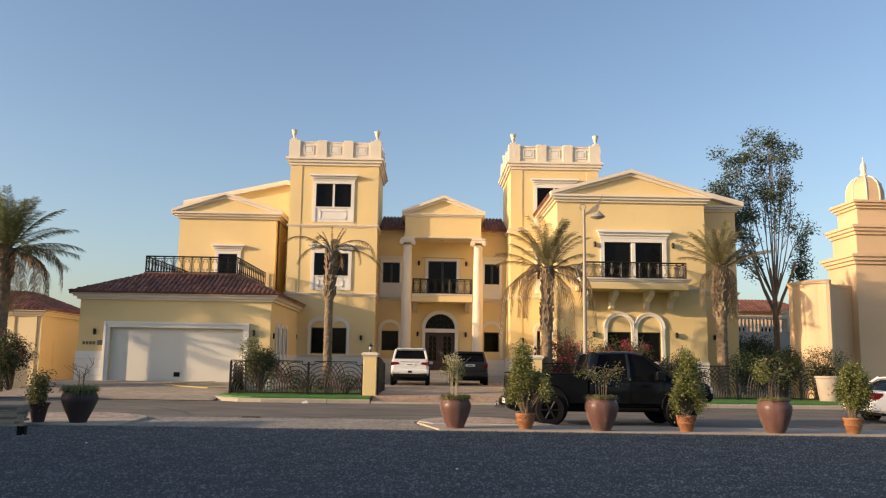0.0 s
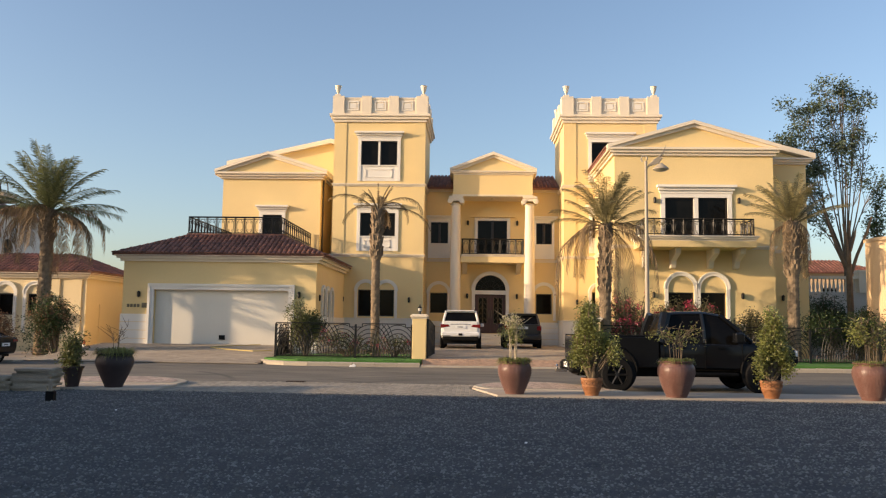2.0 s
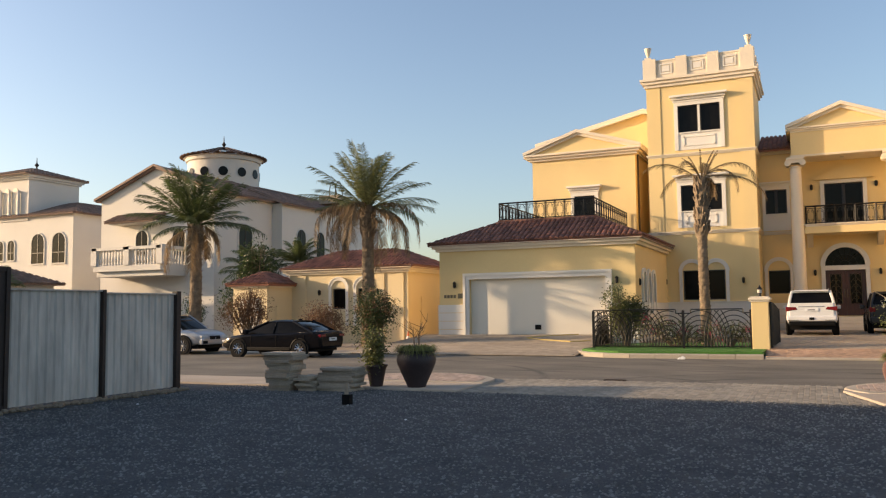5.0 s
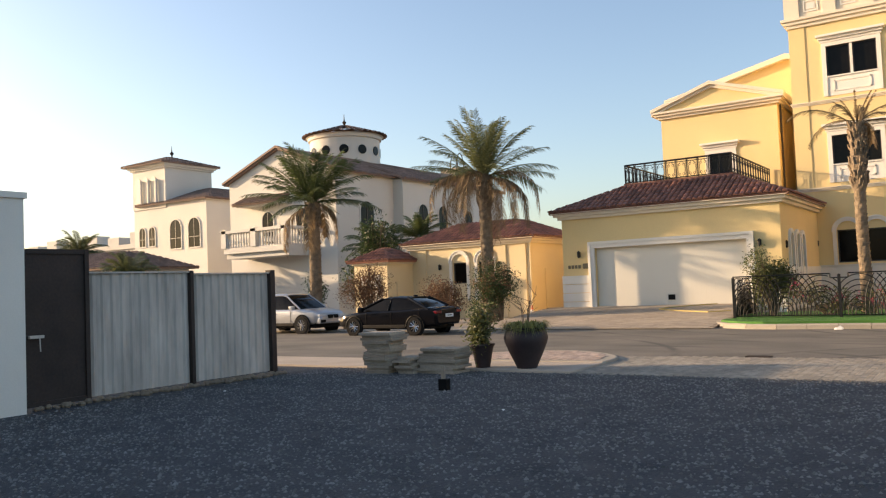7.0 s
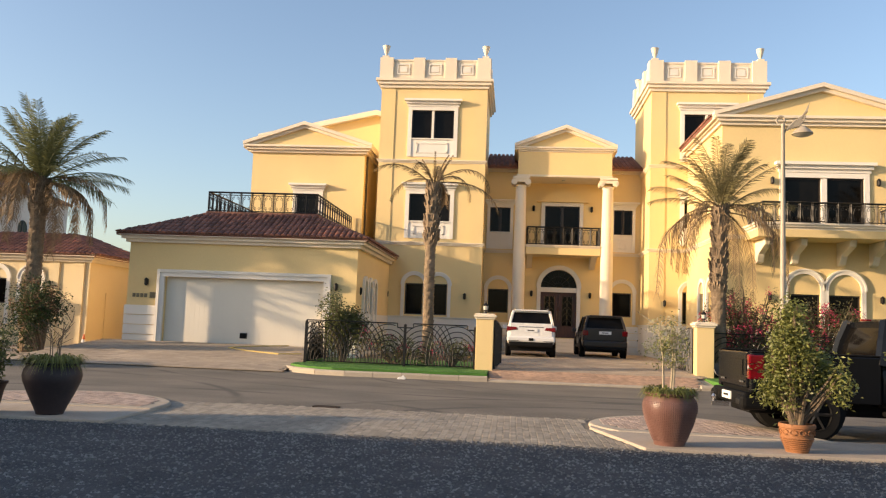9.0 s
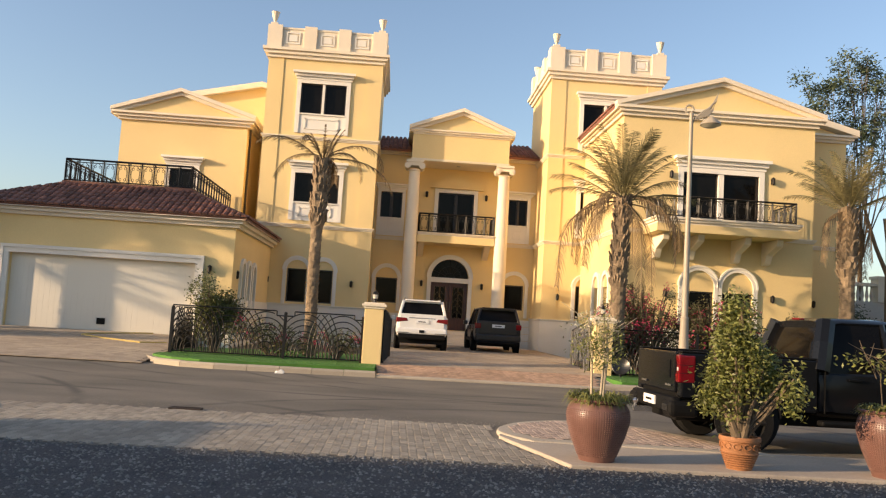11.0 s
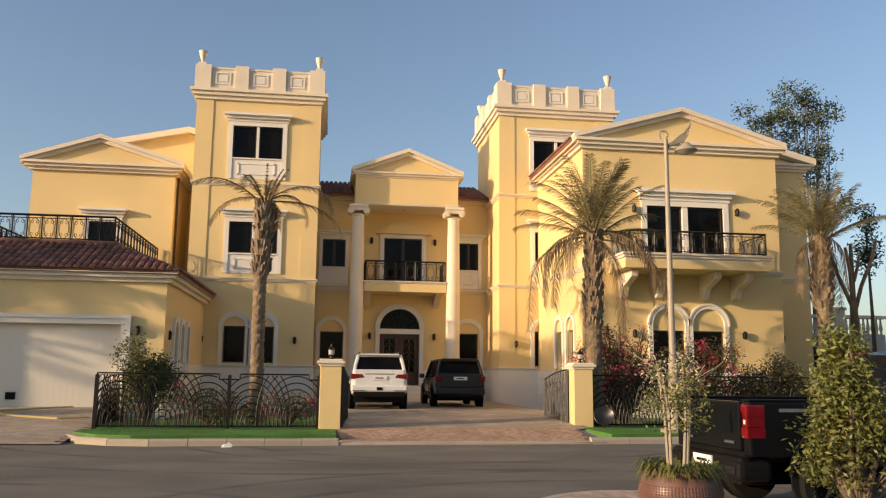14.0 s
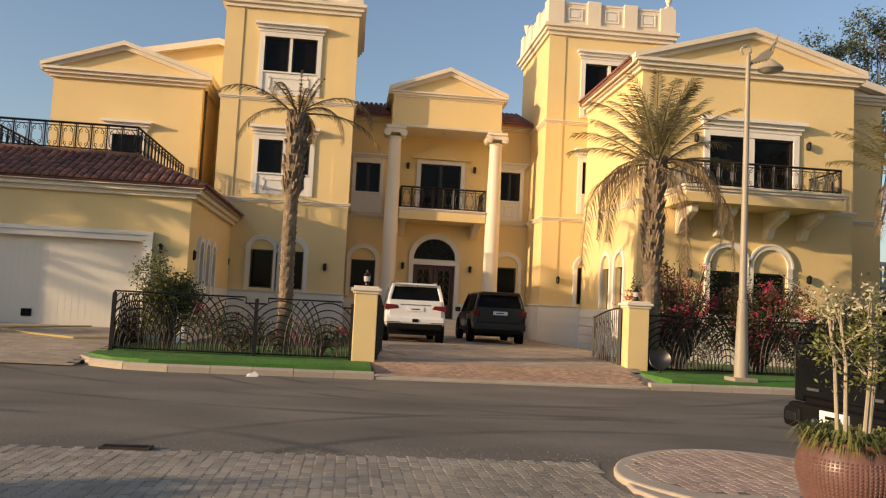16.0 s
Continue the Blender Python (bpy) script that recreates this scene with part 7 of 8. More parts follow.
# black pickup
ht = radians(2.5)
ru = Vector((math.cos(ht), math.sin(ht), 0))
ctr = Vector((2.87, 24.6, 0)) + ru * 2.95 + Vector((-ru.y, ru.x, 0)) * 0.97
pick = thing("pickup_truck", "black crew-cab pickup truck parked in the lay-by", "pickup truck", "parked vehicles", at=pose(ctr.x, ctr.y, 0.0, 0, 0, 2.5) @ Matrix.Diagonal((1.02, 0.965, 1.075, 1)))
pb = [(-0.72, 0.55, 1.22, 1.0), (0.3, 0.52, 1.24, 1.01), (1.3, 0.52, 1.22, 1.01), (1.6, 0.55, 1.24, 1.02), (2.3, 0.6, 1.22, 1.02), (2.75, 0.65, 1.16, 0.98), (2.92, 0.7, 1.05, 0.9)]
bo = part("body", loft(Mesh(), [ring(*q) for q in pb]), TRUCK_PAINT, pick)
soften(bo, 28)
bevelled(bo, 0.03, 2)
def pick_ring(x, z0, z1, w0, w1):
    half = [(w0, z0), (w0, z0 + 0.03), (w1 + (w0 - w1) * 0.15, z1 - 0.1), (w1 * 0.95, z1 - 0.015), (w1 * 0.6, z1 + 0.012)]
    return [(x, y, z) for y, z in half] + [(x, -y, z) for y, z in reversed(half)]
gh = loft(Mesh(), [pick_ring(x, 1.15, z, 0.95, w) for x, z, w in ((-0.70, 1.25, 0.94), (-0.62, 1.6, 0.86), (-0.5, 1.93, 0.77), (-0.25, 1.97, 0.77), (0.6, 1.98, 0.77), (0.85, 1.94, 0.77), (1.3, 1.6, 0.85), (1.72, 1.26, 0.93))])
soften(part("glasshouse", gh, GLASS, pick, "dark tinted windows"), 30)
rf = loft(Mesh(), [[(x, yy, z + dz) for yy, dz in ((w, -0.08), (w * 1.01, -0.05), (w * 0.9, 0.0), (w * 0.5, 0.025), (-w * 0.5, 0.025), (-w * 0.9, 0.0), (-w * 1.01, -0.05), (-w, -0.08))] for x, z, w in ((-0.54, 1.92, 0.77), (-0.25, 1.975, 0.78), (0.5, 1.99, 0.785), (0.9, 1.93, 0.775))])
soften(part("roof", rf, TRUCK_PAINT, pick), 40)
for s in (-1, 1):
    pl = Mesh().tube([(-0.68, s * 0.945, 1.2), (-0.6, s * 0.88, 1.6), (-0.5, s * 0.765, 1.92)], 0.15, 8).tube([(1.7, s * 0.93, 1.24), (1.3, s * 0.855, 1.6), (0.9, s * 0.765, 1.92)], 0.045, 6).tube([(0.45, s * 0.95, 1.22), (0.44, s * 0.88, 1.6), (0.42, s * 0.77, 1.93)], 0.05, 6)
    parts("pillar", pl, TRUCK_PAINT, pick)
    a, b = sorted((s * 0.82, s * 1.015))
    side = Mesh().prism([(-2.9, 0.72), (-2.9, 1.36), (-0.74, 1.36), (-0.74, 0.6), (-1.35, 0.6), (-1.42, 0.85), (-1.6, 1.03), (-1.85, 1.08), (-2.1, 1.03), (-2.28, 0.85), (-2.34, 0.72)], a, b, "y")
    bevelled(part("bed_side", side, TRUCK_PAINT, pick), 0.03, 2)
    box_part(pick, "bed_rail", PLASTIC, -2.9, -0.74, a, b, 1.36, 1.385, 0.01)
    yi = 0.86 if s < 0 else 0.95
    tl = Mesh().prism([(s * yy, zz) for yy, zz in ((yi, 0.93), (1.022, 0.93), (1.022, 1.33), (yi, 1.33), (yi, 1.25), (yi + 0.035, 1.21), (yi + 0.035, 1.09), (yi, 1.05))], -2.945 if s < 0 else -2.89, -2.68, "x")
    t = bevelled(part("tail_light", tl, REDLAMP, pick, "tall red tail light"), 0.03)
    part("lamp_divider", Mesh().box(-2.952 if s < 0 else -2.88, -2.7, min(s * 0.9, s * 1.026), max(s * 0.9, s * 1.026), 1.18, 1.186).box(-2.952 if s < 0 else -2.88, -2.7, min(s * 0.9, s * 1.026), max(s * 0.9, s * 1.026), 1.065, 1.071), PLASTIC, t)
    part("reverse_lens", Mesh().box(*((-2.955, -2.945) if s < 0 else (-2.885, -2.88)), min(s * 0.96, s * 1.0), max(s * 0.96, s * 1.0), 1.1, 1.15), CLEARLAMP, t)
    mir = Mesh().box(1.15, 1.4, min(s * 1.02, s * 1.3), max(s * 1.02, s * 1.3), 1.22, 1.48)
    bevelled(part("mirror", mir, TRUCK_PAINT, pick), 0.05, 3)
    for x in (-1.85, 1.9):
        ar = Mesh()
        ar.tube([(x + 0.52 * math.cos(q), s * 1.01, 0.5 + 0.55 * math.sin(q)) for q in [math.pi * k / 14 for k in range(15)]], 0.03, 6)
        part("wheel_arch", ar, PLASTIC, pick)
        part("wheel_house", Mesh().revolve([(0.52, 0), (0.52, 0.02)], 0, 0, 24).moved(pose(x, s * 0.985, 0.5, 90, 0, 0)), RUBBER, pick)
        wheel(pick, x, s * 0.93, 0.42, 0.29, RIM_DARK, 6)
    box_part(pick, "side_step", PLASTIC, -0.7, 1.3, min(s * 0.9, s * 1.1), max(s * 0.9, s * 1.1), 0.42, 0.5, 0.03)
    for x in (-0.25, 0.75):
        box_part(pick, "door_handle", TRUCK_PAINT, x, x + 0.22, min(s * 1.0, s * 1.04), max(s * 1.0, s * 1.04), 1.08, 1.12, 0.01)
    sm_ = Mesh()
    for x in (-0.62, 0.45, 1.42):
        sm_.box(x - 0.006, x + 0.006, min(s * 0.99, s * 1.016), max(s * 0.99, s * 1.016), 0.6, 1.2)
    parts("door_seam", sm_, PLASTIC, pick)
    box_part(pick, "headlight", CLEARLAMP, 2.6, 2.9, min(s * 0.62, s * 0.94), max(s * 0.62, s * 0.94), 0.9, 1.06, 0.03)
    for z, wd in ((1.30, 0.5),):
        part("side_badge", Mesh().box(-2.5, -2.0, min(s * 1.016, s * 1.02), max(s * 1.016, s * 1.02), 1.24, 1.28), CHROME, pick)
tg = part("tailgate", Mesh().box(-2.93, -2.84, -0.82, 0.82, 0.78, 1.36), TRUCK_PAINT, pick)
bevelled(tg, 0.025)
part("tailgate_panel", Mesh().box(-2.942, -2.925, -0.62, 0.62, 0.98, 1.24), TRUCK_PAINT, tg)
part("tailgate_badge", Mesh().box(-2.95, -2.94, 0.42, 0.66, 0.86, 0.89), CHROME, tg)
part("tailgate_badge", Mesh().box(-2.95, -2.94, -0.7, -0.46, 0.86, 0.89), CHROME, tg)
box_part(pick, "bed_floor", PLASTIC, -2.86, -0.74, -0.85, 0.85, 0.66, 0.8)
box_part(pick, "rear_bumper", PLASTIC, -3.02, -2.86, -0.97, 0.97, 0.5, 0.72, 0.05)
box_part(pick, "brake_light", REDLAMP, -0.6, -0.5, -0.12, 0.12, 1.955, 1.985, 0.01, "small red high brake light")
box_part(pick, "chassis", PLASTIC, -2.8, 2.6, -0.55, 0.55, 0.36, 0.66)
part("tow_hitch", Mesh().box(-3.3, -3.0, -0.05, 0.05, 0.42, 0.5).revolve([(0.03, 0.5), (0.03, 0.55), (0.045, 0.58), (0.02, 0.62)], -3.26, 0, 10), CHROME, pick)
plate(pick, -3.03, 0, 0.62)
for s in (-1, 1):
    box_part(pick, "bumper_corner", PLASTIC, -3.06, -2.6, min(s * 0.62, s * 1.01), max(s * 0.62, s * 1.01), 0.44, 0.68, 0.07)
    box_part(pick, "exhaust_slot", RIM_DARK, -3.075, -3.05, min(s * 0.68, s * 0.9), max(s * 0.68, s * 0.9), 0.52, 0.61, 0.02)


# ---------------- neighbouring buildings ----------------
def hip_roof(parent, x0, x1, y0, y1, z, rise, inset, mat=TILE, width=0.24):
    """Four tiled slopes; inset is the run from eave to ridge."""
    i = min(inset, (x1 - x0) / 2 - 0.01, (y1 - y0) / 2 - 0.01)
    a, b, c, d = (x0, y0, z), (x1, y0, z), (x1, y1, z), (x0, y1, z)
    e, f, g, h = (x0 + i, y0 + i, z + rise), (x1 - i, y0 + i, z + rise), (x1 - i, y1 - i, z + rise), (x0 + i, y1 - i, z + rise)
    for p, q, r_, s in ((a, b, f, e), (b, c, g, f), (c, d, h, g), (d, a, e, h)):
        tiled(parent, p, q, r_, s, "roof", width, 0.4, mat)


def arched(parent, c, half, z0, spring, y, axis="y", mat=OFFWHITE, trim=0.1):
    """A real arched opening's frame: dark pane with white trim, set in a reveal."""
    tr = Mesh()
    tr.arch(c, spring, half, half + trim, y - 0.07, y + 0.05, 12, axis=axis) if axis == "y" else None
    if axis == "y":
        tr.box(c - half - trim, c - half, y - 0.07, y + 0.05, z0, spring).box(c + half, c + half + trim, y - 0.07, y + 0.05, z0, spring).box(c - half - trim, c + half + trim, y - 0.1, y + 0.05, z0 - 0.1, z0)
        pane = [(c + half * math.cos(math.pi * k / 12), spring + half * math.sin(math.pi * k / 12)) for k in range(13)] + [(c - half, z0), (c + half, z0)]
        w = part("window", tr, mat, parent)
        part("pane", Mesh().prism(pane, y - 0.03, y - 0.015, "y"), GLASS, w)
        part("glazing_bar", Mesh().box(c - 0.03, c + 0.03, y - 0.06, y - 0.03, z0, spring + half * 0.98).box(c - half, c + half, y - 0.06, y - 0.03, z0 + (spring - z0) * 0.5 - 0.03, z0 + (spring - z0) * 0.5 + 0.03), FRAME_D, w)
    else:
        for k in range(12):
            p, q = math.pi * k / 12, math.pi * (k + 1) / 12
            tr.prism([(c + rr * math.cos(t), spring + rr * math.sin(t)) for rr, t in ((half, p), (half + trim, p), (half + trim, q), (half, q))], y - 0.05, y + 0.07, "x")
        tr.box(y - 0.05, y + 0.07, c - half - trim, c - half, z0, spring).box(y - 0.05, y + 0.07, c + half, c + half + trim, z0, spring)
        pane = [(c + half * math.cos(math.pi * k / 12), spring + half * math.sin(math.pi * k / 12)) for k in range(13)] + [(c - half, z0), (c + half, z0)]
        w = part("window", tr, mat, parent)
        part("pane", Mesh().prism(pane, y + 0.015, y + 0.03, "x"), GLASS, w)
        part("glazing_bar", Mesh().box(y + 0.03, y + 0.06, c - 0.03, c + 0.03, z0, spring + half * 0.98), FRAME_D, w)
    return w


# yellow annex beside the garage
annex = thing("annex", "single-storey yellow annex with a tiled hip roof", "house")
ah = [(-25.55, -24.7, 1.95, 3.1), (-23.9, -23.05, 1.95, 3.1)]
parts("wall", wall_mesh(Mesh(), -28.5, -20.7, 0.0, 4.0, 46.0, 46.3, ah).box(-21.0, -20.7, 46.3, 52, 0, 4.0).box(-28.5, -28.2, 46.3, 52, 0, 4).box(-28.2, -21.0, 51.7, 52, 0, 4), ANNEX, annex)
ac = Mesh()
cornice(ac, -28.5, -20.7, 46.0, 52, 3.95, 4.3, 0.42, "FLRB")
part("cornice", ac, CREAM, annex)
hip_roof(annex, -28.95, -20.25, 45.55, 52.4, 4.3, 1.15, 2.6)
for a, b, z0, z1 in ah:
    window(annex, a, b, z0, z1, 46.0, 1, 0.0)
    arch_trim(annex, (a + b) / 2, 0.48, 1.0, 3.1, 46.0, 0.17)
for x in (-27.6, -22.4, -21.2):
    part("pilaster", Mesh().box(x - 0.25, x + 0.25, 45.94, 46.01, 0.0, 3.9), ANNEX, annex)
for x in (-26.4, -22.55):
    sconce(annex, x, 46.0, 2.9)
dn = Mesh().box(-20.71, -20.66, 47.6, 48.7, 0.1, 2.6)
part("side_door", dn, ANNEX, annex, "yellow panelled side door")
pavil = thing("pavilion", "small yellow pavilion with a tiled roof", "pavilion")
parts("wall", Mesh().box(-30.7, -28.35, 43.6, 46.6, 0.0, 3.3), ANNEX, pavil)
pc2 = Mesh()
cornice(pc2, -30.7, -28.35, 43.6, 46.6, 3.2, 3.42, 0.3, "FLRB")
part("cornice", pc2, CREAM, pavil)
hip_roof(pavil, -31.05, -28.0, 43.25, 46.95, 3.42, 0.72, 1.5)
part("shutter", Mesh().box(-30.2, -28.9, 43.54, 43.61, 0.4, 2.6), WHITE, pavil, "pale louvred shutter")
for k in range(14):
    part("louvre", Mesh().box(-30.1, -29.0, 43.50, 43.545, 0.55 + 0.145 * k, 0.65 + 0.145 * k), WHITE, pavil)
part("side_panel", Mesh().box(-28.36, -28.3, 44.4, 45.6, 0.6, 2.2), ANNEX, pavil)

# white house with a round lantern tower
wh = thing("white_house", "ivory two-storey house with brown tiled roofs and a round tower", "house")
parts("wall", Mesh().box(-48.0, -37.5, 50, 73, 0, 10.2), OFFWHITE, wh)
part("gable", Mesh().prism([(-48.0, 10.2), (-37.5, 10.2), (-42.7, 12.2)], 50.0, 50.4, "y"), OFFWHITE, wh)
tiled(wh, (-48.35, 49.7, 10.15), (-48.35, 73, 10.15), (-42.7, 73, 12.3), (-42.7, 49.7, 12.3), "roof", 0.3, 0.45, TILE_B)
tiled(wh, (-37.1, 49.7, 10.15), (-37.1, 73, 10.15), (-42.7, 73, 12.3), (-42.7, 49.7, 12.3), "roof", 0.3, 0.45, TILE_B)
vg = Mesh().prism([(-48.4, 10.1), (-48.4, 10.26), (-42.7, 12.42), (-37.0, 10.26), (-37.0, 10.1), (-42.7, 12.26)], 49.6, 50.0, "y")
part("verge", vg, TILE_B, wh)
part("projection", Mesh().box(-37.5, -36.6, 56.5, 63.5, 0, 10.0), OFFWHITE, wh)
tiled(wh, (-36.2, 56.2, 10.0), (-36.2, 63.8, 10.0), (-39.5, 63.8, 11.3), (-39.5, 56.2, 11.3), "roof", 0.3, 0.45, TILE_B)
for c_ in (59.0, 61.7):
    arched(wh, c_, 0.6, 6.0, 7.6, -36.6, "x")
arched(wh, 53.3, 0.75, 5.4, 7.4, -37.5, "x")
arched(wh, 67.0, 0.6, 6.0, 7.6, -37.5, "x")
arched(wh, -40.6, 0.55, 5.4, 7.2, 50.0)
arched(wh, -44.0, 0.55, 5.4, 7.2, 50.0)
# drum
dr = Mesh().revolve([(2.9, 11.0), (2.9, 14.2), (3.05, 14.25), (3.1, 14.5), (3.25, 14.55)], -45.0, 60.0, 40)
drum = part("drum", dr, OFFWHITE, wh, smooth=True)
cn = Mesh()
for k in range(40):
    a0, a1 = 2 * math.pi * k / 40, 2 * math.pi * (k + 1) / 40
    for j in range(6):
        r0, r1 = 3.5 * (1 - j / 6) + 0.05, 3.5 * (1 - (j + 1) / 6) + 0.05
        z0, z1 = 14.55 + 1.05 * j / 6 + 0.04, 14.55 + 1.05 * (j + 1) / 6
        am = (a0 + a1) / 2
        P = lambda r_, a_, z_: (-45.0 + r_ * math.cos(a_), 60.0 + r_ * math.sin(a_), z_)
        cn.add([P(r0, a0, z0), P(r0, am, z0 + 0.12), P(r0, a1, z0), P(r1, a1, z1), P(r1, am, z1 + 0.08), P(r1, a0, z1)], [(0, 1, 4, 5), (1, 2, 3, 4)])
part("drum_roof", cn, TILE_B, wh)
part("finial", Mesh().revolve([(0.12, 15.5), (0.06, 15.7), (0.18, 15.9), (0.05, 16.1), (0.02, 16.6)], -45.0, 60.0, 10), RUST, wh)
for k in range(12):
    a = 2 * math.pi * k / 12 + 0.15
    ring_ = Mesh().revolve([(0.38, 0), (0.38, 0.04)], 0, 0, 18)
    rp = part("round_window", ring_.moved(pose(-45.0 + 2.91 * math.cos(a), 60.0 + 2.91 * math.sin(a), 13.2, 0, 90, math.degrees(a))), GLASS, wh)
# balcony with balusters
bl2 = part("balcony", Mesh().box(-46.1, -40.0, 47.6, 50, 4.75, 5.15).box(-46.1, -40.0, 47.9, 50, 4.4, 4.75), OFFWHITE, wh)
part("balcony_rail", Mesh().box(-46.2, -39.9, 47.5, 47.85, 6.2, 6.4).box(-40.25, -39.9, 47.85, 50, 6.2, 6.4), OFFWHITE, bl2)
for x in (-46.0, -43.0, -40.05):
    part("balcony_pier", Mesh().box(x - 0.25, x + 0.25, 47.5, 47.95, 5.15, 6.45), OFFWHITE, bl2)
bal_me = Mesh().revolve([(0.09, 0), (0.09, 0.08), (0.05, 0.12), (0.1, 0.35), (0.05, 0.7), (0.045, 0.9), (0.09, 0.98), (0.09, 1.05)], 0, 0, 8).data("baluster", OFFWHITE)
for k in range(21):
    x = -45.7 + 0.27 * k
    if abs(x + 43.0) > 0.3:
        piece("baluster", bal_me, bl2, pose(x, 47.68, 5.15))
for k in range(7):
    piece("baluster", bal_me, bl2, pose(-40.07, 48.1 + 0.27 * k, 5.15))
cp_ = part("canopy_wall", Mesh().box(-46.2, -42.0, 48.9, 50, 8.2, 8.35), OFFWHITE, wh)
tiled(wh, (-46.4, 48.7, 8.35), (-41.8, 48.7, 8.35), (-41.8, 50, 8.95), (-46.4, 50, 8.95), "canopy", 0.26, 0.4, TILE_B)
part("roof_plant", Mesh().box(-39.5, -37.5, 66, 68, 11.2, 11.9), CONCRETE, wh)
part("roof_ladder", Mesh().tube([(-37.6, 66.2 + 0.6 * math.cos(t), 11.6 + 1.5 * math.sin(t)) for t in [math.pi * k / 10 for k in range(11)]], 0.04, 6).tube([(-38.2, 66.2 + 0.6 * math.cos(t), 11.6 + 1.5 * math.sin(t)) for t in [math.pi * k / 10 for k in range(11)]], 0.04, 6), RUST, wh)
for k in range(3):
    part("air_unit", Mesh().box(-37.5, -36.9, 64.2 + k * 1.4, 65.2 + k * 1.4, 5.6, 6.5), FARWALL, wh)
# its western wing and tower
ww = thing("white_wing", "ivory wing with arched windows and a loggia tower", "house")
parts("wall", Mesh().box(-66.6, -56.6, 55, 66, 0, 10.4), OFFWHITE, ww)
hip_roof(ww, -66.0, -56.2, 54.6, 66.4, 10.4, 1.5, 4.5, TILE_B, 0.3)
part("tower", Mesh().box(-66.6, -61.9, 54.9, 60.2, 10.0, 14.0), OFFWHITE, ww)
tc = Mesh()
cornice(tc, -66.6, -61.9, 54.9, 60.2, 13.6, 14.1, 0.45, "FLRB")
part("cornice", tc, OFFWHITE, ww)
hip_roof(ww, -67.4, -61.4, 54.2, 60.9, 14.1, 0.95, 3.3, TILE_B, 0.3)
part("finial", Mesh().revolve([(0.12, 14.9), (0.06, 15.2), (0.2, 15.4), (0.05, 15.6), (0.02, 16.1)], -64.2, 57.5, 10), RUST, ww)
for x in (-65.7, -64.6, -63.5):
    rec_ = Mesh().box(x - 0.32, x + 0.32, 54.84, 54.9, 10.6, 12.6).arch(x, 12.6, 0.0, 0.32, 54.84, 54.9, 8)
    part("loggia_recess", rec_, CREAM, ww)
    part("loggia_column", Mesh().revolve([(0.16, 10.5), (0.12, 10.7), (0.12, 12.4), (0.17, 12.6)], x + 0.55, 54.75, 10), OFFWHITE, ww)
for x, hw in ((-60.7, 0.75), (-58.2, 0.75)):
    arched(ww, x, hw, 6.2, 8.0, 55.0)
for x in (-65.4, -64.0):
    arched(ww, x, 0.42, 6.6, 7.9, 55.0)
# low buildings further off
far = thing("far_building", "distant low pale building with flat roofs", "building")
parts("wall", Mesh().box(-125, -84, 74, 90, 0, 8.5), FARWALL, far)
parts("parapet", Mesh().box(-125.3, -83.7, 73.7, 90, 8.5, 9.1), FARWALL, far)
for k in range(8):
    part("roof_unit", Mesh().box(-122 + 5 * k, -119.5 + 5 * k, 76, 78, 9.1, 10.4 + 0.5 * (k % 2)), FARWALL, far)
lowh = thing("low_house", "low white house with a brown tiled roof", "house")
parts("wall", Mesh().box(-64, -49.2, 41, 47, 0, 4.0), OFFWHITE, lowh)
hip_roof(lowh, -64.5, -48.6, 40.5, 47.5, 4.0, 1.25, 3.0, TILE_B, 0.3)
bw = Mesh().box(-62, -31.5, 37.3, 37.6, 0, 2.6).box(-62.1, -31.4, 37.2, 37.7, 2.6, 2.75)
tagged(new("wall_frontage", bw.data("wall_frontage", OFFWHITE)), "ivory boundary wall of the white house", "wall", kind="structure")

# ornamental gate tower and curved wall to the east
gt_ = thing("gate_tower", "peach rendered neighbouring tower with stepped cornices and a small dome", "tower", at=pose(0.377 * 0.13, 0.794 * 0.13, 1.741 * 0.13) @ Matrix.Diagonal((0.87, 0.87, 0.87, 1)))
tx, ty = 28.5, 52.2
sq = 1 / math.sqrt(2)
tiers = [(1.75, -0.1, 8.3), (1.5, 8.8, 10.2), (1.22, 10.65, 11.9)]
for h_, z0, z1 in tiers:
    part("tier", Mesh().box(tx - h_, tx + h_, ty - h_, ty + h_, z0, z1), PEACH, gt_)
for h_, z0, z1 in ((1.75, 8.2, 8.82), (1.5, 10.1, 10.68), (1.22, 11.8, 12.3)):
    m = Mesh()
    cornice(m, tx - h_, tx + h_, ty - h_, ty + h_, z0, z1, 0.38, "FLRB")
    part("cornice", m, PEACH, gt_)
dm = Mesh().revolve([(1.08, 12.3), (1.1, 12.75), (1.08, 13.1), (0.95, 13.6), (0.65, 13.95), (0.3, 14.12), (0.1, 14.15)], tx, ty, 8, start=math.pi / 8)
part("dome", dm, PEACH, gt_)
rb_ = Mesh()
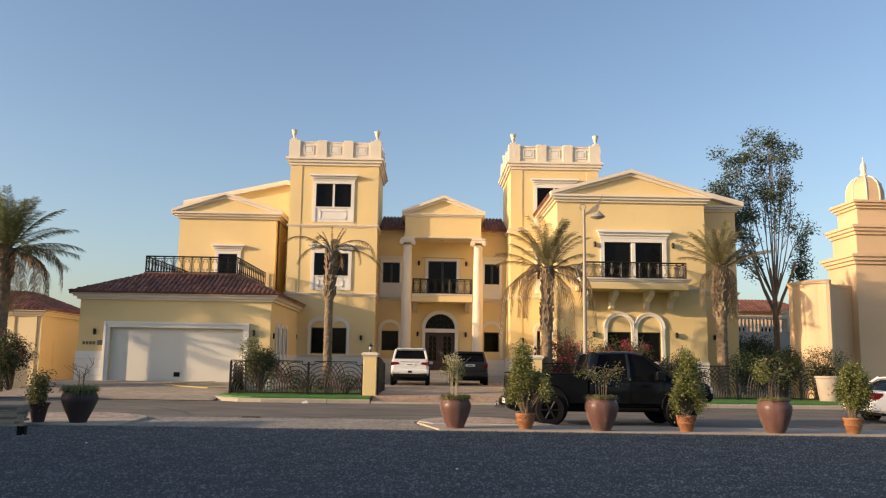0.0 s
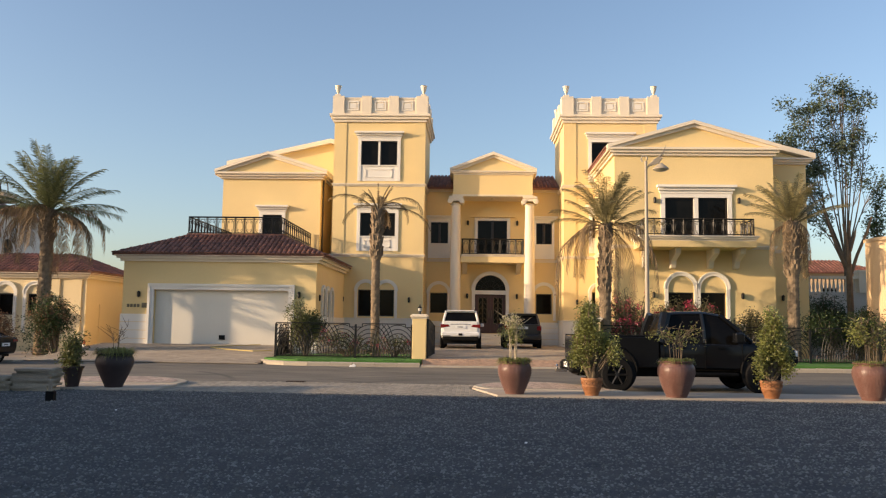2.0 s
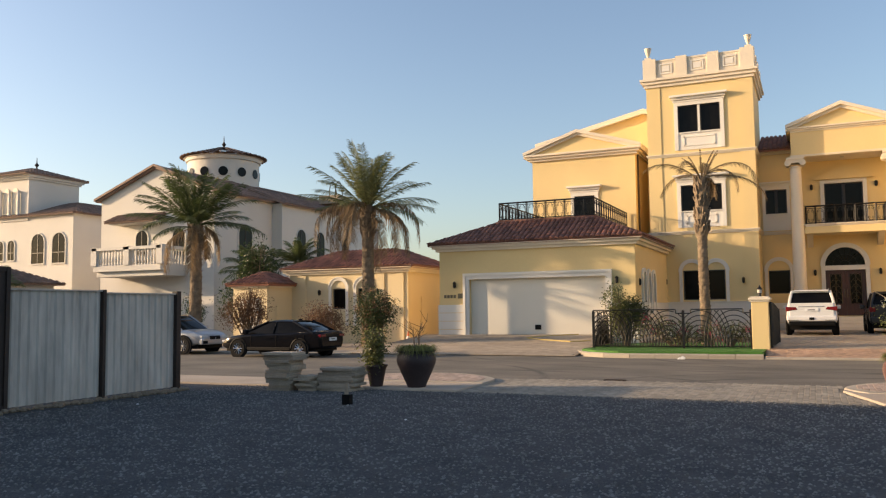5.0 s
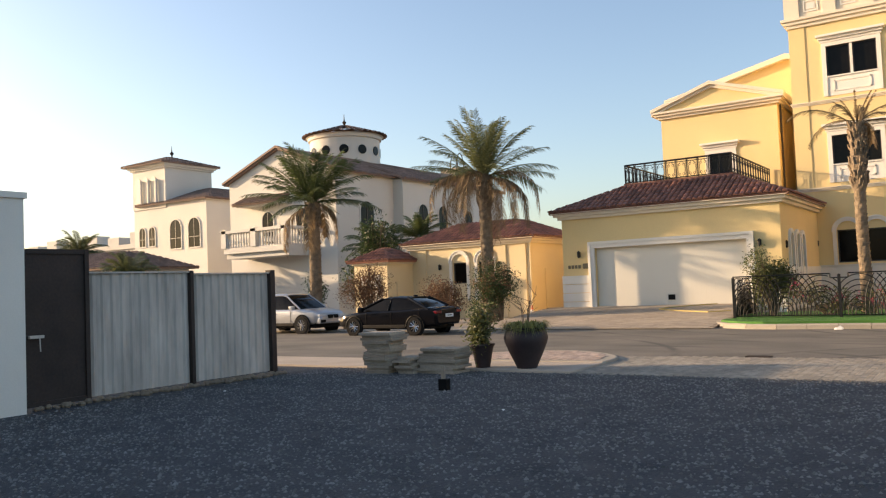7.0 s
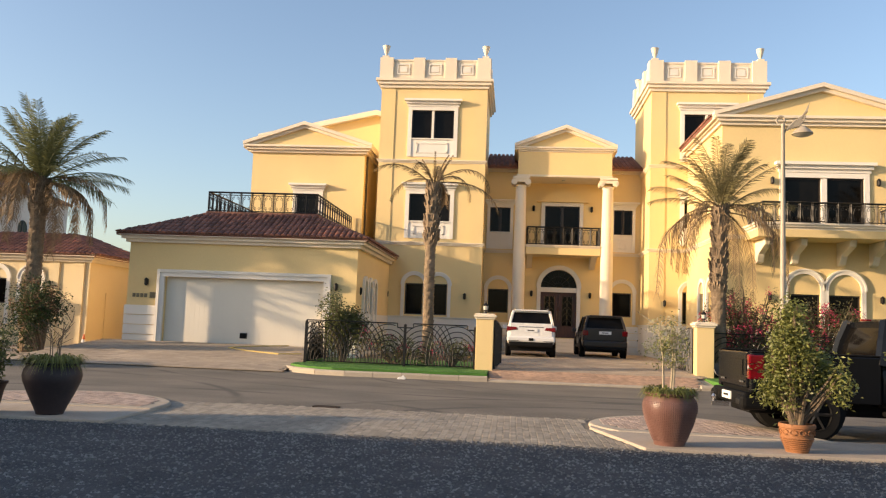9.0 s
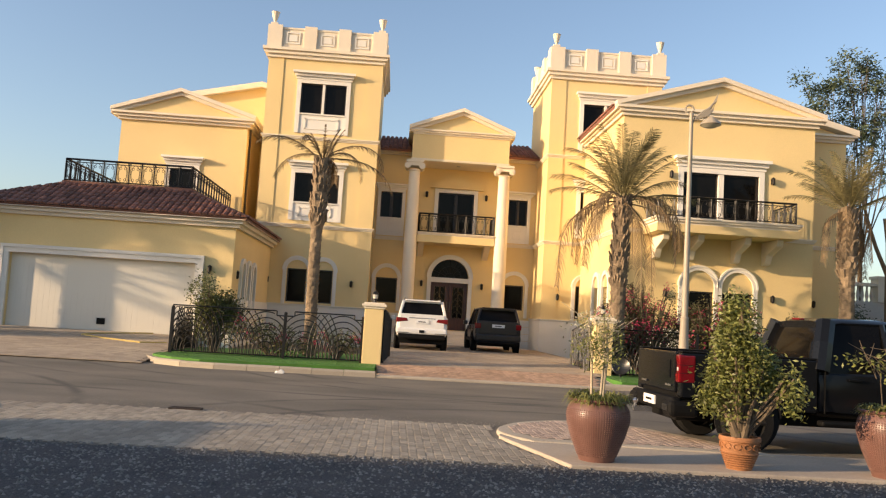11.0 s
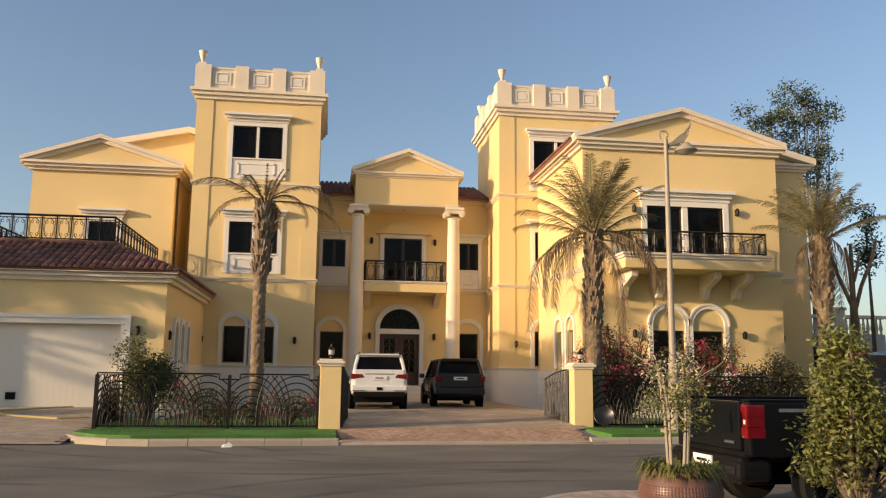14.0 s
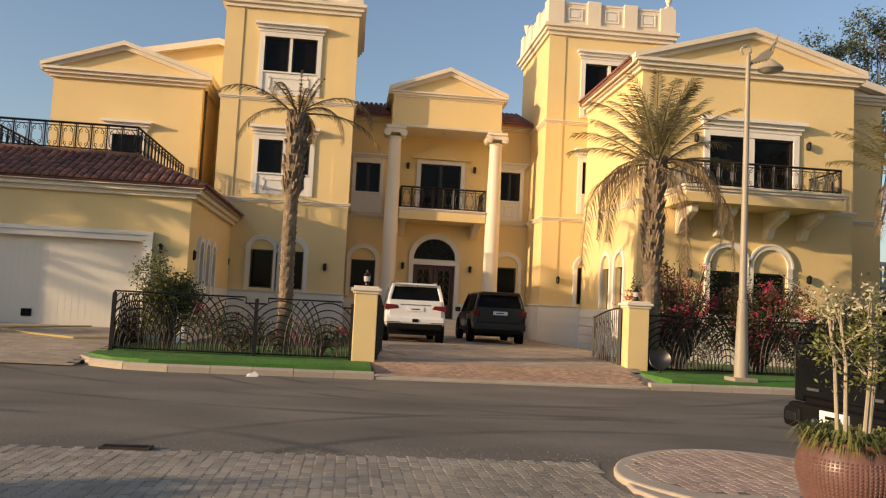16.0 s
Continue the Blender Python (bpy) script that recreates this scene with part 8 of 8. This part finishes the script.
for k in range(8):
    a = math.pi / 8 + math.pi / 4 * k
    rb_.tube([(tx + r_ * math.cos(a), ty + r_ * math.sin(a), z) for r_, z in ((1.08, 12.3), (1.1, 12.75), (1.08, 13.1), (0.95, 13.6), (0.65, 13.95), (0.3, 14.12))], 0.05, 5)
part("dome_rib", rb_, CREAM, gt_)
part("finial", Mesh().revolve([(0.22, 14.15), (0.22, 14.3), (0.14, 14.4), (0.2, 14.65), (0.16, 14.95), (0.05, 15.1), (0.03, 15.45)], tx, ty, 10), CREAM, gt_, smooth=True)
cwl = Mesh()
pts_ = [(22.4, 49.9), (22.45, 49.2), (22.7, 48.6), (23.2, 48.15), (23.9, 47.9), (24.7, 50.0), (26.8, 51.2)]
pts_ = rounded(pts_, 4)
cwl.prism(pts_ + [(x, y + 0.4) for x, y in reversed(pts_)], -0.1, 6.7, "z")
part("wall_coping", Mesh().prism([(x - 0.06, y - 0.08) for x, y in pts_] + [(x - 0.06, y + 0.45) for x, y in reversed(pts_)], 6.7, 6.9, "z"), PEACH, gt_)
part("curved_wall", cwl, PEACH, gt_)
# terrace balustrade and far houses between villa and tower
tb = thing("terrace_balustrade", "distant white stone balustrade on a retaining wall", "balustrade")
part("retaining_wall", Mesh().box(20.5, 27, 54.6, 55.1, 0, 4.1), FARWALL, tb)
part("hand_rail", Mesh().box(20.4, 27.2, 54.55, 55.15, 4.95, 5.1), CREAM, tb)
for k in range(26):
    piece("baluster", bal_me, tb, pose(20.7 + 0.25 * k, 54.85, 4.08))
for x in (20.6, 24.4):
    part("pier", Mesh().box(x - 0.28, x + 0.28, 54.5, 55.2, 4.1, 5.35).box(x - 0.35, x + 0.35, 54.43, 55.27, 5.35, 5.5), CREAM, tb)
fh = thing("far_house", "distant beige house beyond the balustrade", "house")
parts("wall", Mesh().box(30, 44, 92, 104, 0, 8), PEACH, fh)
hip_roof(fh, 29.5, 44.5, 91.5, 104.5, 8, 1.6, 4, TILE, 0.4)
for k in range(4):
    part("window", Mesh().box(31.5 + 3 * k, 33 + 3 * k, 91.9, 91.99, 4.5, 6.3), GLASS, fh)
